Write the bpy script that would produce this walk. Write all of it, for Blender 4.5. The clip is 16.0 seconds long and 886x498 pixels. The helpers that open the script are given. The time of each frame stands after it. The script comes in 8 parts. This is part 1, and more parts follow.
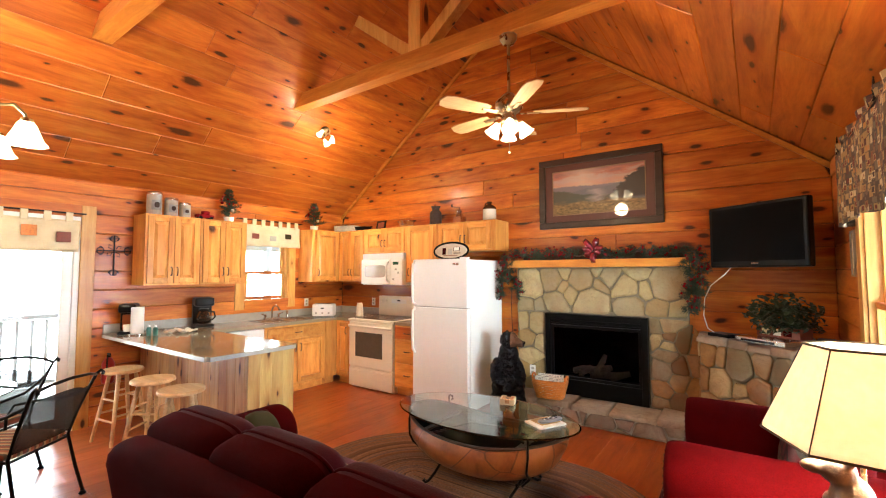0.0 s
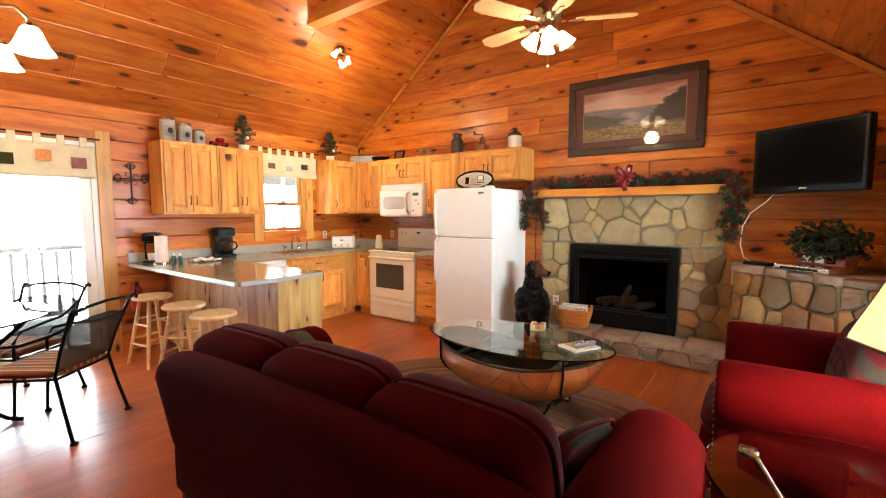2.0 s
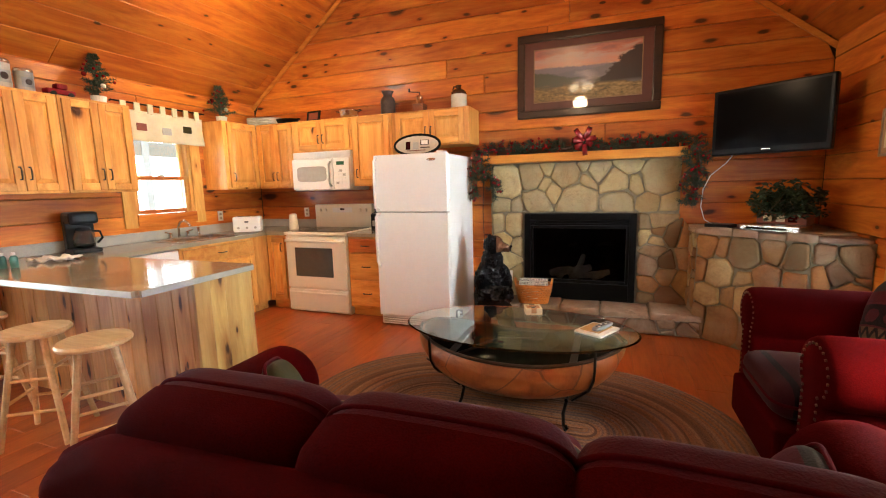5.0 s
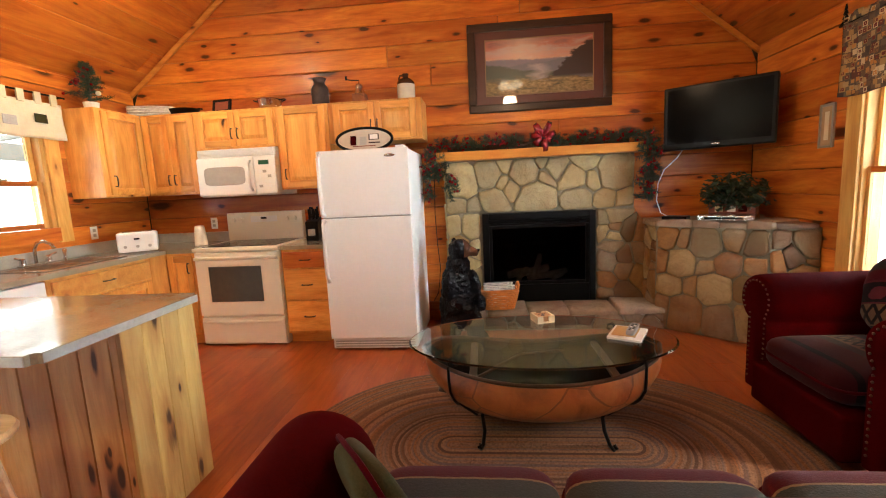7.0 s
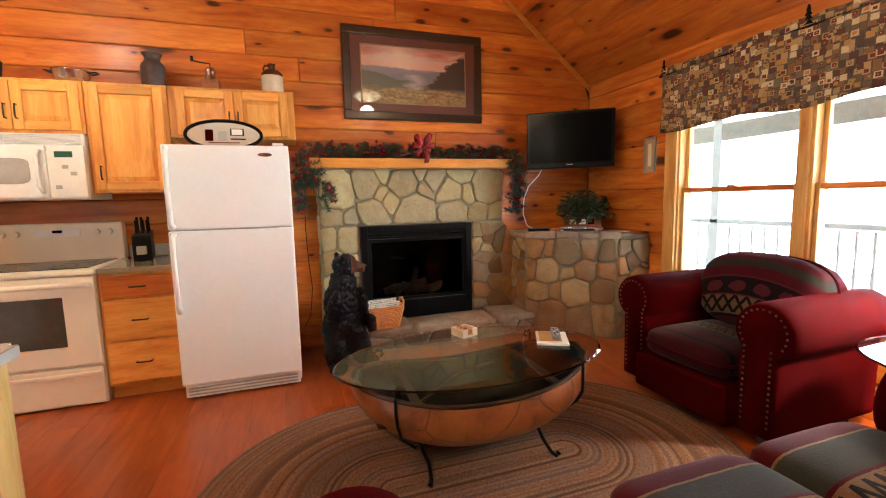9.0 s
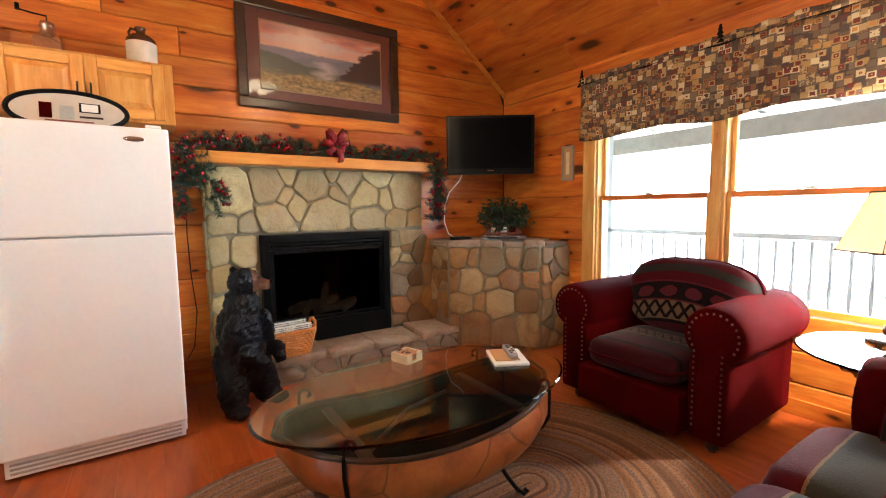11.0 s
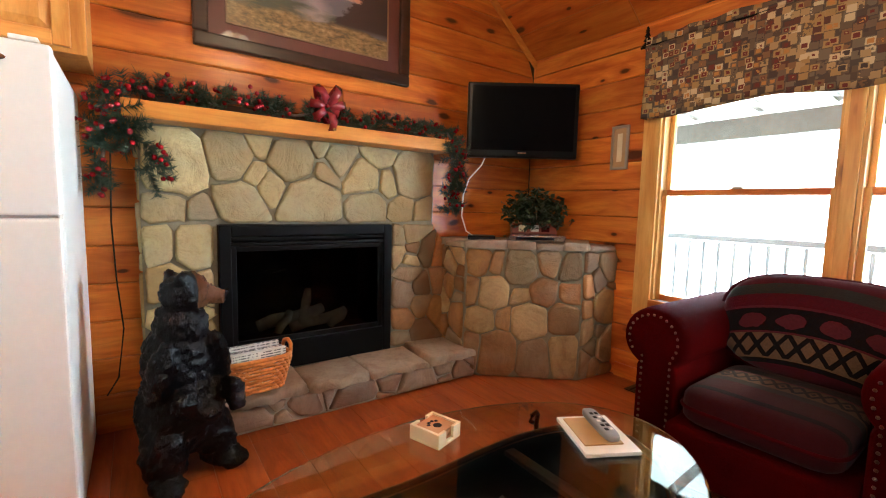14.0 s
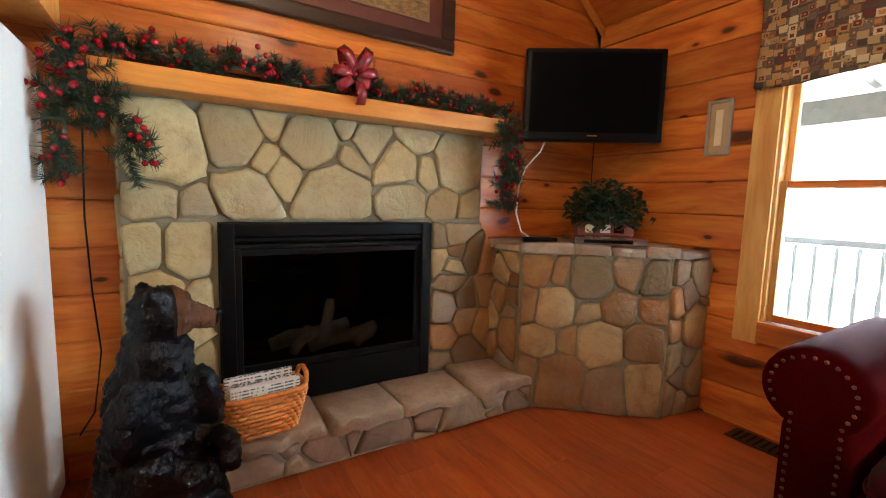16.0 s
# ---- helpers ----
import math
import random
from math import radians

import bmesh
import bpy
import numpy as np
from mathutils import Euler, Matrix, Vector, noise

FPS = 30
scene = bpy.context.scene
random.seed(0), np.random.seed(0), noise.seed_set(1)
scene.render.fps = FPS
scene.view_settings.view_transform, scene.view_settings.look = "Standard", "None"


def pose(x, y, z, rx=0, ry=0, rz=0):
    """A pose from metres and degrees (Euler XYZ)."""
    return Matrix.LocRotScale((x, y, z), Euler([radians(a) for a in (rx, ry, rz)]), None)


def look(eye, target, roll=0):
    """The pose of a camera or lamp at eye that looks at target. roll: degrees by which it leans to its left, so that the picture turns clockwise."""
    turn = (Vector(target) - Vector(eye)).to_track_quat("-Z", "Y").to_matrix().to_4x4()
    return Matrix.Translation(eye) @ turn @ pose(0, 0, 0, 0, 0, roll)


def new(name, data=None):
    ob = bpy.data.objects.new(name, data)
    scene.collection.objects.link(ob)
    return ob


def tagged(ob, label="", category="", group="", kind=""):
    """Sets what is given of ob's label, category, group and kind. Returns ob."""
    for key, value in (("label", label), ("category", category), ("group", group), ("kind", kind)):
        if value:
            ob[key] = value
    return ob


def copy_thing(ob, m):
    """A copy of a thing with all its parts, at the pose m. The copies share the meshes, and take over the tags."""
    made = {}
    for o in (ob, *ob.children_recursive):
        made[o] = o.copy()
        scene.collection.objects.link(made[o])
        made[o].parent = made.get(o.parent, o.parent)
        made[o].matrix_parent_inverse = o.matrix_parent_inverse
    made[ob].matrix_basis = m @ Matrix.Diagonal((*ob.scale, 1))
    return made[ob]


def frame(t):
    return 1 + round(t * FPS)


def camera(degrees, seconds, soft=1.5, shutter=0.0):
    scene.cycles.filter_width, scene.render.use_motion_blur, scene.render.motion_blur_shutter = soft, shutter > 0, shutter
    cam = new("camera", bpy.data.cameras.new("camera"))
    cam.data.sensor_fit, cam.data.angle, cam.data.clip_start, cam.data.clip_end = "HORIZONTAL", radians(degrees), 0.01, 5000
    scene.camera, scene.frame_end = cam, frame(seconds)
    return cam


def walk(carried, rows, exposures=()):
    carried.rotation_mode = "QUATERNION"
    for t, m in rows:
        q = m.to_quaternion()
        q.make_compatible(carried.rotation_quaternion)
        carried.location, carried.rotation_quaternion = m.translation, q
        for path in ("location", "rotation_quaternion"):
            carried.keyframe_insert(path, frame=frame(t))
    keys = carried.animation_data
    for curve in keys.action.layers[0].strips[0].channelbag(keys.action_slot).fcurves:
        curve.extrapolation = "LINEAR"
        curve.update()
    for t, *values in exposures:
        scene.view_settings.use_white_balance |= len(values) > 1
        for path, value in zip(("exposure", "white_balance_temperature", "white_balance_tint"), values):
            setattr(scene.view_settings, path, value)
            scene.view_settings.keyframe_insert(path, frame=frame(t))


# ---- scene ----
cam = camera(91.0, 16.0, soft=1.1)
METRES, EYE, TILT, LEAN, TURN = 4.65, 1.54, 0.0, 0.0, 35.6
ROWS = [
    (0.0, 0.0, 0.0, 0.0, 0.0, 3.12, 0.08),
    (0.5, -0.004, 0.0031, -0.0062, 0.21, 0.61, -0.2),
    (1.0, -0.0129, 0.008, -0.0127, 0.5, -1.72, -0.41),
    (1.5, -0.0259, 0.0148, -0.0191, 0.8, -3.51, -0.4),
    (2.0, -0.0386, 0.0245, -0.0241, 0.99, -4.8, 0.03),
    (2.5, -0.0519, 0.0383, -0.0282, 0.5, -5.81, 0.76),
    (3.0, -0.0654, 0.0572, -0.0289, -0.89, -6.8, 1.33),
    (3.5, -0.0857, 0.082, -0.0297, -3.62, -7.64, 1.32),
    (4.0, -0.114, 0.1112, -0.0302, -7.37, -8.11, 0.81),
    (6.5, -0.2548, 0.2935, -0.0364, -26.18, -8.21, 3.26),
    (7.0, -0.2787, 0.3295, -0.0393, -30.43, -8.03, 2.75),
    (7.5, -0.3017, 0.3635, -0.0422, -35.39, -7.52, 1.77),
    (8.0, -0.3167, 0.3918, -0.0463, -40.83, -6.95, 1.01),
    (8.5, -0.329, 0.4195, -0.0455, -47.28, -6.82, 0.73),
    (9.0, -0.3403, 0.4544, -0.0488, -54.45, -6.53, 1.32),
    (9.5, -0.3397, 0.487, -0.0507, -60.46, -6.42, 2.69),
    (10.0, -0.3286, 0.5107, -0.0551, -64.81, -6.01, 3.26),
    (12.5, -0.2406, 0.5996, -0.0611, -72.06, -5.01, -1.93),
    (13.0, -0.2099, 0.6186, -0.0626, -71.52, -5.46, -1.5),
    (13.5, -0.1788, 0.6385, -0.0657, -71.23, -5.64, -1.27),
    (14.0, -0.147, 0.6563, -0.0694, -70.79, -5.65, -1.39),
    (14.5, -0.1177, 0.6721, -0.0698, -70.19, -5.88, -1.78),
    (15.0, -0.0906, 0.6893, -0.0706, -69.49, -6.05, -2.01),
    (15.5, -0.0663, 0.7061, -0.0716, -68.51, -6.18, -1.97),
    (16.0, -0.0439, 0.7202, -0.0725, -66.92, -6.21, -1.63),
]
walk(cam, [(t, pose(0, 0, EYE, TILT, LEAN, TURN) @ pose(METRES * x, METRES * y, METRES * z, 90 + pitch, roll, yaw)) for t, x, y, z, yaw, pitch, roll in ROWS],
     exposures=[(0.0, 0.54, 5950.0, 5.0), (3.0, 0.42, 6050.0, 5.0), (7.0, 0.28, 6050.0, 7.0), (9.5, 0.44, 5800.0, 5.5), (13.0, 0.52, 5600.0, 3.5), (16.0, 0.34, 5550.0, 2.0)])

# ---------------- world, sun, large lights ----------------
world = bpy.data.worlds.new("world")
scene.world = world
world.use_nodes = True
wn = world.node_tree.nodes
sky = wn.new("ShaderNodeTexSky")
sky.sky_type = 'NISHITA'
sky.sun_disc = False
sky.sun_elevation = radians(52)
sky.sun_rotation = radians(60)
world.node_tree.links.new(sky.outputs[0], wn["Background"].inputs[0])
wn["Background"].inputs[1].default_value = 0.12


def lamp(name, kind, m, energy, color, **kw):
    d = bpy.data.lights.new(name, kind)
    d.energy, d.color = energy, color
    if "radius" in kw:
        d.shadow_soft_size = kw["radius"]
    if "angle" in kw:
        d.angle = kw["angle"]
    if kind == 'SPOT':
        d.spot_size, d.spot_blend = radians(150), 0.7
    if "size" in kw:
        d.shape, d.size, d.size_y = 'RECTANGLE', kw["size"][0], kw["size"][1]
    ob = new(name, d)
    ob.matrix_world = m
    return ob


DAY = (0.84, 0.95, 1.0)
BULB = (1.0, 0.66, 0.36)
PALE_BULB = (1.0, 0.80, 0.52)
lamp("sun", 'SUN', look((6, -4, 10), (0, 0, 0)), 2.5, (1.0, 0.95, 0.86), angle=radians(0.6))
lamp("east_daylight", 'AREA', look((3.3, 2.6, 0.95), (-3, 2.6, 0.95)), 1100, DAY, size=(7.0, 2.1))
lamp("west_daylight", 'AREA', look((-8.5, 1.6, 0.95), (-3, 1.6, 0.95)), 500, DAY, size=(8.0, 2.1))

# ---------------- materials ----------------


class NT:
    """Short hand for building a material's node tree."""

    def __init__(self, name):
        self.m = bpy.data.materials.new(name)
        self.m.use_nodes = True
        self.t = self.m.node_tree
        self.b = self.t.nodes["Principled BSDF"]

    def n(self, kind, **kw):
        nd = self.t.nodes.new("ShaderNode" + kind)
        for k, v in kw.items():
            setattr(nd, k, v)
        return nd

    def l(self, a, b):
        self.t.links.new(a, b)

    def val(self, sock, v):
        if isinstance(v, (int, float, tuple, list)):
            sock.default_value = v
        else:
            self.l(v, sock)

    def math(self, op, a, b=0.0, c=0.0, clamp=False):
        nd = self.n("Math", operation=op, use_clamp=clamp)
        for i, v in enumerate((a, b, c)):
            self.val(nd.inputs[i], v)
        return nd.outputs[0]

    def mix(self, f, a, b, mode='MIX'):
        nd = self.n("Mix", data_type='RGBA', blend_type=mode)
        self.val(nd.inputs[0], f)
        self.val(nd.inputs[6], a if not isinstance(a, tuple) else (*a[:3], 1))
        self.val(nd.inputs[7], b if not isinstance(b, tuple) else (*b[:3], 1))
        return nd.outputs[2]

    def ramp(self, f, stops, interp='LINEAR'):
        nd = self.n("ValToRGB")
        nd.color_ramp.interpolation = interp
        e = nd.color_ramp.elements
        while len(e) < len(stops):
            e.new(0.5)
        for i, (p, c) in enumerate(stops):
            e[i].position = p
            e[i].color = (*c, 1) if len(c) == 3 else c
        self.l(f, nd.inputs[0])
        return nd.outputs[0]

    def pos(self, local=False):
        if local:
            return self.n("TexCoord").outputs["Object"]
        return self.n("NewGeometry").outputs["Position"]

    def map(self, v, scale=(1, 1, 1), loc=(0, 0, 0)):
        nd = self.n("Mapping")
        self.l(v, nd.inputs[0])
        nd.inputs["Scale"].default_value = scale
        nd.inputs["Location"].default_value = loc
        return nd.outputs[0]

    def add(self, a, b):
        nd = self.n("VectorMath", operation='ADD')
        self.val(nd.inputs[0], a)
        self.val(nd.inputs[1], b)
        return nd.outputs[0]

    def noise(self, v, scale, detail=3.0, rough=0.55, dist=0.0):
        nd = self.n("TexNoise")
        self.l(v, nd.inputs["Vector"])
        nd.inputs["Scale"].default_value = scale
        nd.inputs["Detail"].default_value = detail
        nd.inputs["Roughness"].default_value = rough
        nd.inputs["Distortion"].default_value = dist
        return nd.outputs[0]

    def voro(self, v, scale, feature='F1', out="Distance"):
        nd = self.n("TexVoronoi", feature=feature)
        self.l(v, nd.inputs["Vector"])
        nd.inputs["Scale"].default_value = scale
        return nd

    def sep(self, v):
        nd = self.n("SeparateXYZ")
        self.l(v, nd.inputs[0])
        return nd.outputs

    def comb(self, x, y, z):
        nd = self.n("CombineXYZ")
        for i, v in enumerate((x, y, z)):
            self.val(nd.inputs[i], v)
        return nd.outputs[0]

    def bump(self, h, strength=0.3, dist=0.01):
        nd = self.n("Bump")
        nd.inputs["Strength"].default_value = strength
        nd.inputs["Distance"].default_value = dist
        self.l(h, nd.inputs["Height"])
        self.l(nd.outputs[0], self.b.inputs["Normal"])

    def set(self, color=None, rough=None, metal=None, **kw):
        if color is not None:
            self.val(self.b.inputs["Base Color"], (*color, 1) if isinstance(color, tuple) and len(color) == 3 else color)
        if rough is not None:
            self.val(self.b.inputs["Roughness"], rough)
        if metal is not None:
            self.val(self.b.inputs["Metallic"], metal)
        for k, v in kw.items():
            self.val(self.b.inputs[k.replace("_", " ")], v)
        return self


def wood(name, light, mid, dark, axis="x", island=False, knots=1.0, rough=0.44, gloss=0.1, vary=0.35, local=False, plane=None):
    """Knotty pine: stretched grain along one axis, scattered dark knots, tone that differs board by board."""
    k = NT(name)
    p = k.pos(local)
    rnd = k.n("NewGeometry").outputs["Random Per Island"] if island else k.n("ObjectInfo").outputs["Random"]
    off = k.comb(k.math('MULTIPLY', rnd, 31.0), k.math('MULTIPLY', rnd, 17.0), k.math('MULTIPLY', rnd, 23.0))
    st = {"x": (0.12, 1, 1), "y": (1, 0.12, 1), "z": (1, 1, 0.12)}[axis]
    sk = {"x": (0.42, 1, 1), "y": (1, 0.42, 1), "z": (1, 1, 0.42)}[axis]
    warp = k.n("TexNoise")
    k.l(k.map(p, sk), warp.inputs["Vector"])
    warp.inputs["Scale"].default_value = 3.0
    wv = k.n("VectorMath", operation='SCALE')
    k.l(warp.outputs["Color"], wv.inputs[0])
    wv.inputs["Scale"].default_value = 0.09
    pg = k.add(k.add(k.map(p, st), off), wv.outputs[0])
    g1 = k.noise(pg, 13, 4, 0.6, 0.4)
    g2 = k.noise(pg, 60, 3, 0.6)
    base = k.ramp(g1, [(0.28, dark), (0.5, mid), (0.74, light)])
    base = k.mix(k.math('MULTIPLY', k.math('SUBTRACT', g2, 0.42, clamp=True), 0.9), base, tuple(c * 0.6 for c in dark))
    tone = k.math('ADD', 1 - vary / 2, k.math('MULTIPLY', rnd, vary))
    hs = k.n("HueSaturation")
    k.l(base, hs.inputs["Color"])
    k.l(tone, hs.inputs["Value"])
    base = hs.outputs[0]
    bh = g2
    if plane:
        streak = k.ramp(k.noise(pg, 4.5, 3, 0.6, 0.5), [(0.5, (0, 0, 0)), (0.72, (1, 1, 1))])
        base = k.mix(k.math('MULTIPLY', streak, 0.55), base, (dark[0] * 0.8, dark[1] * 0.55, dark[2] * 0.5))
    if knots:
        pk = k.add(k.add(k.map(p, sk), off), wv.outputs[0])
        sizes = ((3.4, 0.2, 0.6), (6.5, 0.19, 0.5))
        if plane:
            c3 = dict(zip("xyz", k.sep(p)))
            uv = k.comb(k.math('MULTIPLY', c3[plane[0]], 0.4), k.math('MULTIPLY', c3[plane[1]], plane[2]), 0.0)
            pk = k.add(k.add(uv, off), wv.outputs[0])
            sizes = ((2.4, 0.17, 0.34), (5.0, 0.17, 0.26), (9.0, 0.16, 0.12))
        for sc, size, amount in sizes:
            v = k.voro(pk, sc)
            if plane:
                v.voronoi_dimensions = '2D'
            keep = k.math('LESS_THAN', k.sep(v.outputs["Color"])[0], amount * knots)
            wob = k.math('ADD', v.outputs["Distance"], k.math('MULTIPLY', k.math('SUBTRACT', g1, 0.5), 0.2))
            core = k.math('MULTIPLY', k.ramp(wob, [(size * 0.38, (1, 1, 1)), (size * 0.72, (0, 0, 0))]), keep)
            halo = k.math('MULTIPLY', k.ramp(wob, [(size * 0.6, (1, 1, 1)), (size * 1.8, (0, 0, 0))]), keep)
            base = k.mix(k.math('MULTIPLY', halo, 0.6), base, (mid[0] * 0.6, mid[1] * 0.36, mid[2] * 0.25))
            base = k.mix(k.math('MULTIPLY', core, 0.94), base, (0.04, 0.008, 0.002))
    k.set(base, rough, Coat_Weight=gloss, Coat_Roughness=0.22, Specular_IOR_Level=0.3)
    k.bump(bh, 0.12, 0.004)
    return k.m


def paint(name, color, rough=0.45, metal=0.0, noise_scale=18.0, vary=0.12, bump=0.08, **kw):
    """A plain finish with slight wear and unevenness."""
    k = NT(name)
    p = k.pos(True)
    a = k.noise(p, noise_scale, 4)
    b = k.noise(p, noise_scale * 0.13, 2)
    f = k.math('ADD', k.math('MULTIPLY', a, 0.6), k.math('MULTIPLY', b, 0.4))
    lo = tuple(c * (1 - vary) for c in color)
    hi = tuple(min(1.0, c * (1 + vary * 0.6)) for c in color)
    if max(color) < 0.03 and rough > 0.2:
        kw.setdefault("Specular_IOR_Level", 0.12)
    k.set(k.ramp(f, [(0.3, lo), (0.7, hi)]), k.math('ADD', rough - 0.06, k.math('MULTIPLY', a, 0.12)), metal, **kw)
    if bump:
        k.bump(k.noise(p, noise_scale * 6, 2), bump, 0.002)
    return k.m


def glow(name, color, strength, base=(0.9, 0.85, 0.75)):
    k = NT(name)
    k.set(base, 0.4, Emission_Color=(*color, 1), Emission_Strength=strength)
    return k.m


def glass(name, tint=(1, 1, 1), rough=0.0, ior=1.45):
    k = NT(name)
    k.set(tint, rough, Transmission_Weight=1.0, IOR=ior)
    return k.m


def fabric(name, a, b, scale=220.0, sheen=0.6, sheen_tint=(1, 1, 1), rough=0.9, big=3.0):
    k = NT(name)
    p = k.pos(True)
    big_n = k.noise(p, big, 4)
    fine = k.noise(p, scale, 2)
    c = k.ramp(k.math('ADD', k.math('MULTIPLY', big_n, 0.6), k.math('MULTIPLY', fine, 0.4)), [(0.32, a), (0.68, b)])
    k.set(c, rough, Specular_IOR_Level=0.03, Sheen_Weight=sheen, Sheen_Roughness=0.35, Sheen_Tint=(*sheen_tint, 1))
    k.bump(fine, 0.35, 0.003)
    return k.m


PINE_L, PINE_M, PINE_D = (0.67, 0.246, 0.031), (0.56, 0.153, 0.0145), (0.34, 0.066, 0.0054)
M_WALLX = wood("pine_siding_along_x", PINE_L, PINE_M, PINE_D, "x", plane=("x", "z", 1.0), vary=0.5, gloss=0.25)
M_WALLY = wood("pine_siding_along_y", PINE_L, PINE_M, PINE_D, "y", plane=("y", "z", 1.0), vary=0.5, gloss=0.25)
M_CEIL = wood("pine_ceiling", (0.60, 0.196, 0.0225), (0.50, 0.128, 0.0118), (0.32, 0.060, 0.005), "y", island=True, plane=("y", "x", 1.28), vary=0.45, gloss=0.35)
M_BEAM = wood("pine_beam", (0.6129, 0.2565, 0.04264), (0.53, 0.1886, 0.02493), (0.4141, 0.1282, 0.01443), "x", knots=0.6)
M_TRIMY = wood("pine_trim_y", PINE_L, PINE_M, PINE_D, "y", knots=0.6)
M_TRIMZ = wood("pine_trim_z", (0.74, 0.44, 0.13), (0.66, 0.34, 0.08), (0.54, 0.22, 0.045), "z", knots=0.9)
M_CAB = wood("hickory_cabinet", (0.82, 0.43, 0.105), (0.74, 0.33, 0.065), (0.57, 0.20, 0.032), "z", knots=0.3, rough=0.4, gloss=0.2, vary=0.42)
M_CABH = wood("hickory_rail", (0.82, 0.43, 0.105), (0.74, 0.33, 0.065), (0.57, 0.20, 0.032), "x", knots=0.3, rough=0.4, gloss=0.2, vary=0.42)
M_CABRED = wood("red_heart_hickory", (0.74, 0.27, 0.05), (0.62, 0.18, 0.03), (0.45, 0.10, 0.015), "x", knots=0.4, rough=0.4, gloss=0.2, vary=0.4)
M_PANEL = wood("pale_pine_panel", (0.60, 0.42, 0.155), (0.53, 0.33, 0.10), (0.40, 0.21, 0.055), "z", knots=0.9, rough=0.4, gloss=0.2, plane=("z", "y", 1.3))
M_BOARD = wood("brown_pine_board", (0.70, 0.42, 0.16), (0.62, 0.31, 0.10), (0.42, 0.17, 0.045), "z", knots=1.3, rough=0.4, gloss=0.2, plane=("z", "x", 1.3))
M_MANTEL = wood("mantel_timber", (0.76, 0.36, 0.06), (0.68, 0.27, 0.04), (0.54, 0.17, 0.022), "x", knots=0.8)
M_STOOL = wood("stool_birch", (0.72, 0.5, 0.26), (0.66, 0.42, 0.2), (0.55, 0.32, 0.14), "x", knots=0)
M_FLOOR = wood("floor_laminate", (0.42, 0.100, 0.0165), (0.35, 0.070, 0.0110), (0.24, 0.042, 0.0064), "y", knots=0, rough=0.3, gloss=0.35, vary=0.22)
M_DARKWOOD = wood("dark_frame_wood", (0.06, 0.028, 0.016), (0.042, 0.02, 0.012), (0.025, 0.012, 0.008), "x", knots=0, rough=0.35)
M_GAP = paint("gap_shadow_timber", (0.05, 0.025, 0.012), 0.9)
M_WHITE = paint("appliance_white", (0.82, 0.80, 0.74), 0.38, vary=0.03, bump=0.15, noise_scale=40)
M_BISQUE = paint("range_bisque", (0.83, 0.76, 0.60), 0.3, vary=0.03)
M_PLASTIC = paint("white_plastic", (0.82, 0.81, 0.77), 0.35, vary=0.04)
M_VINYL = paint("white_vinyl", (0.82, 0.82, 0.80), 0.4, vary=0.05)
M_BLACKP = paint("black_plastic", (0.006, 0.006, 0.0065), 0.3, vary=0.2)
M_BLACKG = paint("black_glass", (0.004, 0.004, 0.005), 0.08, vary=0.1, bump=0, Specular_IOR_Level=0.3)
M_BLACKM = paint("black_metal", (0.003, 0.003, 0.0032), 0.5, metal=0.0, vary=0.3)
M_IRON = paint("wrought_iron", (0.011, 0.01, 0.009), 0.45, metal=0.6, vary=0.3, noise_scale=60)
M_STEEL = paint("brushed_steel", (0.62, 0.61, 0.59), 0.25, metal=1.0, vary=0.1)
M_BRASS = paint("antique_nickel", (0.42, 0.34, 0.22), 0.28, metal=1.0)
M_NAIL = paint("aged_brass_nail", (0.16, 0.11, 0.07), 0.4, metal=1.0)
M_BRONZE = paint("bronze_pull", (0.06, 0.04, 0.025), 0.38, metal=0.8)
M_COUNTER = paint("laminate_counter", (0.33, 0.27, 0.18), 0.16, vary=0.22, noise_scale=90, bump=0, Coat_Weight=0.3)
M_CEDGE = paint("counter_edge", (0.42, 0.40, 0.35), 0.3, vary=0.2, noise_scale=90)
M_MORTAR = paint("mortar", (0.22, 0.19, 0.125), 0.95, vary=0.25, noise_scale=30, bump=0.8)
M_MORTAR2 = paint("pale_mortar", (0.40, 0.36, 0.29), 0.95, vary=0.25, noise_scale=30, bump=0.8)
M_RED = fabric("red_velvet", (0.022, 0.0001, 0.0003), (0.052, 0.0002, 0.0007), sheen=0.04, sheen_tint=(0.9, 0.008, 0.03))
M_REDPIPE = fabric("red_piping", (0.03, 0.0006, 0.002), (0.06, 0.001, 0.004), sheen=0.05)
M_OLIVE = fabric("olive_cushion", (0.03, 0.027, 0.011), (0.06, 0.05, 0.02), sheen=0.05)
M_CREAM = fabric("cream_cotton", (0.62, 0.52, 0.33), (0.74, 0.65, 0.44), sheen=0.2, big=8)
M_PAPER = paint("paper", (0.78, 0.76, 0.70), 0.8, vary=0.06)
M_PINEGREEN = paint("pine_needles", (0.03, 0.055, 0.026), 0.7, vary=0.5, noise_scale=30)
M_LEAF = paint("ivy_leaf", (0.018, 0.036, 0.014), 0.45, vary=0.5, noise_scale=20)
M_BERRY = paint("red_berry", (0.26, 0.006, 0.012), 0.2, vary=0.3)
M_TWIG = paint("frosted_twig", (0.16, 0.12, 0.10), 0.8, vary=0.4)
M_RIBBON = paint("ribbon_red", (0.22, 0.012, 0.016), 0.22, vary=0.5, noise_scale=12, Coat_Weight=0.6)
M_WICKER = paint("wicker", (0.66, 0.22, 0.03), 0.5, vary=0.4, noise_scale=70)
M_TERRA = paint("terracotta_red", (0.22, 0.05, 0.025), 0.6, vary=0.3)
M_CLEAR = glass("clear_glass")
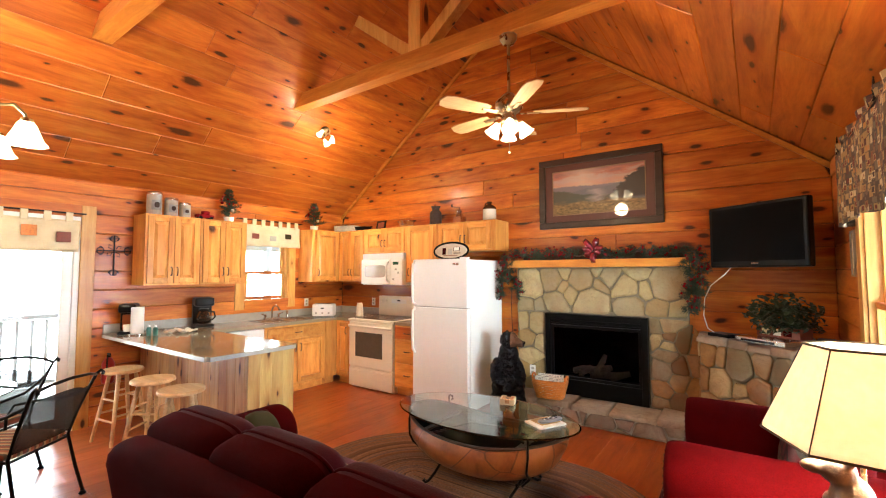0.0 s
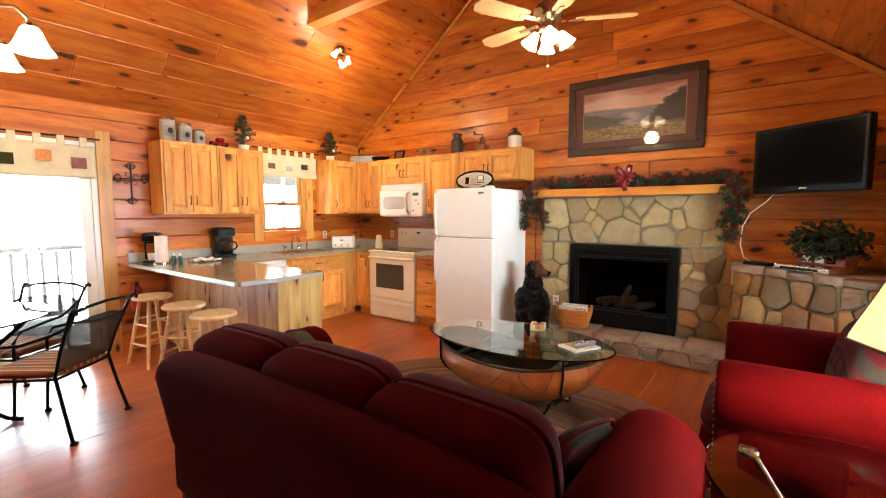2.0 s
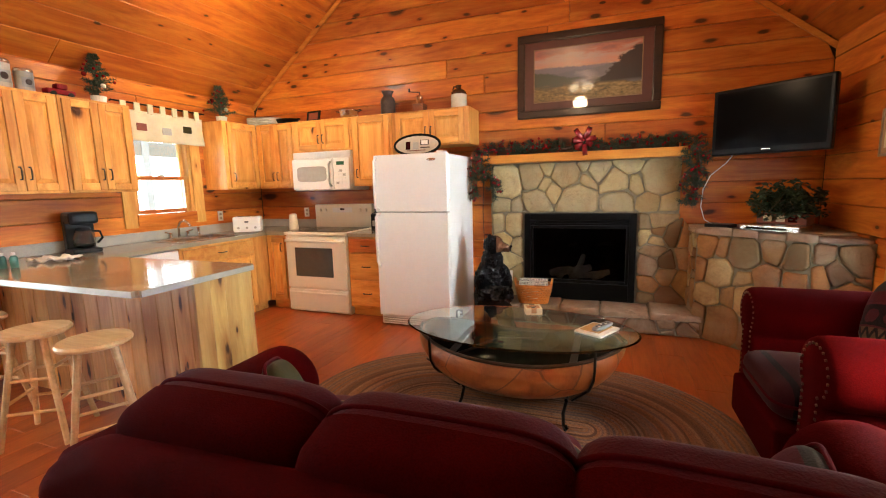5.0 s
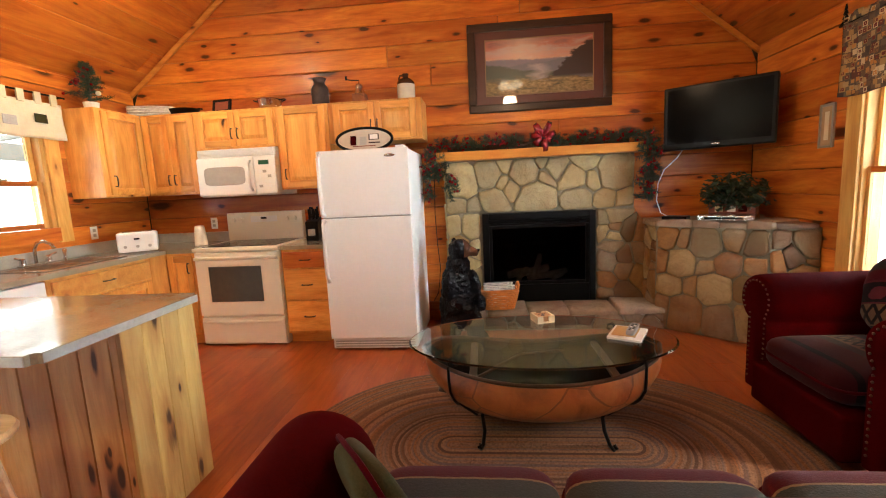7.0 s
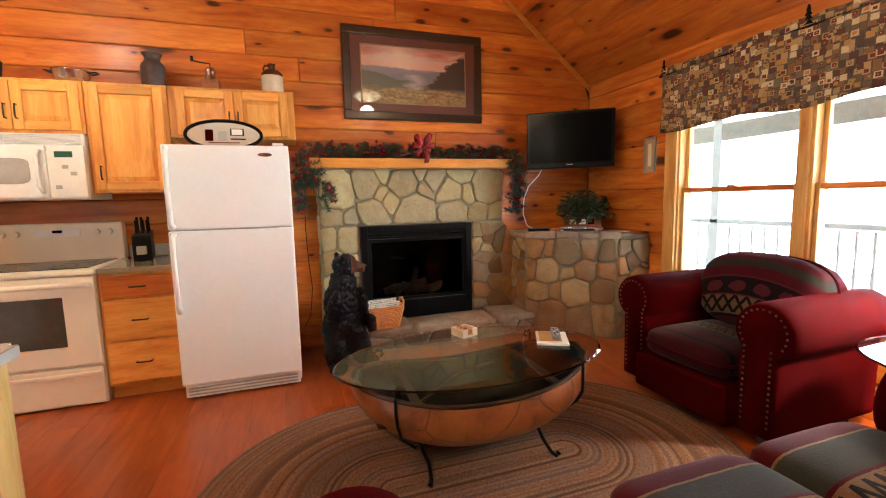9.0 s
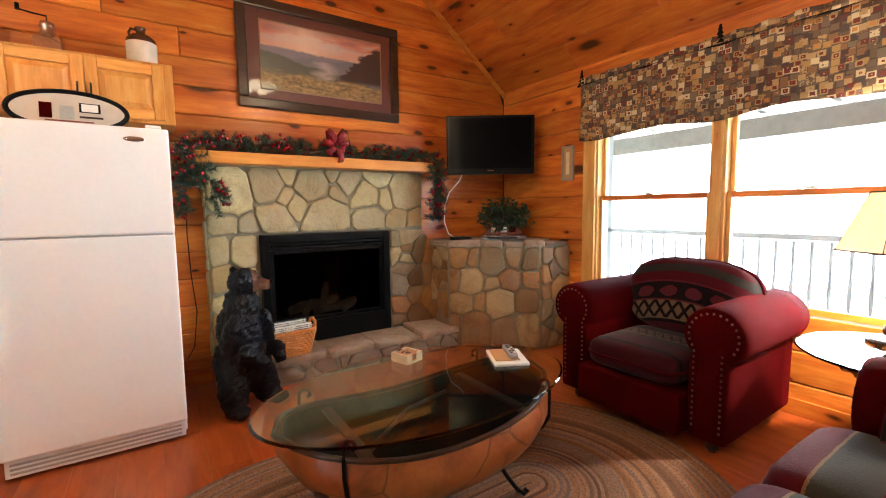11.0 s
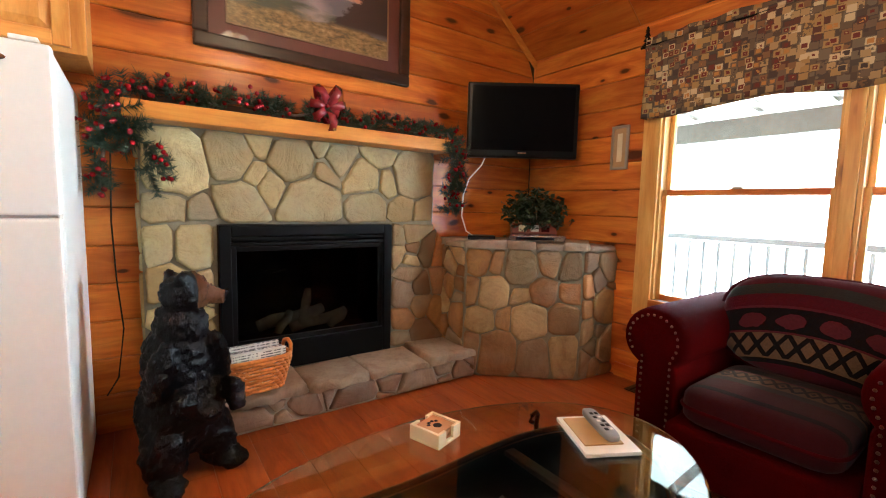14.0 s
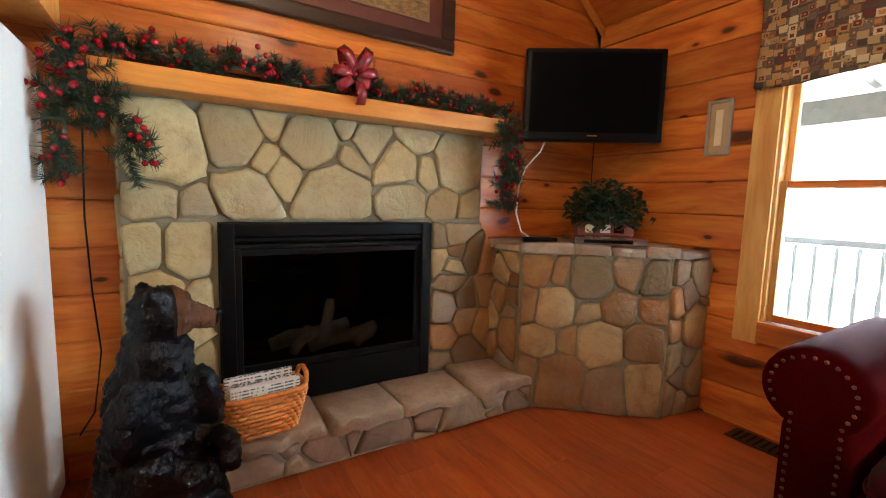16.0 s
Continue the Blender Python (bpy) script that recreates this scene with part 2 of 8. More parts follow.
M_FIREGLASS = glass("smoked_fire_glass", (0.4, 0.4, 0.4), 0.0, 1.2)
M_SCREEN = paint("matt_screen", (0.003, 0.003, 0.0035), 0.2, vary=0.1, bump=0, Specular_IOR_Level=0.03)
M_TABLEGLASS = glass("green_tinted_glass", (0.86, 0.95, 0.92))
M_OPAL = glow("opal_glass_lit", (1.0, 0.78, 0.48), 6.0)


def shade_mat():
    """Parchment that lets the bulb's light through."""
    k = NT("parchment_shade")
    n = k.noise(k.pos(True), 40, 3)
    c = k.ramp(n, [(0.3, (0.92, 0.76, 0.56)), (0.7, (0.95, 0.82, 0.64))])
    tr = k.n("BsdfTranslucent")
    df = k.n("BsdfDiffuse")
    k.l(c, tr.inputs[0])
    k.l(c, df.inputs[0])
    mx = k.n("MixShader")
    mx.inputs[0].default_value = 0.35
    k.l(tr.outputs[0], mx.inputs[1])
    k.l(df.outputs[0], mx.inputs[2])
    k.l(mx.outputs[0], k.t.nodes["Material Output"].inputs[0])
    return k.m


M_SHADE = shade_mat()
M_BULBM = glow("bulb_lit", (1.0, 0.85, 0.6), 14.0)


def stone_mat(name, palette, stain):
    k = NT(name)
    p = k.pos()
    rnd = k.n("ObjectInfo").outputs["Random"]
    base = k.ramp(rnd, [(i / (len(palette) - 1), c) for i, c in enumerate(palette)])
    off = k.comb(k.math('MULTIPLY', rnd, 19.0), k.math('MULTIPLY', rnd, 7.0), 0.0)
    q = k.add(p, off)
    n1 = k.noise(q, 6, 5, 0.65, 0.8)
    n2 = k.noise(q, 40, 4, 0.7)
    c = k.mix(k.math('MULTIPLY', k.ramp(n1, [(0.42, (0, 0, 0)), (0.68, (1, 1, 1))]), 0.6), base, stain)
    n3 = k.noise(q, 2.2, 3, 0.6, 0.3)
    c = k.mix(k.math('MULTIPLY', k.ramp(n3, [(0.5, (0, 0, 0)), (0.72, (1, 1, 1))]), 0.45), c, (0.30, 0.27, 0.20))
    c = k.mix(k.math('MULTIPLY', k.math('SUBTRACT', n2, 0.5, clamp=True), 1.3), c, (0.13, 0.09, 0.045))
    k.set(c, 0.82, Specular_IOR_Level=0.3)
    k.bump(k.math('ADD', k.math('MULTIPLY', n1, 0.85), k.math('MULTIPLY', n2, 0.15)), 0.6, 0.03)
    return k.m


M_STONE = stone_mat("field_stone", [(0.20, 0.155, 0.08), (0.46, 0.36, 0.16), (0.28, 0.24, 0.14), (0.54, 0.44, 0.21), (0.26, 0.19, 0.09), (0.46, 0.32, 0.11), (0.33, 0.30, 0.19)], (0.27, 0.17, 0.065))
M_STONE2 = stone_mat("brown_field_stone", [(0.12, 0.075, 0.04), (0.38, 0.20, 0.06), (0.17, 0.105, 0.065), (0.52, 0.38, 0.17), (0.14, 0.10, 0.05), (0.36, 0.155, 0.045), (0.24, 0.17, 0.10), (0.44, 0.30, 0.12)], (0.16, 0.07, 0.025))
M_STONE3 = stone_mat("grey_field_stone", [(0.22, 0.15, 0.11), (0.36, 0.27, 0.19), (0.17, 0.11, 0.08), (0.40, 0.32, 0.22), (0.27, 0.17, 0.11)], (0.20, 0.11, 0.065))


def southwest_mat(name, seat=False, armchair=False):
    """Woven bands: wine red, slate green, tan with a row of crossed diamonds, black with a row of blots."""
    k = NT(name)
    p = k.pos(True)
    x, y, z = k.sep(p)
    wob = k.math('MULTIPLY', k.math('SUBTRACT', k.noise(p, 40, 2), 0.5), 0.009)
    wine, slate, tan, black, rose = (0.060, 0.001, 0.006), (0.022, 0.023, 0.019), (0.13, 0.072, 0.034), (0.002, 0.0015, 0.002), (0.08, 0.010, 0.015)
    if seat:
        # lit copy of the weave: window light on the seat tops put into the tones
        wine, slate, tan = (0.075, 0.0015, 0.008), (0.042, 0.044, 0.036), (0.22, 0.13, 0.065)
        t = k.math('ADD', k.math('MULTIPLY', k.math('ADD', y, 0.4), 1.28), wob)
        lo, hi = 0.40, 0.64
        stops = [(0.0, wine), (0.18, tan), (0.192, slate), (0.37, wine), (0.385, tan), (hi, rose), (hi + 0.02, slate), (0.80, black), (0.92, wine)]
        if armchair:
            # shaded copy: tones darkened for the armchair's shade; the band layout is its own
            wine, slate, tan = (0.034, 0.0008, 0.003), (0.016, 0.016, 0.012), (0.085, 0.045, 0.02)
            lo, hi = 0.50, 0.63
            stops = [(0.0, wine), (0.20, black), (0.24, wine), (0.41, slate), (0.48, tan), (hi, rose), (hi + 0.02, black), (0.74, wine)]
    else:
        arch = k.math('MULTIPLY', k.math('MULTIPLY', x, x), 0.55)
        t = k.math('ADD', k.math('ADD', k.math('MULTIPLY', k.math('ADD', z, k.math('ADD', arch, 0.25)), 2.0), 0.0), wob)
        lo, hi = 0.20, 0.42
        stops = [(0.0, wine), (0.14, black), (lo - 0.02, tan), (hi, rose), (hi + 0.02, black), (0.66, rose), (0.68, wine), (0.80, slate), (0.90, wine)]
    band = k.ramp(t, stops, 'CONSTANT')
    tt = k.math('DIVIDE', k.math('SUBTRACT', t, lo), hi - lo)
    zig = k.math('PINGPONG', k.math('MULTIPLY', x, 19.0 if seat else 13.0), 1.0)
    l1 = k.math('LESS_THAN', k.math('ABSOLUTE', k.math('SUBTRACT', zig, tt)), 0.15)
    l2 = k.math('LESS_THAN', k.math('ABSOLUTE', k.math('SUBTRACT', k.math('SUBTRACT', 1.0, zig), tt)), 0.15)
    inb = k.math('MULTIPLY', k.math('GREATER_THAN', t, lo), k.math('LESS_THAN', t, hi))
    c = k.mix(k.math('MULTIPLY', k.math('MAXIMUM', l1, l2), inb), band, black)
    if not seat:
        u3 = k.math('SUBTRACT', k.math('FRACT', k.math('MULTIPLY', x, 6.5)), 0.5)
        dy = k.math('MULTIPLY', k.math('SUBTRACT', t, 0.54), 5.0)
        lump = k.math('MULTIPLY', k.noise(p, 26, 2), 0.16)
        rr = k.math('ADD', k.math('ADD', k.math('MULTIPLY', u3, u3), k.math('MULTIPLY', dy, dy)), lump)
        c = k.mix(k.math('MULTIPLY', k.math('LESS_THAN', rr, 0.2), k.math('MULTIPLY', k.math('GREATER_THAN', t, 0.45), k.math('LESS_THAN', t, 0.645))), c, rose)
    if seat:
        # a small lozenge in the heart of each diamond
        core = k.math('ADD', k.math('MULTIPLY', k.math('ABSOLUTE', k.math('SUBTRACT', zig, 0.0)), 1.0), k.math('ABSOLUTE', k.math('SUBTRACT', tt, 0.5)))
        c = k.mix(k.math('MULTIPLY', k.math('LESS_THAN', core, 0.17), inb), c, black)
    weave = k.noise(p, 160, 2)
    c = k.mix(k.math('MULTIPLY', weave, 0.6), c, (0.010, 0.005, 0.005))
    k.set(c, 0.92, Specular_IOR_Level=0.1, Sheen_Weight=0.05)
    k.bump(weave, 0.5, 0.003)
    return k.m


M_SW = southwest_mat("southwest_weave")
M_SWS_LIT = southwest_mat("southwest_weave_seat_lit", True)
M_SWC_SHADED = southwest_mat("southwest_weave_armchair_seat_shaded", True, True)


def rug_mat():
    k = NT("braided_rug")
    p = k.pos(True)
    x, y, z = k.sep(p)
    qx = k.math('MAXIMUM', k.math('SUBTRACT', k.math('ABSOLUTE', x), 0.45), 0.0)
    d = k.math('SQRT', k.math('ADD', k.math('MULTIPLY', qx, qx), k.math('MULTIPLY', y, y)))
    ring = k.math('FLOOR', k.math('MULTIPLY', d, 62.0))
    wn_ = k.n("TexWhiteNoise", noise_dimensions='1D')
    k.l(ring, wn_.inputs["W"])
    slow = k.noise(k.comb(k.math('MULTIPLY', d, 9.5), 3.7, 0.0), 1.0, 2)
    f = k.math('ADD', k.math('SUBTRACT', k.math('MULTIPLY', wn_.outputs["Value"], 0.4), 0.12), k.math('MULTIPLY', slow, 0.92))
    c = k.ramp(f, [(0.28, (0.10, 0.056, 0.04)), (0.40, (0.26, 0.125, 0.058)), (0.50, (0.15, 0.105, 0.085)), (0.58, (0.29, 0.16, 0.092)), (0.68, (0.135, 0.10, 0.092)), (0.80, (0.26, 0.105, 0.046))])
    strand = k.noise(p, 95, 2)
    c = k.mix(k.math('MULTIPLY', k.math('SUBTRACT', strand, 0.42, clamp=True), 2.2), c, (0.07, 0.042, 0.028))
    k.set(c, 0.95, Specular_IOR_Level=0.1)
    k.bump(strand, 0.8, 0.006)
    return k.m


M_RUG = rug_mat()


def quilt_mat():
    """Valance print: small cream and tan blocks, each with a motif in rust, brown, grey or olive."""
    k = NT("block_print_cotton")
    p = k.pos(True)
    v = k.n("TexVoronoi", feature='F1', distance='CHEBYCHEV')
    k.l(k.map(p, (1, 0.1, 1.12)), v.inputs["Vector"])
    v.inputs["Scale"].default_value = 25
    v.inputs["Randomness"].default_value = 0.62
    r = k.sep(v.outputs["Color"])
    d = k.math('ADD', v.outputs["Distance"], k.math('MULTIPLY', k.math('SUBTRACT', k.noise(p, 70, 3), 0.5), 0.22))
    c = k.ramp(r[0], [(0.0, (0.34, 0.22, 0.09)), (0.2, (0.18, 0.09, 0.035)), (0.38, (0.13, 0.085, 0.05)), (0.5, (0.50, 0.38, 0.21)), (0.66, (0.09, 0.03, 0.018)), (0.8, (0.30, 0.18, 0.06))], 'CONSTANT')
    inner = k.ramp(r[1], [(0.0, (0.13, 0.02, 0.012)), (0.3, (0.40, 0.17, 0.035)), (0.45, (0.05, 0.03, 0.024)), (0.65, (0.11, 0.10, 0.05)), (0.8, (0.30, 0.24, 0.15))], 'CONSTANT')
    c = k.mix(k.math('LESS_THAN', d, k.math('ADD', 0.16, k.math('MULTIPLY', r[2], 0.18))), c, inner)
    c = k.mix(k.math('LESS_THAN', d, 0.09), c, (0.34, 0.22, 0.09))
    c = k.mix(k.math('MULTIPLY', k.math('GREATER_THAN', d, 0.47), 0.8), c, (0.05, 0.035, 0.028))
    k.set(c, 0.9)
    k.bump(k.noise(p, 300, 1), 0.3, 0.002)
    return k.m


M_QUILT = quilt_mat()


def painting_mat(w, h):
    """A mountain valley at sunset: clouded pink sky, hazy ranges, a pale river, dark trees and a soft meadow."""
    k = NT("landscape_painting")
    x, y, z = k.sep(k.pos(True))
    u = k.math('ADD', k.math('DIVIDE', x, w), 0.5)
    v = k.math('ADD', k.math('DIVIDE', z, h), 0.5)
    uv = k.comb(u, v, 0.0)
    n = k.noise(k.map(uv, (2.2, 4.5, 1)), 2.0, 5, 0.6, 0.6)
    fine = k.noise(uv, 26, 4, 0.65)
    c = k.ramp(k.math('ADD', v, k.math('MULTIPLY', k.math('SUBTRACT', n, 0.5), 0.5)), [(0.5, (0.52, 0.38, 0.27)), (0.66, (0.50, 0.24, 0.15)), (0.8, (0.42, 0.30, 0.24)), (0.9, (0.42, 0.15, 0.09)), (1.0, (0.26, 0.11, 0.09))])
    glow_spot = k.math('MULTIPLY', k.math('SUBTRACT', 1.0, k.math('MULTIPLY', k.math('ABSOLUTE', k.math('SUBTRACT', u, 0.34)), 3.6), clamp=True), 0.55)
    c = k.mix(glow_spot, c, (0.62, 0.46, 0.32))

    def under(height, soft):
        d = k.math('DIVIDE', k.math('SUBTRACT', height, k.math('ADD', v, k.math('MULTIPLY', k.math('SUBTRACT', fine, 0.5), 0.07))), soft)
        return k.math('MULTIPLY', d, 1.0, clamp=True)

    for base, amp, fr, seed, tilt, col in ((0.66, 0.16, 3.2, 1.0, -0.04, (0.17, 0.14, 0.16)), (0.50, 0.25, 3.0, 7.0, 0.16, (0.13, 0.12, 0.13)), (0.58, 0.22, 2.4, 3.0, -0.34, (0.065, 0.07, 0.045))):
        wave = k.math('MULTIPLY', k.math('SUBTRACT', k.noise(k.comb(k.math('MULTIPLY', u, fr), seed, 0.0), 1.0, 4), 0.5), amp)
        c = k.mix(under(k.math('ADD', k.math('ADD', base, k.math('MULTIPLY', u, tilt)), wave), 0.03), c, col)
    river = k.math('MULTIPLY', under(0.55, 0.04), k.math('SUBTRACT', 1.0, k.math('MULTIPLY', k.math('ABSOLUTE', k.math('SUBTRACT', k.math('ADD', u, k.math('MULTIPLY', n, 0.25)), 0.62)), 9.0), clamp=True))
    c = k.mix(k.math('MULTIPLY', river, 0.75), c, (0.36, 0.29, 0.27))
    mc = k.ramp(k.math('ADD', k.math('MULTIPLY', fine, 0.6), k.math('MULTIPLY', n, 0.4)), [(0.36, (0.06, 0.05, 0.02)), (0.5, (0.20, 0.125, 0.04)), (0.64, (0.36, 0.24, 0.10))])
    c = k.mix(under(k.math('ADD', 0.30, k.math('MULTIPLY', k.math('SUBTRACT', n, 0.5), 0.3)), 0.08), c, mc)
    edge = k.math('ADD', k.math('SUBTRACT', k.math('MULTIPLY', u, 1.75), 0.72), k.math('MULTIPLY', k.math('SUBTRACT', k.noise(uv, 9, 5, 0.7), 0.5), 0.45))
    wood_mass = k.math('MULTIPLY', under(k.math('MINIMUM', edge, 0.92), 0.05), k.math('MULTIPLY', k.math('SUBTRACT', v, 0.24), 14.0, clamp=True))
    c = k.mix(wood_mass, c, (0.028, 0.016, 0.012))
    k.set(c, 0.5, Coat_Weight=0.8, Coat_Roughness=0.02)
    return k.m


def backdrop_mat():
    k = NT("glowing_backdrop")
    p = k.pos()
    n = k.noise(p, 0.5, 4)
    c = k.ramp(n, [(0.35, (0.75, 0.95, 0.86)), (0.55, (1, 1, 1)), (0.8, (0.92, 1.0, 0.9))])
    # emission replaces daylight on the distance, so the view outside burns out
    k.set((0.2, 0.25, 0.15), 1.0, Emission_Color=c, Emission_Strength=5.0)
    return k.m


M_BACK = backdrop_mat()
M_PORCH = paint("porch_timber", (0.3, 0.26, 0.22), 0.7, vary=0.2)
M_PORCHW = paint("porch_rail_paint", (0.42, 0.4, 0.39), 0.6, vary=0.1)
M_GRASS = paint("grass_ground", (0.07, 0.10, 0.035), 0.95, vary=0.5, noise_scale=2)

# ---------------- mesh helpers ----------------


def part(name, bm, material, parent=None, label="", smooth=False):
    me = bpy.data.meshes.new(name)
    bm.to_mesh(me)
    bm.free()
    me.materials.append(material)
    if smooth:
        for f in me.polygons:
            f.use_smooth = True
    ob = new(name, me)
    if parent is not None:
        ob.parent = parent
    return tagged(ob, label) if label else ob


def thing(name, m, label, category, group="", kind=""):
    ob = new(name)
    ob.empty_display_size = 0.1
    ob.matrix_world = m
    return tagged(ob, label, category, group, kind)


def B():
    return bmesh.new()


def box(bm, x0, x1, y0, y1, z0, z1, bevel=0.0, m=None, seg=2):
    t = Matrix.Translation(((x0 + x1) / 2, (y0 + y1) / 2, (z0 + z1) / 2)) @ Matrix.Diagonal((abs(x1 - x0), abs(y1 - y0), abs(z1 - z0), 1))
    if m is not None:
        t = m @ t
    r = bmesh.ops.create_cube(bm, size=1.0, matrix=t)
    if bevel:
        ed = list({e for v in r["verts"] for e in v.link_edges})
        bmesh.ops.bevel(bm, geom=ed, offset=bevel, segments=seg, affect='EDGES', profile=0.6)
    return bm


def rod(bm, a, b, r0, r1=None, n=10, caps=True):
    a, b = Vector(a), Vector(b)
    d = b - a
    q = d.to_track_quat('Z', 'Y').to_matrix().to_4x4()
    bmesh.ops.create_cone(bm, cap_ends=caps, segments=n, radius1=r0, radius2=r0 if r1 is None else r1, depth=d.length, matrix=Matrix.Translation((a + b) / 2) @ q)
    return bm


def tube(bm, pts, r, n=8, closed=False):
    """A round bar swept along points."""
    pts = [Vector(p) for p in pts]
    rings = []
    up = Vector((0.13, 0.21, 0.97))
    for i, p in enumerate(pts):
        a = pts[i - 1] if (i or closed) else p
        b = pts[(i + 1) % len(pts)] if (i < len(pts) - 1 or closed) else p
        t = (b - a).normalized()
        s = t.cross(up)
        if s.length < 0.05:
            s = t.cross(Vector((1, 0, 0)))
        s.normalize()
        u = s.cross(t)
        rr = r[i] if isinstance(r, (list, tuple)) else r
        rings.append([bm.verts.new(p + rr * (math.cos(k * math.tau / n) * s + math.sin(k * math.tau / n) * u)) for k in range(n)])
    for i in range(len(rings) - (0 if closed else 1)):
        a, b = rings[i], rings[(i + 1) % len(rings)]
        for k in range(n):
            bm.faces.new((a[k], a[(k + 1) % n], b[(k + 1) % n], b[k]))
    if not closed:
        bm.faces.new(rings[0][::-1])
        bm.faces.new(rings[-1])
    return bm


def lathe(bm, prof, n=24, m=None, sx=1.0, sy=1.0):
    """Turn a profile of (radius, height) round z."""
    m = m or Matrix()
    rings = []
    for r, z in prof:
        if r < 1e-5:
            rings.append([bm.verts.new(m @ Vector((0, 0, z)))])
        else:
            rings.append([bm.verts.new(m @ Vector((sx * r * math.cos(k * math.tau / n), sy * r * math.sin(k * math.tau / n), z))) for k in range(n)])
    for a, b in zip(rings, rings[1:]):
        for k in range(n):
            va, vb = a[k % len(a)], a[(k + 1) % len(a)]
            vc, vd = b[(k + 1) % len(b)], b[k % len(b)]
            vs = []
            for v in (va, vb, vc, vd):
                if v not in vs:
                    vs.append(v)
            if len(vs) > 2:
                bm.faces.new(vs)
    return bm


def puff(bm, c, h, e=0.4, e2=None, m=None, nu=28, nv=16):
    """A cushion: a superellipsoid of half sizes h round c."""
    e2 = e if e2 is None else e2
    m = m or Matrix()

    def pw(v, k):
        return math.copysign(abs(v) ** k, v)
    rings = []
    for j in range(nv + 1):
        f = -math.pi / 2 + math.pi * j / nv
        row = []
        for i in range(1 if j in (0, nv) else nu):
            o = math.tau * i / nu
            row.append(bm.verts.new(m @ Vector((c[0] + h[0] * pw(math.cos(f), e2) * pw(math.cos(o), e), c[1] + h[1] * pw(math.cos(f), e2) * pw(math.sin(o), e), c[2] + h[2] * pw(math.sin(f), e2)))))
        rings.append(row)
    for a, b in zip(rings, rings[1:]):
        for k in range(nu):
            vs = []
            for v in (a[k % len(a)], a[(k + 1) % len(a)], b[(k + 1) % len(b)], b[k % len(b)]):
                if v not in vs:
                    vs.append(v)
            if len(vs) > 2:
                bm.faces.new(vs)
    return bm


def inset_poly(poly, c):
    """Move each edge of a convex, counter-clockwise outline inwards by c."""
    n, out = len(poly), []
    cx, cy = sum(p[0] for p in poly) / n, sum(p[1] for p in poly) / n
    for i in range(n):
        p0, p1, p2 = poly[i - 1], poly[i], poly[(i + 1) % n]
        d1, d2 = (p1[0] - p0[0], p1[1] - p0[1]), (p2[0] - p1[0], p2[1] - p1[1])
        l1, l2 = math.hypot(*d1) or 1e-9, math.hypot(*d2) or 1e-9
        n1, n2 = (-d1[1] / l1, d1[0] / l1), (-d2[1] / l2, d2[0] / l2)
        bx, by = n1[0] + n2[0], n1[1] + n2[1]
        k = c / max(0.35, (bx * bx + by * by) / 2)
        q = (p1[0] + bx * k, p1[1] + by * k)
        lim = math.hypot(p1[0] - cx, p1[1] - cy)
        if math.hypot(q[0] - p1[0], q[1] - p1[1]) > 0.6 * lim:
            q = (p1[0] + 0.5 * (cx - p1[0]), p1[1] + 0.5 * (cy - p1[1]))
        out.append(q)
    return out


def slab(name, poly, depth, chamfer, m, material, parent, tilt=0.0):
    """A board or stone: a convex outline (u, v) raised along w with worn front edges; m takes u, v, w into the world."""
    n = len(poly)
    inner = inset_poly(poly, chamfer)
    cx, cy = sum(p[0] for p in poly) / n, sum(p[1] for p in poly) / n
    vs = [m @ Vector((u, v, 0)) for u, v in poly] + [m @ Vector((u, v, depth - chamfer * 0.8)) for u, v in poly]
    vs += [m @ Vector((u, v, depth + tilt * ((u - cx) + (v - cy)))) for u, v in inner]
    fs = [tuple(range(2 * n, 3 * n))]
    for i in range(n):
        j = (i + 1) % n
        fs += [(i, j, n + j, n + i), (n + i, n + j, 2 * n + j, 2 * n + i)]
    me = bpy.data.meshes.new(name)
    me.from_pydata(vs, [], fs)
    me.materials.append(material)
    ob = new(name, me)
    ob.parent = parent
    return ob


def frame_of(o, u, v):
    """The matrix that takes (u, v, w) to o + u*U + v*V + w*(U x V)."""
    u, v = Vector(u).normalized(), Vector(v).normalized()
    w = u.cross(v)
    return Matrix(((u.x, v.x, w.x, o[0]), (u.y, v.y, w.y, o[1]), (u.z, v.z, w.z, o[2]), (0, 0, 0, 1)))


def clip(poly, a, b, c):
    """Keep the part of a convex outline where a*u + b*v <= c."""
    out = []
    for i, p in enumerate(poly):
        q = poly[(i + 1) % len(poly)]
        dp, dq = a * p[0] + b * p[1] - c, a * q[0] + b * q[1] - c
        if dp <= 0:
            out.append(p)
        if (dp < 0 < dq) or (dq < 0 < dp):
            t = dp / (dp - dq)
            out.append((p[0] + t * (q[0] - p[0]), p[1] + t * (q[1] - p[1])))
    return out


def area(poly):
    return abs(sum(p[0] * poly[(i + 1) % len(poly)][1] - p[1] * poly[(i + 1) % len(poly)][0] for i, p in enumerate(poly))) / 2


def cut_corners(poly, rng):
    """Round an outline: each corner gives way to two points, unevenly."""
    out = []
    for i, p in enumerate(poly):
        q = poly[(i + 1) % len(poly)]
        a, b = rng.uniform(0.06, 0.2), rng.uniform(0.06, 0.2)
        out += [(p[0] + a * (q[0] - p[0]), p[1] + a * (q[1] - p[1])), (q[0] + b * (p[0] - q[0]), q[1] + b * (p[1] - q[1]))]
    return out


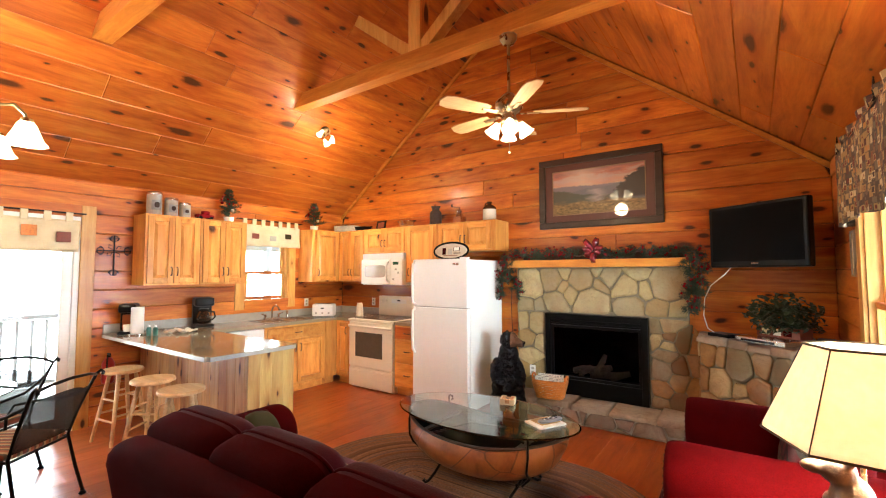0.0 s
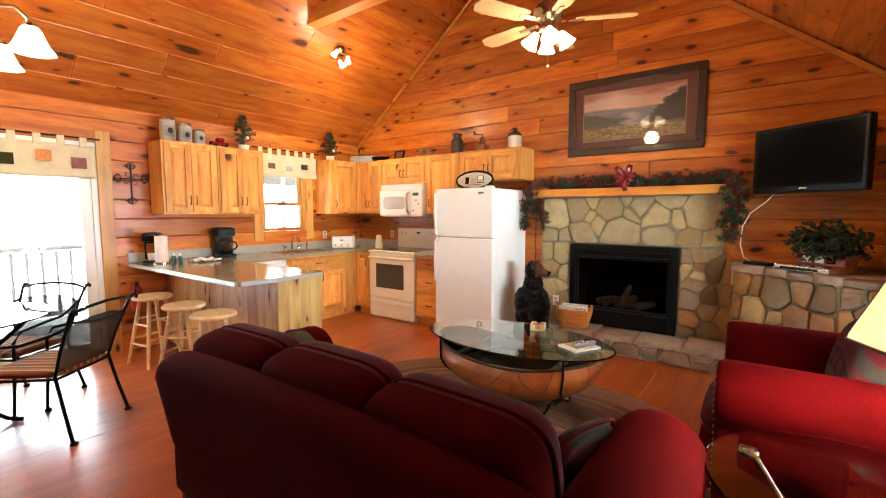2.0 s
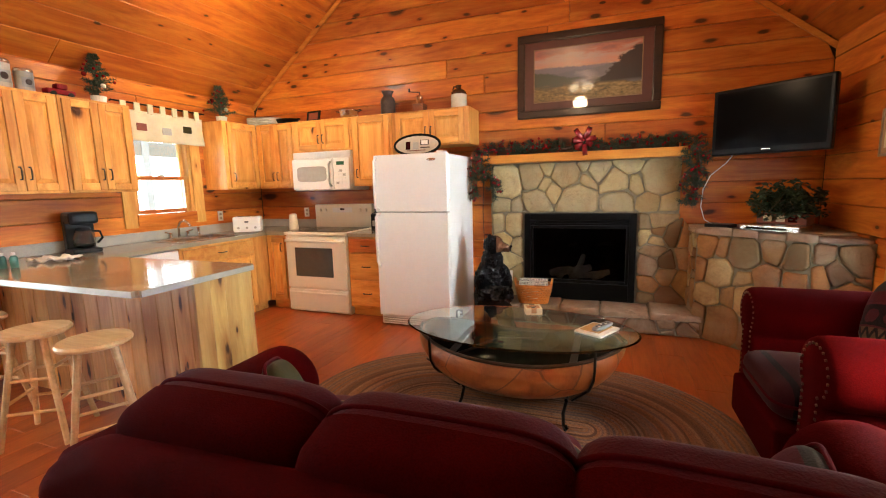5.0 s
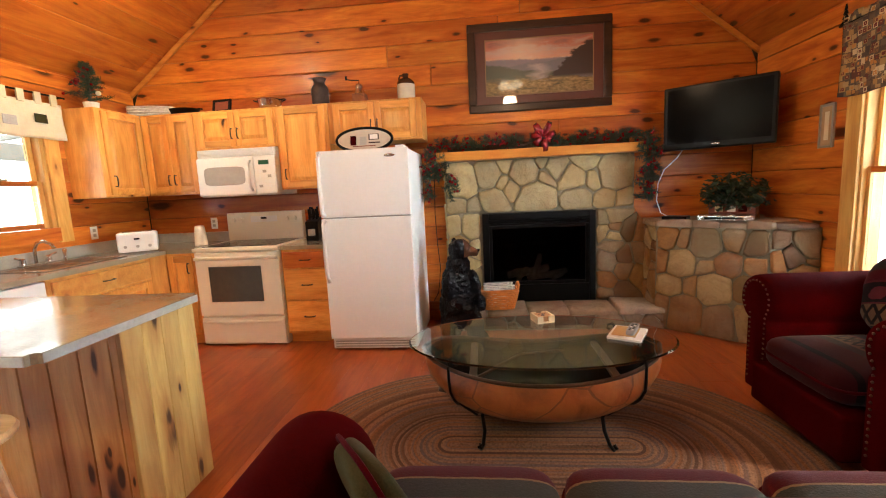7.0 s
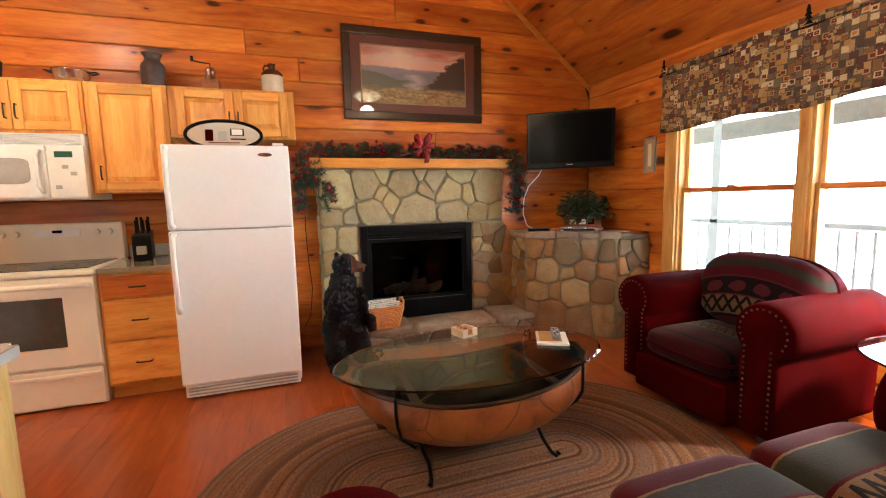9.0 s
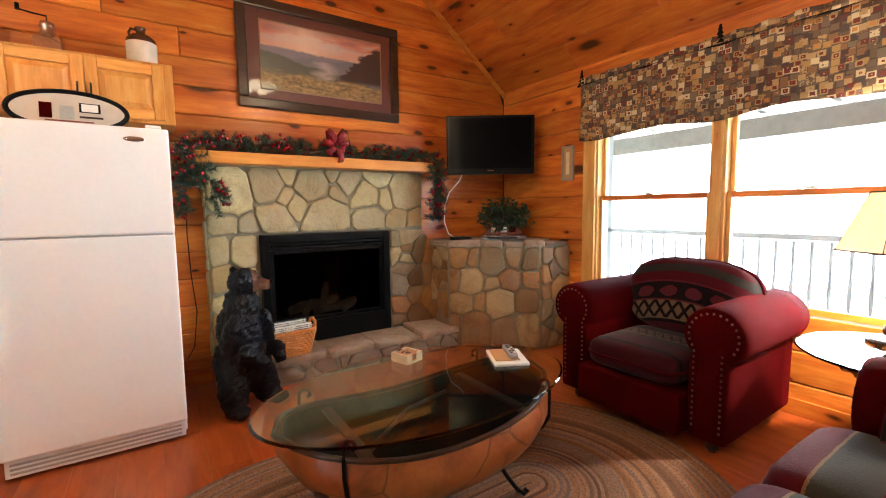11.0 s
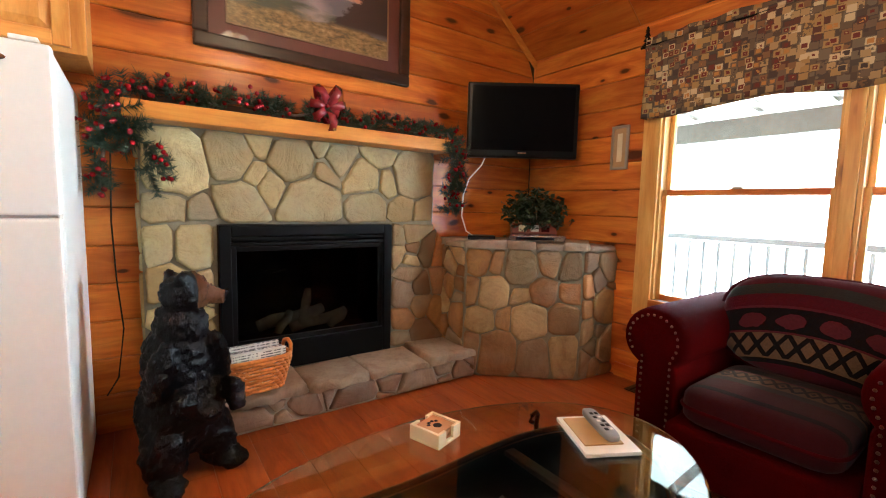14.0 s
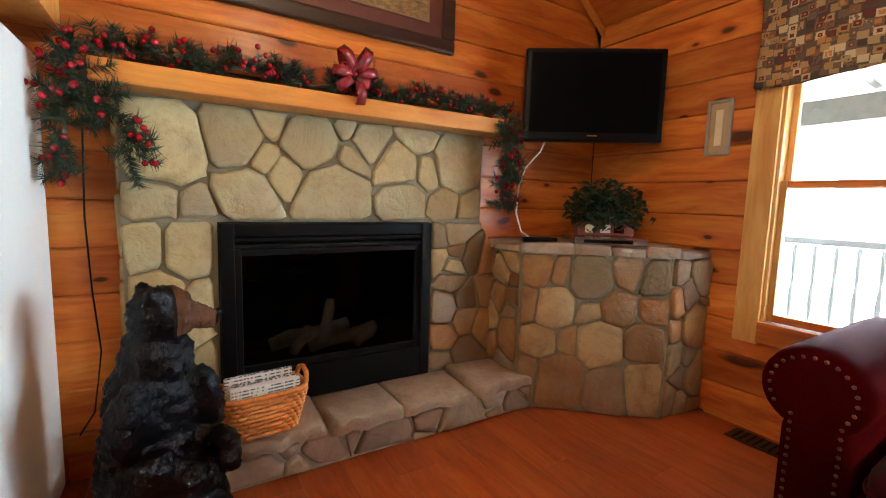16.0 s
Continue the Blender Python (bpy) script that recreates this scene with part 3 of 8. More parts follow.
def cobble(poly, depth, m, material, parent, rng, name="stone"):
    """A field stone with a cushioned, slightly tilted face."""
    n = len(poly)
    cx, cy = sum(p[0] for p in poly) / n, sum(p[1] for p in poly) / n
    reach = min(math.hypot(p[0] - cx, p[1] - cy) for p in poly)
    c = min(0.016, reach * 0.3)
    tu, tv = rng.uniform(-0.05, 0.05), rng.uniform(-0.05, 0.05)
    vs, fs = [], []
    for inset, w in ((0.0, 0.0), (0.0, 0.45), (0.35, 0.86), (1.3, 1.0)):
        for u0, v0 in poly:
            d = math.hypot(u0 - cx, v0 - cy) or 1e-6
            f = 1 - min(0.6, c * inset / d)
            u, v = cx + (u0 - cx) * f, cy + (v0 - cy) * f
            lean = (tu * (u - cx) + tv * (v - cy)) if w > 0.5 else 0.0
            vs.append(m @ Vector((u, v, depth * w + lean)))
    for k in range(3):
        for i in range(n):
            j = (i + 1) % n
            fs.append((k * n + i, k * n + j, k * n + n + j, k * n + n + i))
    fs.append(tuple(range(3 * n, 4 * n)))
    me = bpy.data.meshes.new(name)
    me.from_pydata(vs, [], fs)
    me.materials.append(material)
    for f in me.polygons:
        f.use_smooth = True
    ob = new(name, me)
    ob.parent = parent
    return ob


def stones(parent, m, outline, size, depth, rng, material, gap=0.012, sites=None):
    """Lay irregular stones over a convex outline, one round each site (u, v, size); with no sites they are scattered."""
    us, vs = [p[0] for p in outline], [p[1] for p in outline]
    w, h = max(us) - min(us), max(vs) - min(vs)
    pts, tries = list(sites or ()), 0
    while not sites and tries < 900:
        tries += 1
        q = (min(us) + w * rng.random(), min(vs) + h * rng.random())
        rad = size * rng.choice((0.42, 0.6, 0.8, 0.95))
        if all(math.hypot((q[0] - p[0]) * 0.9, (q[1] - p[1]) * 1.1) > (rad + p[2]) * 0.55 for p in pts):
            pts.append((*q, rad))
    k = 0.5 if sites else 0.28
    for p in pts:
        cell = list(outline)
        for q in pts:
            if q is not p and cell:
                a, b = q[0] - p[0], q[1] - p[1]
                cell = clip(cell, a, b, a * (p[0] + q[0]) / 2 + b * (p[1] + q[1]) / 2 + (p[2] ** 2 - q[2] ** 2) * k)
        if len(cell) < 3 or area(cell) < 0.0012:
            continue
        cell = [p0 for i, p0 in enumerate(cell) if math.hypot(p0[0] - cell[i - 1][0], p0[1] - cell[i - 1][1]) > 0.006]
        if len(cell) < 3:
            continue
        cell = cut_corners(inset_poly(cell, gap * rng.uniform(0.5, 1.3)), rng)
        jit = min(0.009, 0.075 * math.sqrt(area(cell)))
        cell = [(u + rng.uniform(-jit, jit), v + rng.uniform(-jit, jit)) for u, v in cell]
        cobble(cell, depth * rng.uniform(0.7, 1.35), m, material, parent, rng)


def wall_boards(parent, m, rows, rng, material, u0, u1, holes=(), left=None, right=None, depth=0.022, span=(2.6, 5.2)):
    """Horizontal boards, row by row along u; holes are (u0, u1, v0, v1); left and right give u limits at a height."""
    for v0, v1 in rows:
        cuts = [(max(u0, -99), u1)]
        for a, b, c, d in holes:
            if v1 > c + 0.02 and v0 < d - 0.02:
                cuts = [s for p, q in cuts for s in ((p, min(q, a)), (max(p, b), q)) if s[1] - s[0] > 0.03]
        for p, q in cuts:
            u = p
            while u < q - 0.02:
                e = u + rng.uniform(*span)
                if q - e < 0.6:
                    e = q
                lb, lt = (u, u) if u > u0 + 0.001 or left is None else (left(v0), left(v1))
                rb, rt = (e, e) if e < u1 - 0.001 or right is None else (right(v0), right(v1))
                if left is not None:
                    lb, lt = max(lb, left(v0)), max(lt, left(v1))
                if right is not None:
                    rb, rt = min(rb, right(v0)), min(rt, right(v1))
                if rb - lb > 0.02 or rt - lt > 0.02:
                    g = 0.0015
                    poly = [(lb + g, v0 + g), (max(rb, lb + 0.002) - g, v0 + g), (max(rt, lt + 0.002) - g, v1 - g), (lt + g, v1 - g)]
                    slab("board", poly, depth, 0.008, m, material, parent)
                u = e


# ---------------- structure ----------------
XW, XE, YN, YS = -5.5, 0.55, 4.85, -4.6
EAVE, PITCH = 2.47, 0.78
XR = (XW + XE) / 2
ZR = EAVE + PITCH * (XE - XR)
rng = random.Random(4)


def structure(name, bm, material, label, category):
    return tagged(part(name, bm, material), label, category, kind="structure")


bm = B()
box(bm, XW - 0.2, XE + 0.2, YS - 0.2, YN + 0.4, -0.12, -0.012)
FLOOR = structure("floor", bm, M_GAP, "glossy orange-brown laminate plank floor", "floor")


def gable(bm, y0, y1, hole=None):
    """A gable wall between two y planes, with an optional opening (x0, x1, z0, z1)."""
    def prism(poly):
        a = [bm.verts.new((x, y0, z)) for x, z in poly]
        b = [bm.verts.new((x, y1, z)) for x, z in poly]
        bm.faces.new(a[::-1])
        bm.faces.new(b)
        for i in range(len(poly)):
            j = (i + 1) % len(poly)
            bm.faces.new((a[i], a[j], b[j], b[i]))
        bmesh.ops.recalc_face_normals(bm, faces=bm.faces)
    prism([(XW - 0.16, EAVE), (XE + 0.16, EAVE), (XR, ZR + 0.13)])
    if hole:
        x0, x1, z0, z1 = hole
        box(bm, XW - 0.16, x0, y0, y1, -0.1, EAVE)
        box(bm, x1, XE + 0.16, y0, y1, -0.1, EAVE)
        box(bm, x0, x1, y0, y1, z1, EAVE)
        box(bm, x0, x1, y0, y1, -0.1, z0)
    else:
        box(bm, XW - 0.16, XE + 0.16, y0, y1, -0.1, EAVE)


FBX = (-1.93, -0.92, 0.24, 1.04)
bm = B()
gable(bm, YN + 0.02, YN + 0.16, FBX)
WALL_N = structure("wall_north", bm, M_GAP, "knotty pine board wall with gable", "wall")
bm = B()
gable(bm, YS - 0.16, YS - 0.02)
WALL_S = structure("wall_south", bm, M_GAP, "plain knotty pine gable wall", "wall")


def side_wall(bm, x0, x1, holes):
    """A wall along y made of blocks around openings (y0, y1, z0, z1)."""
    ys = sorted({YS - 0.16, YN + 0.16, *[h[0] for h in holes], *[h[1] for h in holes]})
    for a, b in zip(ys, ys[1:]):
        h = next((h for h in holes if h[0] <= a + 1e-6 and h[1] >= b - 1e-6), None)
        if h is None:
            box(bm, x0, x1, a, b, -0.1, EAVE)
        else:
            if h[2] > 0:
                box(bm, x0, x1, a, b, -0.1, h[2])
            box(bm, x0, x1, a, b, h[3], EAVE)


WIN_E = (1.73, 3.67, 0.60, 2.05)
DOOR_W = (-0.42, 1.43, 0.0, 2.11)
WIN_W = (3.15, 3.82, 1.17, 2.0)
bm = B()
side_wall(bm, XE + 0.02, XE + 0.16, [WIN_E])
WALL_E = structure("wall_east", bm, M_GAP, "knotty pine board wall with double window", "wall")
bm = B()
side_wall(bm, XW - 0.16, XW - 0.02, [DOOR_W, WIN_W])
WALL_W = structure("wall_west", bm, M_GAP, "knotty pine board wall with glass door", "wall")

# ceiling: two slopes of boards, one mesh
ns = math.hypot(1, PITCH)


def ceiling_boards(side):
    vs, fs = [], []
    L = (XE - XR) * ns + 0.25
    nrow = 16
    hw = L / nrow
    for i in range(nrow):
        y = YS - 0.05 - rng.uniform(0, 1.5)
        while y < YN + 0.04:
            e = y + rng.uniform(1.8, 3.6)
            a, b = max(y, YS - 0.05), min(e, YN + 0.04)
            if b - a > 0.05:
                s0, s1 = i * hw - 0.25, (i + 1) * hw - 0.25
                g, ch, th = 0.001, 0.006, 0.02
                base = len(vs)
                for w, ins in ((0.0, 0), (-th + ch * 0.7, 0), (-th, ch)):
                    for s, yy in ((s0 + g + ins, a + g + ins), (s1 - g - ins, a + g + ins), (s1 - g - ins, b - g - ins), (s0 + g + ins, b - g - ins)):
                        d = s / ns
                        x, z = (XW + d, EAVE + PITCH * d) if side < 0 else (XE - d, EAVE + PITCH * d)
                        nx, nz = (PITCH / ns, -1 / ns) if side < 0 else (-PITCH / ns, -1 / ns)
                        vs.append((x - w * nx - 0.02 * nx, yy, z - w * nz - 0.02 * nz))
                for k in range(2):
                    for q in range(4):
                        r = (q + 1) % 4
                        fs.append((base + 4 * k + q, base + 4 * k + r, base + 4 * k + 4 + r, base + 4 * k + 4 + q))
                fs.append((base + 8, base + 9, base + 10, base + 11))
                fs.append((base, base + 1, base + 2, base + 3))
            y = e
    return vs, fs


vs, fs = [], []
for side in (-1, 1):
    v, f = ceiling_boards(side)
    fs += [tuple(i + len(vs) for i in q) for q in f]
    vs += v
me = bpy.data.meshes.new("ceiling")
me.from_pydata(vs, [], fs)
me.materials.append(M_CEIL)
bmx = B()
bmx.from_mesh(me)
bmesh.ops.recalc_face_normals(bmx, faces=bmx.faces)
bmx.to_mesh(me)
bmx.free()
tagged(new("ceiling", me), "vaulted ceiling of varnished knotty pine boards", "ceiling", kind="structure")
bm = B()
for sx in (-1, 1):
    xe = XW - 0.6 if sx < 0 else XE + 0.6
    ze = EAVE - PITCH * 0.6
    pr = [(xe, ze + 0.06), (XR, ZR + 0.06), (XR, ZR + 0.2), (xe, ze + 0.2)]
    a = [bm.verts.new((x, YS - 0.3, z)) for x, z in pr]
    b = [bm.verts.new((x, YN + 0.5, z)) for x, z in pr]
    bm.faces.new(a)
    bm.faces.new(b[::-1])
    for i in range(4):
        bm.faces.new((a[i], b[i], b[(i + 1) % 4], a[(i + 1) % 4]))
structure("roof", bm, M_GAP, "roof deck above the ceiling boards", "roof")

# trusses: tie beam, king post, braces
for yb in (3.0, 1.12, -0.76, -2.64):
    tr = thing("roof_truss", pose(0, yb, 0), "exposed pine tie beam with king post and braces", "roof truss", "trusses", "structure")
    zb = 3.43
    hx = (ZR - zb) / PITCH
    bm = B()
    box(bm, XR - hx - 0.02, XR + hx + 0.02, 0, 0.14, zb, zb + 0.15, 0.008)
    part("tie_beam", bm, M_BEAM, tr)
    bm = B()
    box(bm, XR - 0.07, XR + 0.07, 0.005, 0.135, zb + 0.15, ZR - 0.02, 0.006)
    part("king_post", bm, M_TRIMZ, tr)
    for s in (-1, 1):
        bm = B()
        d = Vector((s * 0.62, 0, 0.48))
        mm = Matrix.Translation((XR + s * 0.06, 0.07, zb + 0.15)) @ d.to_track_quat('Z', 'Y').to_matrix().to_4x4()
        box(bm, -0.055, 0.055, -0.055, 0.055, 0, d.length + 0.12, 0.005, mm)
        part("brace", bm, M_TRIMZ, tr)

# seam trims along gable and eaves
for s in (-1, 1):
    bm = B()
    xe = XW if s < 0 else XE
    d = Vector((XR - xe, 0, ZR - EAVE))
    mm = Matrix.Translation((xe, YN - 0.035, EAVE - 0.045)) @ d.to_track_quat('Z', 'Y').to_matrix().to_4x4()
    ax = mm.to_3x3().inverted() @ Vector((0, 1, 0))
    if abs(ax.x) > abs(ax.y):
        box(bm, -0.012, 0.012, -0.022, 0.022, 0, d.length, 0.004, mm)
    else:
        box(bm, -0.022, 0.022, -0.012, 0.012, 0, d.length, 0.004, mm)
    structure("trim_gable", bm, M_BEAM, "pine trim strip along the ceiling seam", "trim")
    bm = B()
    box(bm, xe - 0.012 if s > 0 else xe, xe if s > 0 else xe + 0.012, YS, YN - 0.03, EAVE - 0.13, EAVE - 0.02, 0.004)
    structure("trim_eave", bm, M_TRIMY, "pine fascia board under the ceiling", "trim")
for nm, (a, b, c, d) in (("e", (XE - 0.016, XE - 0.001, YS, 3.9)), ("w", (XW + 0.001, XW + 0.016, 1.56, 1.9)), ("n", (-2.53, -2.33, YN - 0.016, YN - 0.001))):
    bm = B()
    box(bm, a, b, c, d, 0.0, 0.1, 0.004)
    structure("baseboard", bm, M_TRIMY if nm != "n" else M_WALLX, "pine baseboard", "baseboard")

# ---------------- windows and glass door ----------------


def sash_window(name, wall_x, inward, h, halves, label):
    """Double hung windows in an opening h = (y0, y1, z0, z1); inward is +1 or -1 along x."""
    y0, y1, z0, z1 = h
    w = thing(name, Matrix(), label, "window", kind="structure")

    def bx(nm, a, b, c, d, e, f, mat, lab="", parent=w, bev=0.003):
        bm = B()
        xs = sorted((wall_x + inward * a, wall_x + inward * b))
        box(bm, xs[0], xs[1], c, d, e, f, bev)
        return part(nm, bm, mat, parent, lab)
    t = 0.115
    bx("casing", 0.001, 0.022, y0 - t, y0 + 0.005, z0 - t, z1 + t, M_TRIMZ)
    bx("casing", 0.001, 0.022, y1 - 0.005, y1 + t, z0 - t, z1 + t, M_TRIMZ)
    bx("casing", 0.001, 0.021, y0 + 0.005, y1 - 0.005, z1 - 0.005, z1 + t, M_TRIMY)
    bx("window_sill", 0.001, 0.035, y0 + 0.005, y1 - 0.005, z0 - 0.10, z0 + 0.012, M_TRIMY)
    n = halves
    mull = 0.06 if halves > 1 else 0.11
    jw, sw = (0.02, 0.028) if halves > 1 else (0.035, 0.04)
    wd = ((y1 - y0) - mull * (n - 1)) / n
    zm = (z0 + z1) / 2 + (0.015 if halves > 1 else -0.04)
    for i in range(n):
        a = y0 + i * (wd + mull)
        b = a + wd
        if i:
            bx("mullion", -0.09, 0.015, a - mull, a, z0 + 0.012, z1, M_TRIMZ)
        for c, d in ((a, a + jw), (b - jw, b)):
            bx("jamb", -0.15, -0.001, c, d, z0 + 0.012, z1, M_TRIMZ)
        for lo, hi, dep in ((z0 + 0.012, zm + 0.02, -0.05), (zm - 0.02, z1, -0.09)):
            s = thing("sash", Matrix(), "", "", kind="")
            s.parent = w
            for c, d, e, f in ((a + jw, a + jw + sw, lo, hi), (b - jw - sw, b - jw, lo, hi), (a + jw + sw, b - jw - sw, lo, lo + 0.04), (a + jw + sw, b - jw - sw, hi - 0.035, hi)):
                bx("sash_rail", dep - 0.018, dep + 0.018, c, d, e, f, M_TRIMZ if d - c < 0.06 else M_TRIMY, parent=s)
            p = bx("pane", dep - 0.003, dep + 0.003, a + jw + sw, b - jw - sw, lo + 0.04, hi - 0.035, M_CLEAR, parent=s, bev=0)
            p.visible_shadow = False
        bx("latch", -0.035, -0.012, (a + b) / 2 - 0.03, (a + b) / 2 + 0.03, zm + 0.02, zm + 0.034, M_BRASS)
    return w


sash_window("window_1", XE, -1, WIN_E, 2, "pine-framed double-hung double window, sunlit outside")
sash_window("window_2", XW, 1, WIN_W, 1, "small pine-framed sash window above sink")

dr = thing("door_1", Matrix(), "white-framed sliding glass patio door, closed", "glass door", kind="structure")
y0, y1, z0, z1 = DOOR_W
for a, b, c, d, mat in ((y1 - 0.005, y1 + 0.115, 0, z1 + 0.11, M_TRIMZ), (y0 - 0.115, y0 + 0.005, 0, z1 + 0.11, M_TRIMZ), (y0 + 0.005, y1 - 0.005, z1 - 0.005, z1 + 0.11, M_TRIMY)):
    bm = B()
    box(bm, XW + 0.001, XW + 0.022, a, b, c, d, 0.004)
    part("casing", bm, mat, dr)
for a, b, c, d in ((y0, y0 + 0.05, 0.02, z1), (y1 - 0.05, y1, 0.02, z1), (y0 + 0.05, y1 - 0.05, z1 - 0.05, z1), (y0, y1, -0.01, 0.02)):
    bm = B()
    box(bm, XW - 0.15, XW - 0.002, a, b, c, d, 0.004)
    part("frame", bm, M_VINYL, dr)
ym = (y0 + y1) / 2
for a, b, dep in ((y0 + 0.05, ym + 0.05, -0.10), (ym - 0.05, y1 - 0.05, -0.05)):
    leaf = thing("door_leaf", Matrix(), "", "")
    leaf.parent = dr
    for c, d, e, f in ((a, a + 0.085, 0.02, z1 - 0.05), (b - 0.085, b, 0.02, z1 - 0.05), (a + 0.085, b - 0.085, 0.02, 0.14), (a + 0.085, b - 0.085, z1 - 0.14, z1 - 0.05)):
        bm = B()
        box(bm, XW + dep - 0.02, XW + dep + 0.02, c, d, e, f, 0.004)
        part("stile" if d - c < 0.1 else "rail", bm, M_VINYL, leaf)
    bm = B()
    box(bm, XW + dep - 0.004, XW + dep + 0.004, a + 0.085, b - 0.085, 0.14, z1 - 0.14)
    part("pane", bm, M_CLEAR, leaf).visible_shadow = False

# ---------------- outside ----------------
bm = B()
bmesh.ops.create_grid(bm, x_segments=2, y_segments=2, size=400, matrix=Matrix.Translation((0, 0, -0.9)))
structure("ground", bm, M_GRASS, "grassy ground outside", "ground")
# self-lit boxes added beyond the porches in place of a sunlit distance
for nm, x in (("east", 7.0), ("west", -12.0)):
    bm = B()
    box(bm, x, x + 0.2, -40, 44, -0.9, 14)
    structure("backdrop_" + nm, bm, M_BACK, "glowing backdrop box standing in for washed-out trees and sky", "backdrop")


def porch(name, x0, x1, sgn):
    """A covered porch along the wall: deck, rail with balusters, posts and header beam."""
    p = thing(name, Matrix(), "covered porch with turned balusters and rail", "porch", kind="structure")
    xo = x1
    n = 9
    for i in range(n):
        a, b = x0 + (x1 - x0) * i / n, x0 + (x1 - x0) * (i + 1) / n
        bm = B()
        box(bm, min(a, b) + 0.004, max(a, b) - 0.004, -3.5, 6, -0.16, -0.12, 0.004)
        part("deck_board", bm, M_PORCH, p)
    for nm, za, zb, hw in (("handrail", 0.91, 0.97, 0.06), ("bottom_rail", 0.0, 0.06, 0.03)):
        bm = B()
        box(bm, xo - hw, xo + hw, -3.5, 6, za, zb, 0.01)
        part(nm, bm, M_PORCHW, p)
    for k in range(62):
        bm = B()
        y = -3.4 + k * 0.152
        lathe(bm, [(0.022, 0.06), (0.022, 0.18), (0.014, 0.22), (0.026, 0.4), (0.014, 0.58), (0.022, 0.74), (0.022, 0.90)], 8, Matrix.Translation((xo, y, 0)))
        part("baluster", bm, M_PORCHW, p)
    for y in (-3.4, -0.6, 5.15):
        bm = B()
        box(bm, xo - 0.06, xo + 0.06, y - 0.06, y + 0.06, -0.9, 2.3, 0.008)
        part("post", bm, M_PORCHW, p)
    bm = B()
    box(bm, xo - 0.05, xo + 0.05, -3.6, 6.1, 1.98, 2.2, 0.01)
    part("header_beam", bm, M_PORCH, p)
    for k in range(16):
        bm = B()
        y = -3.4 + k * 0.61
        d = Vector((xo + 0.3 * sgn - x0, 0, -0.22))
        mm = Matrix.Translation((x0, y, 2.46)) @ d.to_track_quat('Z', 'Y').to_matrix().to_4x4()
        box(bm, -0.03, 0.03, -0.03, 0.03, 0, d.length, 0, mm)
        part("rafter", bm, M_PORCH, p)
    return p


porch("porch_east", XE + 0.2, XE + 2.3, 1)
porch("porch_west", XW - 0.2, XW - 2.6, -1)

# ---------------- lamps of the room: bulbs ----------------
lamp("fan_bulb_light", 'POINT', pose(-1.545, 3.06, 2.45), 29, BULB, radius=0.09)
lamp("kitchen_bulb_light", 'POINT', pose(-4.12, 3.42, 2.86), 24, PALE_BULB, radius=0.05)
lamp("kitchen_spot_light", 'SPOT', look((-4.14, 3.44, 2.84), (-5.0, 3.9, 1.3)), 45, PALE_BULB, radius=0.05)
lamp("dining_bulb_light", 'POINT', pose(-3.68, 0.27, 2.45), 105, PALE_BULB, radius=0.12)
lamp("table_lamp_light", 'POINT', pose(0.235, 1.75, 1.15), 160, (1.0, 0.80, 0.58), radius=0.05)

# ---------------- fireplace ----------------
rs = random.Random(21)
SX0, SX1, SY = -2.31, -0.53, 4.755
fp = thing("fireplace", Matrix(), "tan field-stone fireplace with black gas insert and raised hearth", "fireplace")
for a, b, c, d in ((SX0, -1.965, 0.0, 1.6), (-0.885, SX1, 0.0, 1.6), (-1.965, -0.885, 1.085, 1.6), (-1.965, -0.885, 0.0, 0.2)):
    bm = B()
    box(bm, a, b, SY + 0.02, YN + 0.019, c, d)
    part("surround", bm, M_MORTAR, fp, "grey mortar bed")
fm_ = frame_of((0, SY + 0.02, 0), (1, 0, 0), (0, 0, 1))
TOP_STONES = [(-2.16, 1.40, 0.15), (-1.89, 1.45, 0.11), (-1.775, 1.37, 0.05), (-1.55, 1.48, 0.13), (-1.676, 1.306, 0.055), (-1.85, 1.20, 0.12),
              (-1.447, 1.21, 0.16), (-1.36, 1.41, 0.06), (-1.255, 1.50, 0.09), (-1.09, 1.39, 0.11), (-0.99, 1.54, 0.07), (-1.056, 1.20, 0.10),
              (-0.92, 1.37, 0.05), (-0.72, 1.42, 0.13), (-2.03, 1.14, 0.06), (-2.21, 1.15, 0.09), (-0.78, 1.17, 0.06), (-0.63, 1.14, 0.06), (-1.72, 1.55, 0.06), (-1.38, 1.56, 0.06)]
LEFT_STONES = [(-2.236, 0.95, 0.07), (-2.07, 0.95, 0.1), (-2.2, 0.78, 0.1), (-2.05, 0.74, 0.07), (-2.15, 0.58, 0.1), (-2.22, 0.4, 0.09), (-2.05, 0.42, 0.09), (-2.14, 0.27, 0.08)]
RIGHT_STONES = [(-0.83, 1.0, 0.05), (-0.7, 1.02, 0.07), (-0.69, 0.92, 0.045), (-0.83, 0.86, 0.05), (-0.72, 0.81, 0.05), (-0.73, 0.72, 0.07), (-0.58, 0.88, 0.07), (-0.47, 0.86, 0.06),
                (-0.78, 0.58, 0.09), (-0.62, 0.62, 0.07), (-0.46, 0.66, 0.08), (-0.62, 0.48, 0.07), (-0.78, 0.39, 0.08), (-0.47, 0.42, 0.09), (-0.6, 0.29, 0.08), (-0.8, 0.25, 0.06)]
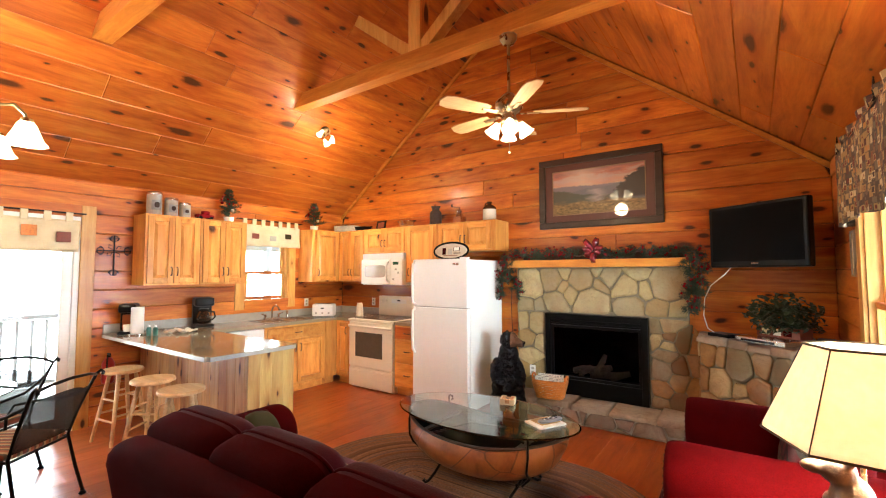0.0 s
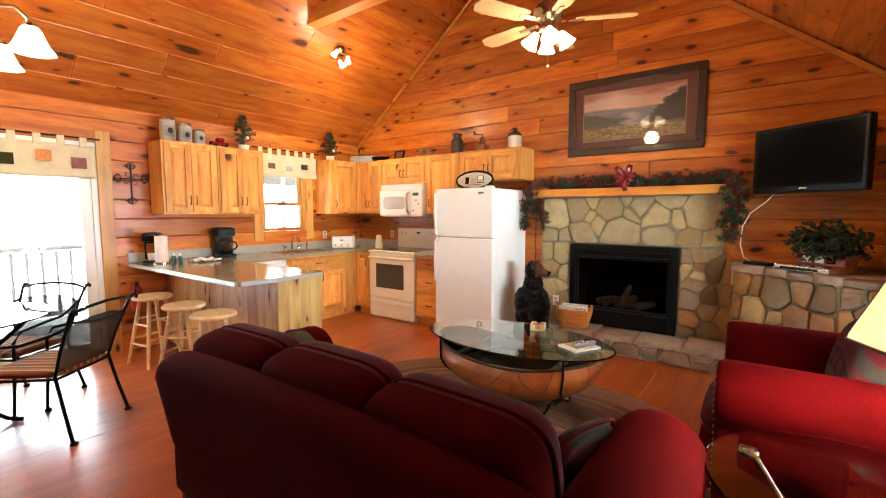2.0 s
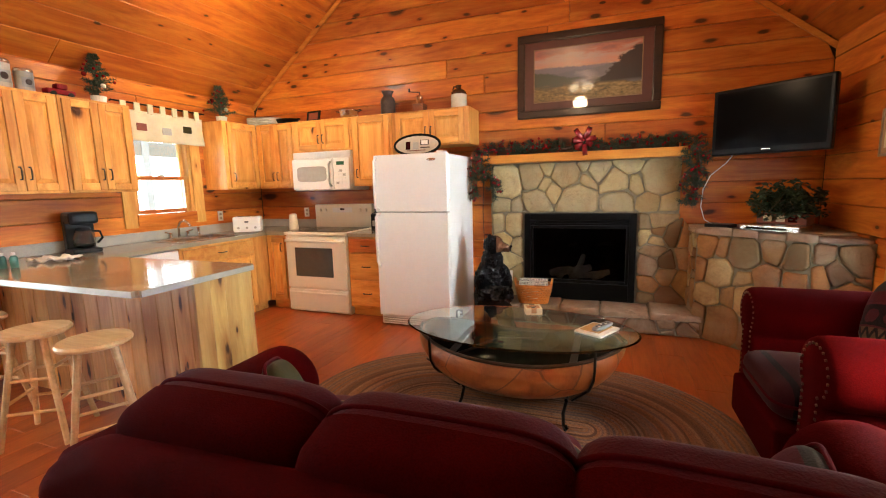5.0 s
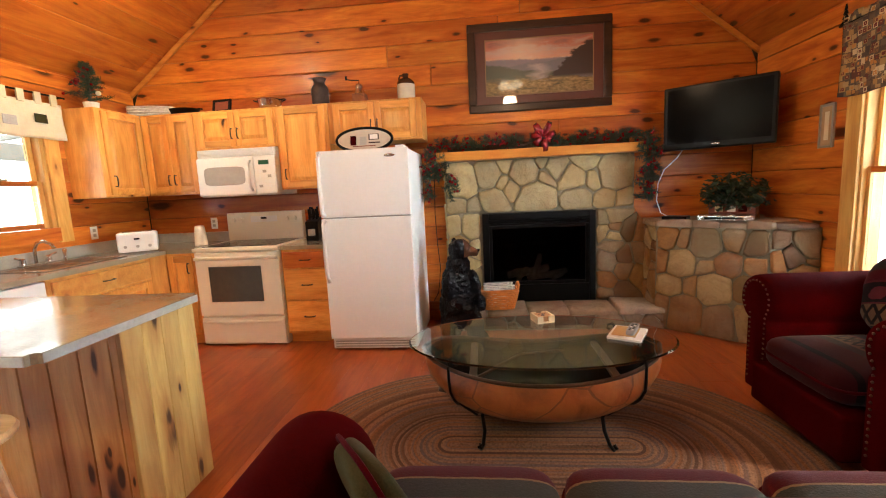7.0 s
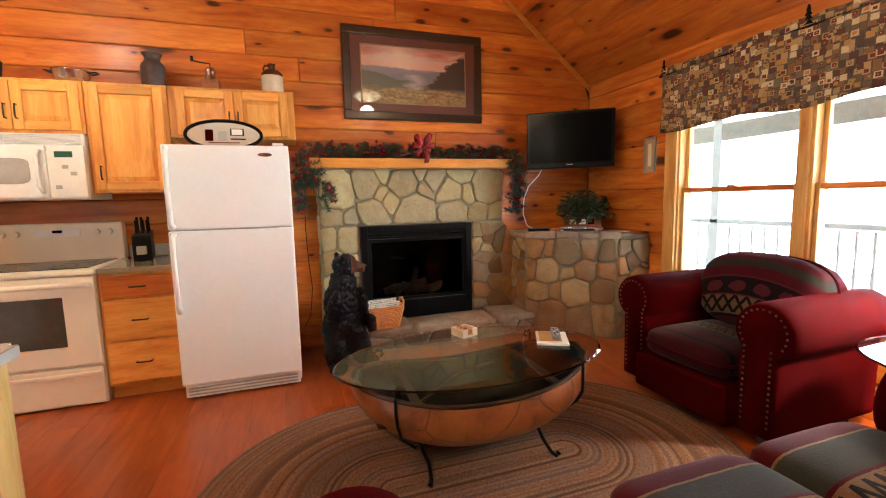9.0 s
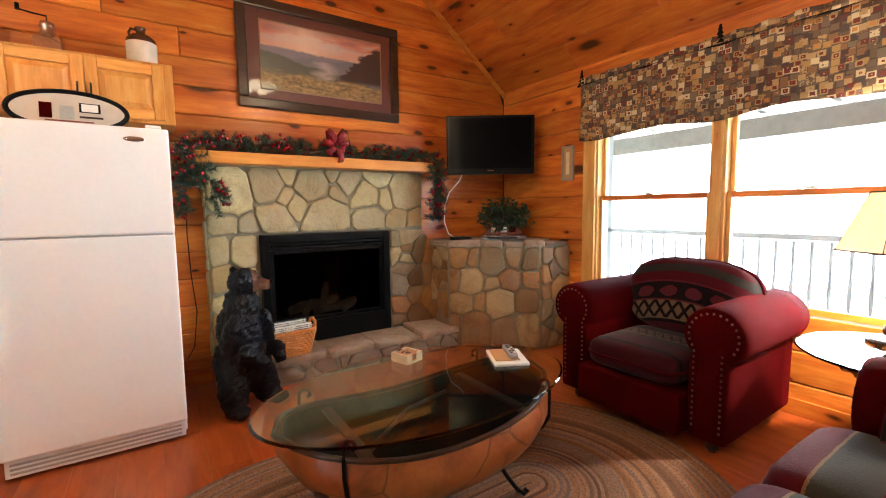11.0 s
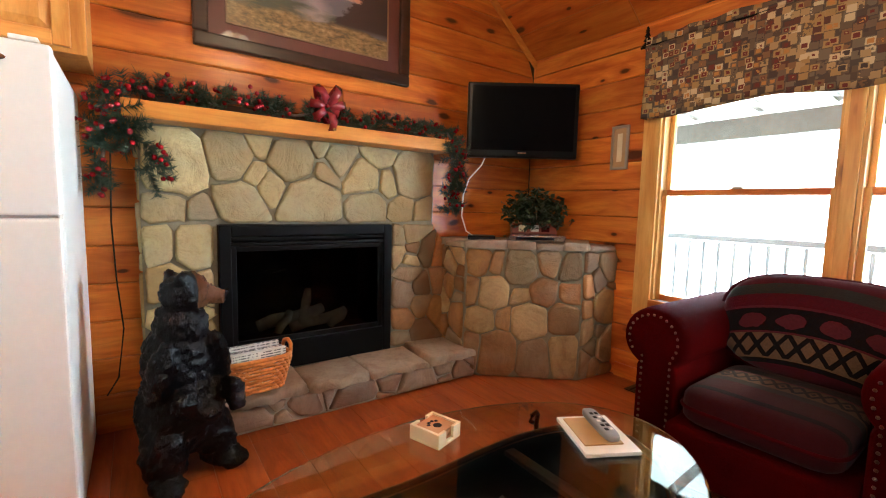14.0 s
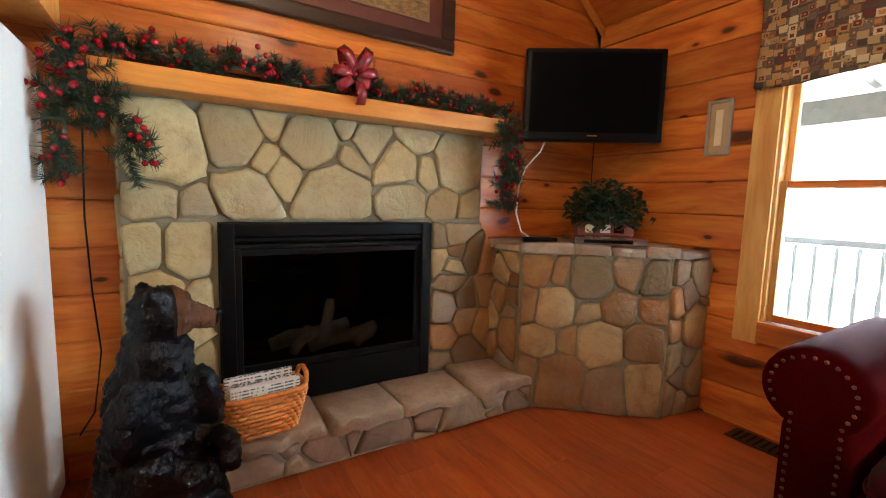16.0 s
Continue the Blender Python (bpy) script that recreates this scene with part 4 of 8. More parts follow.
for o, st_, mat in (([(SX0, 0.2), (-1.975, 0.2), (-1.975, 1.085), (SX0, 1.085)], LEFT_STONES, M_STONE),
                    ([(-0.875, 0.2), (-0.422, 0.2), (-0.422, 0.95), (SX1, 1.085), (-0.875, 1.085)], RIGHT_STONES, M_STONE2),
                    ([(SX0, 1.09), (SX1, 1.09), (SX1, 1.595), (SX0, 1.595)], TOP_STONES, M_STONE)):
    stones(fp, fm_, o, 0.3, 0.022, rs, mat, 0.006, st_)
bm = B()
box(bm, SX1, -0.422, SY + 0.02, YN - 0.004, 0.0, 0.95)
part("surround", bm, M_MORTAR, fp, "grey mortar bed")
stones(fp, frame_of((SX0, YN, 0), (0, -1, 0), (0, 0, 1)), [(0.0, 0.2), (0.08, 0.2), (0.08, 1.59), (0.0, 1.59)], 0.2, 0.015, rs, M_STONE, 0.008)
# hearth: raised ledge with a stone face and cap stones
bm = B()
hearth = [(SX0, 4.43), (-0.36, 4.43), (-0.36, YN + 0.015), (SX0, YN + 0.015)]
box(bm, SX0, -0.36, 4.45, SY + 0.015, 0.0, 0.165)
part("hearth", bm, M_MORTAR2, fp, "grey mortar bed")
stones(fp, frame_of((0, 4.45, 0), (1, 0, 0), (0, 0, 1)), [(SX0, 0.005), (-0.37, 0.005), (-0.37, 0.15), (SX0, 0.15)], 0.21, 0.026, rs, M_STONE3, 0.009)
x = SX0 - 0.01
while x < -0.4:
    e = min(-0.36, x + rs.uniform(0.2, 0.46))
    if -0.36 - e < 0.15:
        e = -0.36
    ya = 4.41
    front = [(x + 0.005 + (e - x - 0.01) * f, ya + rs.uniform(-0.03, 0.03)) for f in (0.0, 0.12, 0.3, 0.45, 0.63, 0.8, 0.92, 1.0)]
    poly = front + [(e - 0.005, SY - 0.005), (x + 0.005, SY - 0.005)]
    cobble(poly, 0.05 + rs.uniform(-0.008, 0.01), frame_of((0, 0, 0.152), (1, 0, 0), (0, 1, 0)), M_STONE3, fp, rs, "cap_stone")
    x = e
# insert
bm = B()
fx0, fx1, fz0, fz1 = -1.96, -0.89, 0.205, 1.08
for a, b, c, d in ((fx0, fx0 + 0.06, fz0, fz1), (fx1 - 0.06, fx1, fz0, fz1), (fx0 + 0.06, fx1 - 0.06, fz1 - 0.06, fz1), (fx0 + 0.06, fx1 - 0.06, fz0, fz0 + 0.17)):
    box(bm, a, b, SY - 0.025, SY + 0.02, c, d, 0.006)
part("insert_frame", bm, M_BLACKM, fp, "black steel insert frame")
for k, z in enumerate((fz1 - 0.085, fz1 - 0.115)):
    bm = B()
    box(bm, fx0 + 0.06, fx1 - 0.06, SY - 0.012, SY + 0.012, z, z + 0.018, 0.003)
    part("louvre", bm, M_BLACKM, fp)
bm = B()
for a, b, c, d in ((fx0 + 0.06, fx0 + 0.09, fz0 + 0.17, fz1 - 0.12), (fx1 - 0.09, fx1 - 0.06, fz0 + 0.17, fz1 - 0.12), (fx0 + 0.09, fx1 - 0.09, fz1 - 0.15, fz1 - 0.12), (fx0 + 0.09, fx1 - 0.09, fz0 + 0.17, fz0 + 0.2)):
    box(bm, a, b, SY - 0.004, SY + 0.03, c, d, 0.004)
part("glass_frame", bm, M_BLACKP, fp)
bm = B()
box(bm, fx0 + 0.08, fx1 - 0.08, SY + 0.012, SY + 0.018, fz0 + 0.18, fz1 - 0.13)
part("glass_pane", bm, M_FIREGLASS, fp)
bm = B()
for a, b, c, d, e, f in ((fx0 + 0.03, fx1 - 0.03, 5.18, 5.2, 0.21, 1.07), (fx0 + 0.03, fx0 + 0.05, SY + 0.03, 5.18, 0.21, 1.07), (fx1 - 0.05, fx1 - 0.03, SY + 0.03, 5.18, 0.21, 1.07), (fx0 + 0.03, fx1 - 0.03, SY + 0.03, 5.2, 0.25, 0.33), (fx0 + 0.03, fx1 - 0.03, SY + 0.03, 5.2, 1.02, 1.06)):
    box(bm, a, b, c, d, e, f)
part("firebox", bm, M_BLACKM, fp, "sooty black firebox")
for a, b, r in (((-1.72, 4.98, 0.42), (-1.3, 4.95, 0.50), 0.045), ((-1.52, 4.92, 0.40), (-1.12, 5.0, 0.45), 0.04), ((-1.46, 4.9, 0.42), (-1.38, 5.02, 0.62), 0.032), ((-1.62, 4.88, 0.39), (-1.52, 4.95, 0.5), 0.03), ((-1.28, 4.88, 0.39), (-1.16, 4.9, 0.47), 0.03)):
    bm = B()
    aa, bb = Vector(a), Vector(b)
    tube(bm, [aa + (bb - aa) * t + Vector((0, 0, 0.012 * math.sin(t * 7))) for t in (0, 0.25, 0.5, 0.75, 1)], [r * 0.8, r, r * 0.9, r, r * 0.7], 9)
    part("gas_log", bm, paint("ceramic_log", (0.26, 0.21, 0.16), 0.9, vary=0.5, noise_scale=25) if "ceramic_log" not in bpy.data.materials else bpy.data.materials["ceramic_log"], fp, smooth=True)
# mantel shelf
bm = B()
box(bm, -2.37, -0.475, 4.615, YN - 0.004, 1.597, 1.68, 0.008)
mt = tagged(part("mantel_shelf", bm, M_MANTEL), "varnished pine beam mantel shelf above the fireplace", "shelf")

# corner pier
pier = thing("stone_pier", Matrix(), "waist-high field-stone corner ledge holding electronics", "stone ledge")
PP = [(-0.42, YN - 0.002), (-0.42, 4.50), (0.205, 3.97), (XE - 0.002, 3.945), (XE - 0.002, YN - 0.002)]


def prism(bm, poly, z0, z1):
    a = [bm.verts.new((x, y, z0)) for x, y in poly]
    b = [bm.verts.new((x, y, z1)) for x, y in poly]
    bm.faces.new(b)
    bm.faces.new(a[::-1])
    for i in range(len(poly)):
        j = (i + 1) % len(poly)
        bm.faces.new((a[i], a[j], b[j], b[i]))
    return bm


bm = B()
prism(bm, PP, 0, 0.93)
bmesh.ops.recalc_face_normals(bm, faces=bm.faces)
part("core", bm, M_MORTAR, pier, "grey mortar core")
PIER_STONES = [(0.10, 0.84, 0.08), (0.22, 0.82, 0.05), (0.39, 0.79, 0.12), (0.20, 0.61, 0.11), (0.60, 0.83, 0.08), (0.74, 0.80, 0.09), (0.55, 0.63, 0.09), (0.40, 0.60, 0.05), (0.05, 0.62, 0.06),
               (0.13, 0.41, 0.08), (0.46, 0.41, 0.13), (0.24, 0.2, 0.13), (0.52, 0.18, 0.11), (0.72, 0.2, 0.12), (0.70, 0.43, 0.11), (0.74, 0.63, 0.08), (0.28, 0.42, 0.05), (0.05, 0.22, 0.07)]
for (p, q), st_ in (((PP[0], PP[1]), None), ((PP[1], PP[2]), PIER_STONES), ((PP[2], PP[3]), None)):
    L = math.hypot(q[0] - p[0], q[1] - p[1])
    stones(pier, frame_of((p[0], p[1], 0), (q[0] - p[0], q[1] - p[1], 0), (0, 0, 1)), [(0.004, 0.004), (L - 0.004, 0.004), (L - 0.004, 0.925), (0.004, 0.925)], 0.24, 0.022, rs, M_STONE2, 0.0065, st_)
capo = [(XE - 0.004, 3.905), (XE - 0.004, YN - 0.004), (-0.45, YN - 0.004), (-0.45, 4.475), (0.19, 3.93)]
stones(pier, frame_of((0, 0, 0.93), (1, 0, 0), (0, 1, 0)), capo, 0.3, 0.045, rs, M_STONE3, 0.004)

# ---------------- television and things on the pier ----------------
tvm = Matrix.Translation((0.013, 4.424, 1.85)) @ Matrix.Rotation(math.atan2(4.19 - 4.657, 0.342 + 0.316), 4, 'Z')
tv = thing("television", tvm, "black flat-screen television on a corner wall bracket", "television")
bm = B()
box(bm, -0.405, 0.405, -0.02, 0.05, -0.268, 0.268, 0.014)
part("casing", bm, M_BLACKP, tv)
bm = B()
box(bm, -0.372, 0.372, -0.024, -0.018, -0.215, 0.24)
part("screen", bm, M_SCREEN, tv, "dark switched-off screen")
bm = B()
box(bm, -0.03, 0.03, -0.023, -0.019, -0.238, -0.23)
part("badge", bm, M_STEEL, tv)
bm = B()
box(bm, -0.1, 0.1, 0.06, 0.1, -0.12, 0.12, 0.005)
rod(bm, (0, 0.09, 0), (0.18, 0.34, 0), 0.025)
part("wall_bracket", bm, M_BLACKM, tv)
bm = B()
box(bm, -0.2, 0.2, -0.12, 0.12, 0.0, 0.042, 0.004)
dvd = part("dvd_player", bm, M_STEEL)
dvd.matrix_world = pose(0.08, 4.32, 0.979, 0, 0, -38)
tagged(dvd, "slim silver disc player on the stone ledge", "disc player")
bm = B()
box(bm, -0.15, 0.12, -0.122, -0.119, 0.012, 0.03)
part("display", bm, M_BLACKG, dvd)
bm = B()
box(bm, -0.1, 0.1, -0.07, 0.07, 0, 0.03, 0.006)
cb = part("cable_box", bm, M_BLACKP)
cb.matrix_world = pose(-0.24, 4.55, 0.979, 0, 0, -38)
tagged(cb, "small black cable box on the stone ledge", "cable box")
bm = B()
tube(bm, [(-0.16, 4.62, 1.6), (-0.22, 4.60, 1.52), (-0.33, 4.6, 1.42), (-0.38, 4.6, 1.3), (-0.39, 4.6, 1.15), (-0.36, 4.58, 1.04), (-0.3, 4.56, 1.0)], 0.0045, 6)
tagged(part("cable", bm, M_PLASTIC, smooth=True), "white cable hanging below the television", "cable")


def leaf_cluster(bm, c, r, count, rng, size, squash=0.7):
    """Many small folded leaves scattered through a loose mound."""
    for _ in range(count):
        d = Vector((rng.gauss(0, 1), rng.gauss(0, 1), rng.gauss(0, 1))).normalized()
        p = Vector(c) + Vector((d.x * r[0], d.y * r[1], d.z * r[2])) * rng.uniform(0.35, 1.08)
        q = Euler((rng.uniform(-0.9, 0.9), rng.uniform(-0.9, 0.9), rng.uniform(0, 6.28))).to_matrix()
        s = size * rng.uniform(0.6, 1.25)
        a = [bm.verts.new(p + q @ Vector(v)) for v in ((-s * 0.5, 0, 0), (0, -s * 0.34, s * 0.12), (s * 0.6, 0, -s * 0.06), (0, s * 0.34, s * 0.12), (0.05 * s, 0, 0))]
        for i, j in ((0, 1), (1, 2), (2, 3), (3, 0)):
            bm.faces.new((a[i], a[j], a[4]))
    return bm


def needle_cluster(bm, p, d, length, count, rng, nl=0.045, w=0.0022):
    """A pine sprig: needles fanned round a twig from p along d."""
    p, d = Vector(p), Vector(d).normalized()
    side = d.orthogonal()
    for i in range(count):
        t = rng.random()
        o = p + d * length * t
        s = Matrix.Rotation(rng.uniform(0, math.tau), 3, d) @ side
        n = (d * rng.uniform(0.4, 1.1) + s).normalized() * nl * rng.uniform(0.6, 1.2)
        k = d.cross(n).normalized() * w
        vs = [bm.verts.new(o - k), bm.verts.new(o + k), bm.verts.new(o + n)]
        bm.faces.new(vs)
        k2 = n.cross(k).normalized() * w
        bm.faces.new([bm.verts.new(o - k2), bm.verts.new(o + k2), bm.verts.new(o + n)])
    return bm


rp = random.Random(8)
pl = thing("potted_plant", pose(0.17, 4.42, 0.975), "leafy dark green ivy in a red wooden planter", "plant")
bm = B()
box(bm, -0.17, 0.17, -0.07, 0.07, 0.048, 0.13, 0.008)
part("planter", bm, M_TERRA, pl, "dark red planter box").matrix_local = pose(0, 0, 0, 0, 0, -38)
bm = B()
leaf_cluster(bm, (0, 0, 0.22), (0.25, 0.22, 0.16), 760, rp, 0.055)
leaf_cluster(bm, (0.02, -0.03, 0.14), (0.27, 0.24, 0.07), 160, rp, 0.045)
part("foliage", bm, M_LEAF, pl)
bm = B()
for k in range(9):
    a = rp.uniform(0, 6.28)
    tube(bm, [(0, 0, 0.12), (0.1 * math.cos(a), 0.1 * math.sin(a), 0.24), (0.24 * math.cos(a), 0.22 * math.sin(a), rp.uniform(0.1, 0.26))], 0.003, 5)
part("vine", bm, M_TWIG, pl)
for dx, c in ((-0.09, M_CREAM), (0.0, M_PAPER), (0.08, M_RED)):
    bm = B()
    box(bm, dx - 0.03, dx + 0.03, -0.076, -0.071, 0.065, 0.115, 0.002)
    part("painted_block", bm, c, pl).matrix_local = pose(0, 0, 0, 0, 0, -38)

# ---------------- painting, wall things ----------------
pw, ph = 1.325, 0.805
pc = thing("framed_painting", pose(-1.385, YN - 0.001, 2.445), "large mountain sunset landscape in a dark wood frame", "painting")
bm = B()
t = 0.075
for a, b, c, d in ((-pw / 2, pw / 2, ph / 2 - t, ph / 2), (-pw / 2, pw / 2, -ph / 2, -ph / 2 + t), (-pw / 2, -pw / 2 + t, -ph / 2 + t, ph / 2 - t), (pw / 2 - t, pw / 2, -ph / 2 + t, ph / 2 - t)):
    box(bm, a, b, -0.04, 0, c, d, 0.012)
part("frame", bm, M_DARKWOOD, pc)
bm = B()
box(bm, -pw / 2 + t, pw / 2 - t, -0.016, 0, -ph / 2 + t, ph / 2 - t)
part("mat_board", bm, paint("mat_brown", (0.085, 0.022, 0.014), 0.5, Coat_Weight=1.0, Coat_Roughness=0.02), pc, "dark brown mat board")
iw, ih = pw - 2 * t - 0.19, ph - 2 * t - 0.16
bm = B()
box(bm, -iw / 2, iw / 2, -0.0195, -0.012, -ih / 2, ih / 2)
part("picture", bm, painting_mat(iw, ih), pc, "sunset valley with dark trees and meadow")
bm = B()
for a, b, c, d in ((-iw / 2 - 0.008, iw / 2 + 0.008, ih / 2, ih / 2 + 0.008), (-iw / 2 - 0.008, iw / 2 + 0.008, -ih / 2 - 0.008, -ih / 2), (-iw / 2 - 0.008, -iw / 2, -ih / 2, ih / 2), (iw / 2, iw / 2 + 0.008, -ih / 2, ih / 2)):
    box(bm, a, b, -0.024, -0.012, c, d)
part("fillet", bm, paint("fillet_tan", (0.22, 0.13, 0.06), 0.5, bump=0), pc)

# panel by the window
wp = thing("thermometer_plaque", pose(XE - 0.001, 3.965, 1.665, 0, 0, 0), "narrow silver-framed plaque on the pine wall", "plaque")
bm = B()
for a, b, c, d in ((-0.068, -0.05, -0.155, 0.155), (0.05, 0.068, -0.155, 0.155), (-0.05, 0.05, 0.137, 0.155), (-0.05, 0.05, -0.155, -0.137)):
    box(bm, -0.018, 0, a, b, c, d, 0.003)
part("frame", bm, paint("pewter", (0.35, 0.31, 0.25), 0.4, metal=0.5), wp)
bm = B()
box(bm, -0.01, 0, -0.05, 0.05, -0.137, 0.137)
part("panel", bm, paint("parchment", (0.42, 0.27, 0.13), 0.7), wp)
bm = B()
box(bm, -0.013, -0.009, -0.02, 0.02, -0.1, 0.1, 0.003)
part("inner_strip", bm, M_CREAM, wp)

# ---------------- garland ----------------
rg = random.Random(3)
gd = thing("garland", Matrix(), "pine garland with red berries and a shiny red bow", "garland")
path = [Vector((-2.47, 4.64, 1.28)), Vector((-2.44, 4.63, 1.42)), Vector((-2.44, 4.64, 1.58)), Vector((-2.40, 4.68, 1.72))]
path += [Vector((-2.3 + i * 0.15, 4.715 + 0.02 * math.sin(i * 1.9), 1.735 + 0.02 * math.sin(i * 2.3))) for i in range(12)]
path += [Vector((-0.46, 4.70, 1.74)), Vector((-0.41, 4.66, 1.62)), Vector((-0.40, 4.64, 1.48)), Vector((-0.42, 4.63, 1.34)), Vector((-0.44, 4.64, 1.2))]
bm = B()
tube(bm, path, 0.008, 6)
part("stem", bm, M_TWIG, gd)
bm = B()
bt = B()
berries = []
side = [Vector((-2.38, 4.60, 1.66)), Vector((-2.33, 4.60, 1.52)), Vector((-2.27, 4.60, 1.42)), Vector((-2.24, 4.61, 1.34))]
fall = [Vector((-0.46, 4.62, 1.70)), Vector((-0.50, 4.60, 1.56)), Vector((-0.46, 4.60, 1.42)), Vector((-0.50, 4.61, 1.28)), Vector((-0.48, 4.63, 1.16))]
for a, b in [*zip(path, path[1:]), *zip(side, side[1:]), *zip(fall, fall[1:])]:
    L = (b - a).length
    for k in range(max(2, int(L / 0.013))):
        o = a.lerp(b, rg.random())
        d = Vector((rg.uniform(-1, 1), rg.uniform(-1, 0.35), rg.uniform(-0.35, 1.0)))
        if a.z < 1.6 or b.z < 1.6:
            d = Vector((rg.uniform(-1, 1), rg.uniform(-0.9, 0.3), rg.uniform(-1, 0.4)))
        needle_cluster(bm, o, d, 0.085, 46, rg, 0.05, 0.0026)
        if rg.random() < 0.5:
            e = o + d.normalized() * rg.uniform(0.04, 0.09)
            tube(bt, [o, (o + e) / 2 + Vector((0, 0, 0.01)), e], 0.0022, 4)
            for _ in range(rg.randint(1, 3)):
                berries.append(e + Vector((rg.gauss(0, 0.014), rg.gauss(0, 0.012) - 0.006, rg.gauss(0, 0.014))))
needle_cluster(bm, (-2.28, 4.66, 1.38), (0.3, -0.2, -1), 0.16, 160, rg)
for e in ((-2.24, 4.62, 1.34), (-2.22, 4.63, 1.32), (-2.26, 4.62, 1.33), (-2.46, 4.62, 1.26), (-2.43, 4.62, 1.23)):
    berries.append(Vector(e))
tagged(part("pine_needles", bm, M_PINEGREEN, gd, "dark green artificial pine needles"), kind="stuff")
tagged(part("twig", bt, M_TWIG, gd), kind="stuff")
bme = B()
bmesh.ops.create_icosphere(bme, subdivisions=2, radius=0.012)
first = part("berry", bme, M_BERRY, gd, smooth=True)
first.location = berries[0]
for p in berries[1:290]:
    o = new("berry", first.data)
    o.parent = gd
    o.location = p
for k in range(11):
    bow = B()
    a = k * 0.9 + 0.3
    R = 0.085 + 0.03 * (k % 3)
    ctr = Vector((-1.38, 4.66, 1.775))
    d = Vector((math.cos(a), -0.35, math.sin(a) * 0.8)).normalized()
    s = d.cross(Vector((0, 1, 0))).normalized() * 0.022
    loop = [ctr + d * R * t + Vector((0, -1, 0)) * R * 0.45 * math.sin(t * math.pi) for t in (0, 0.35, 0.7, 1.0)] + [ctr + d * R * t + Vector((0, 1, 0)) * R * 0.35 * math.sin(t * math.pi) for t in (0.7, 0.35, 0)]
    pv = [(bow.verts.new(p - s), bow.verts.new(p + s)) for p in loop]
    for (a0, a1), (b0, b1) in zip(pv, pv[1:]):
        bow.faces.new((a0, a1, b1, b0))
    ob = part("bow_loop", bow, M_RIBBON, gd, "shiny dark red ribbon loop", smooth=True)
    sm = ob.modifiers.new("thick", 'SOLIDIFY')
    sm.thickness = 0.003
# ---------------- bear statue and basket ----------------


def statue(name, spheres, m, material, voxel, label, category):
    bm = B()
    for c, r, rot in spheres:
        bmesh.ops.create_icosphere(bm, subdivisions=3, radius=1.0, matrix=Matrix.Translation(c) @ Euler([radians(a) for a in rot]).to_matrix().to_4x4() @ Matrix.Diagonal((*r, 1)))
    ob = part(name, bm, material, smooth=True)
    ob.matrix_world = m
    md = ob.modifiers.new("blend", 'REMESH')
    md.mode, md.voxel_size, md.use_smooth_shade = 'VOXEL', voxel, True
    s = ob.modifiers.new("soft", 'SMOOTH')
    s.factor, s.iterations = 0.5, 4
    tx = bpy.data.textures.new(name + "_fur", 'CLOUDS')
    tx.noise_scale = voxel * 3.2
    tx.noise_depth = 3
    dm = ob.modifiers.new("fur", 'DISPLACE')
    dm.texture, dm.strength, dm.mid_level = tx, voxel * 3.8, 0.5
    return tagged(ob, label, category)


def fur_mat(name, dark, tan, top, muzzle_x):
    k = NT(name)
    p = k.pos(True)
    x, y, z = k.sep(p)
    fine = k.noise(k.map(p, (1, 1, 0.3)), 55, 4, 0.65)
    c = k.ramp(fine, [(0.35, tuple(v * 0.5 for v in dark)), (0.7, tuple(v * 1.7 for v in dark))])
    mz = k.math('MULTIPLY', k.math('GREATER_THAN', x, muzzle_x), k.math('GREATER_THAN', z, top))
    c = k.mix(mz, c, tan)
    c = k.mix(k.math('MULTIPLY', mz, k.math('GREATER_THAN', x, muzzle_x + 0.125)), c, dark)
    k.set(c, k.math('ADD', 0.14, k.math('MULTIPLY', fine, 0.2)), Specular_IOR_Level=0.2)
    k.bump(fine, 0.6, 0.02)
    return k.m


bear = [((0, 0.02, 0.30), (0.165, 0.15, 0.20), (0, 0, 0)), ((0, 0.03, 0.50), (0.135, 0.125, 0.20), (0, 0, 0)), ((0.01, 0.02, 0.66), (0.10, 0.10, 0.13), (0, 0, 0)),
        ((0.025, 0.0, 0.815), (0.094, 0.088, 0.088), (0, 0, 0)), ((0.11, -0.01, 0.795), (0.082, 0.046, 0.042), (0, 8, 0)), ((0.182, -0.012, 0.80), (0.018, 0.02, 0.016), (0, 0, 0)),
        ((0.0, -0.065, 0.89), (0.026, 0.018, 0.03), (0, 0, 0)), ((-0.01, 0.065, 0.885), (0.026, 0.018, 0.03), (0, 0, 0)),
        ((-0.10, -0.09, 0.50), (0.055, 0.06, 0.15), (18, 8, 0)), ((-0.02, -0.14, 0.37), (0.05, 0.10, 0.05), (-28, 0, -40)), ((0.05, -0.17, 0.33), (0.045, 0.05, 0.04), (0, 0, 0)),
        ((0.14, -0.02, 0.50), (0.05, 0.06, 0.14), (14, -10, 0)), ((0.16, -0.10, 0.38), (0.045, 0.09, 0.045), (-20, 0, 10)), ((0.17, -0.15, 0.34), (0.04, 0.045, 0.04), (0, 0, 0)),
        ((-0.09, -0.05, 0.15), (0.082, 0.10, 0.16), (0, 0, 0)), ((-0.10, -0.12, 0.04), (0.06, 0.10, 0.042), (0, 0, 0)),
        ((0.12, -0.01, 0.15), (0.082, 0.09, 0.16), (0, -10, 0)), ((0.16, -0.06, 0.04), (0.062, 0.10, 0.042), (0, 0, 25))]
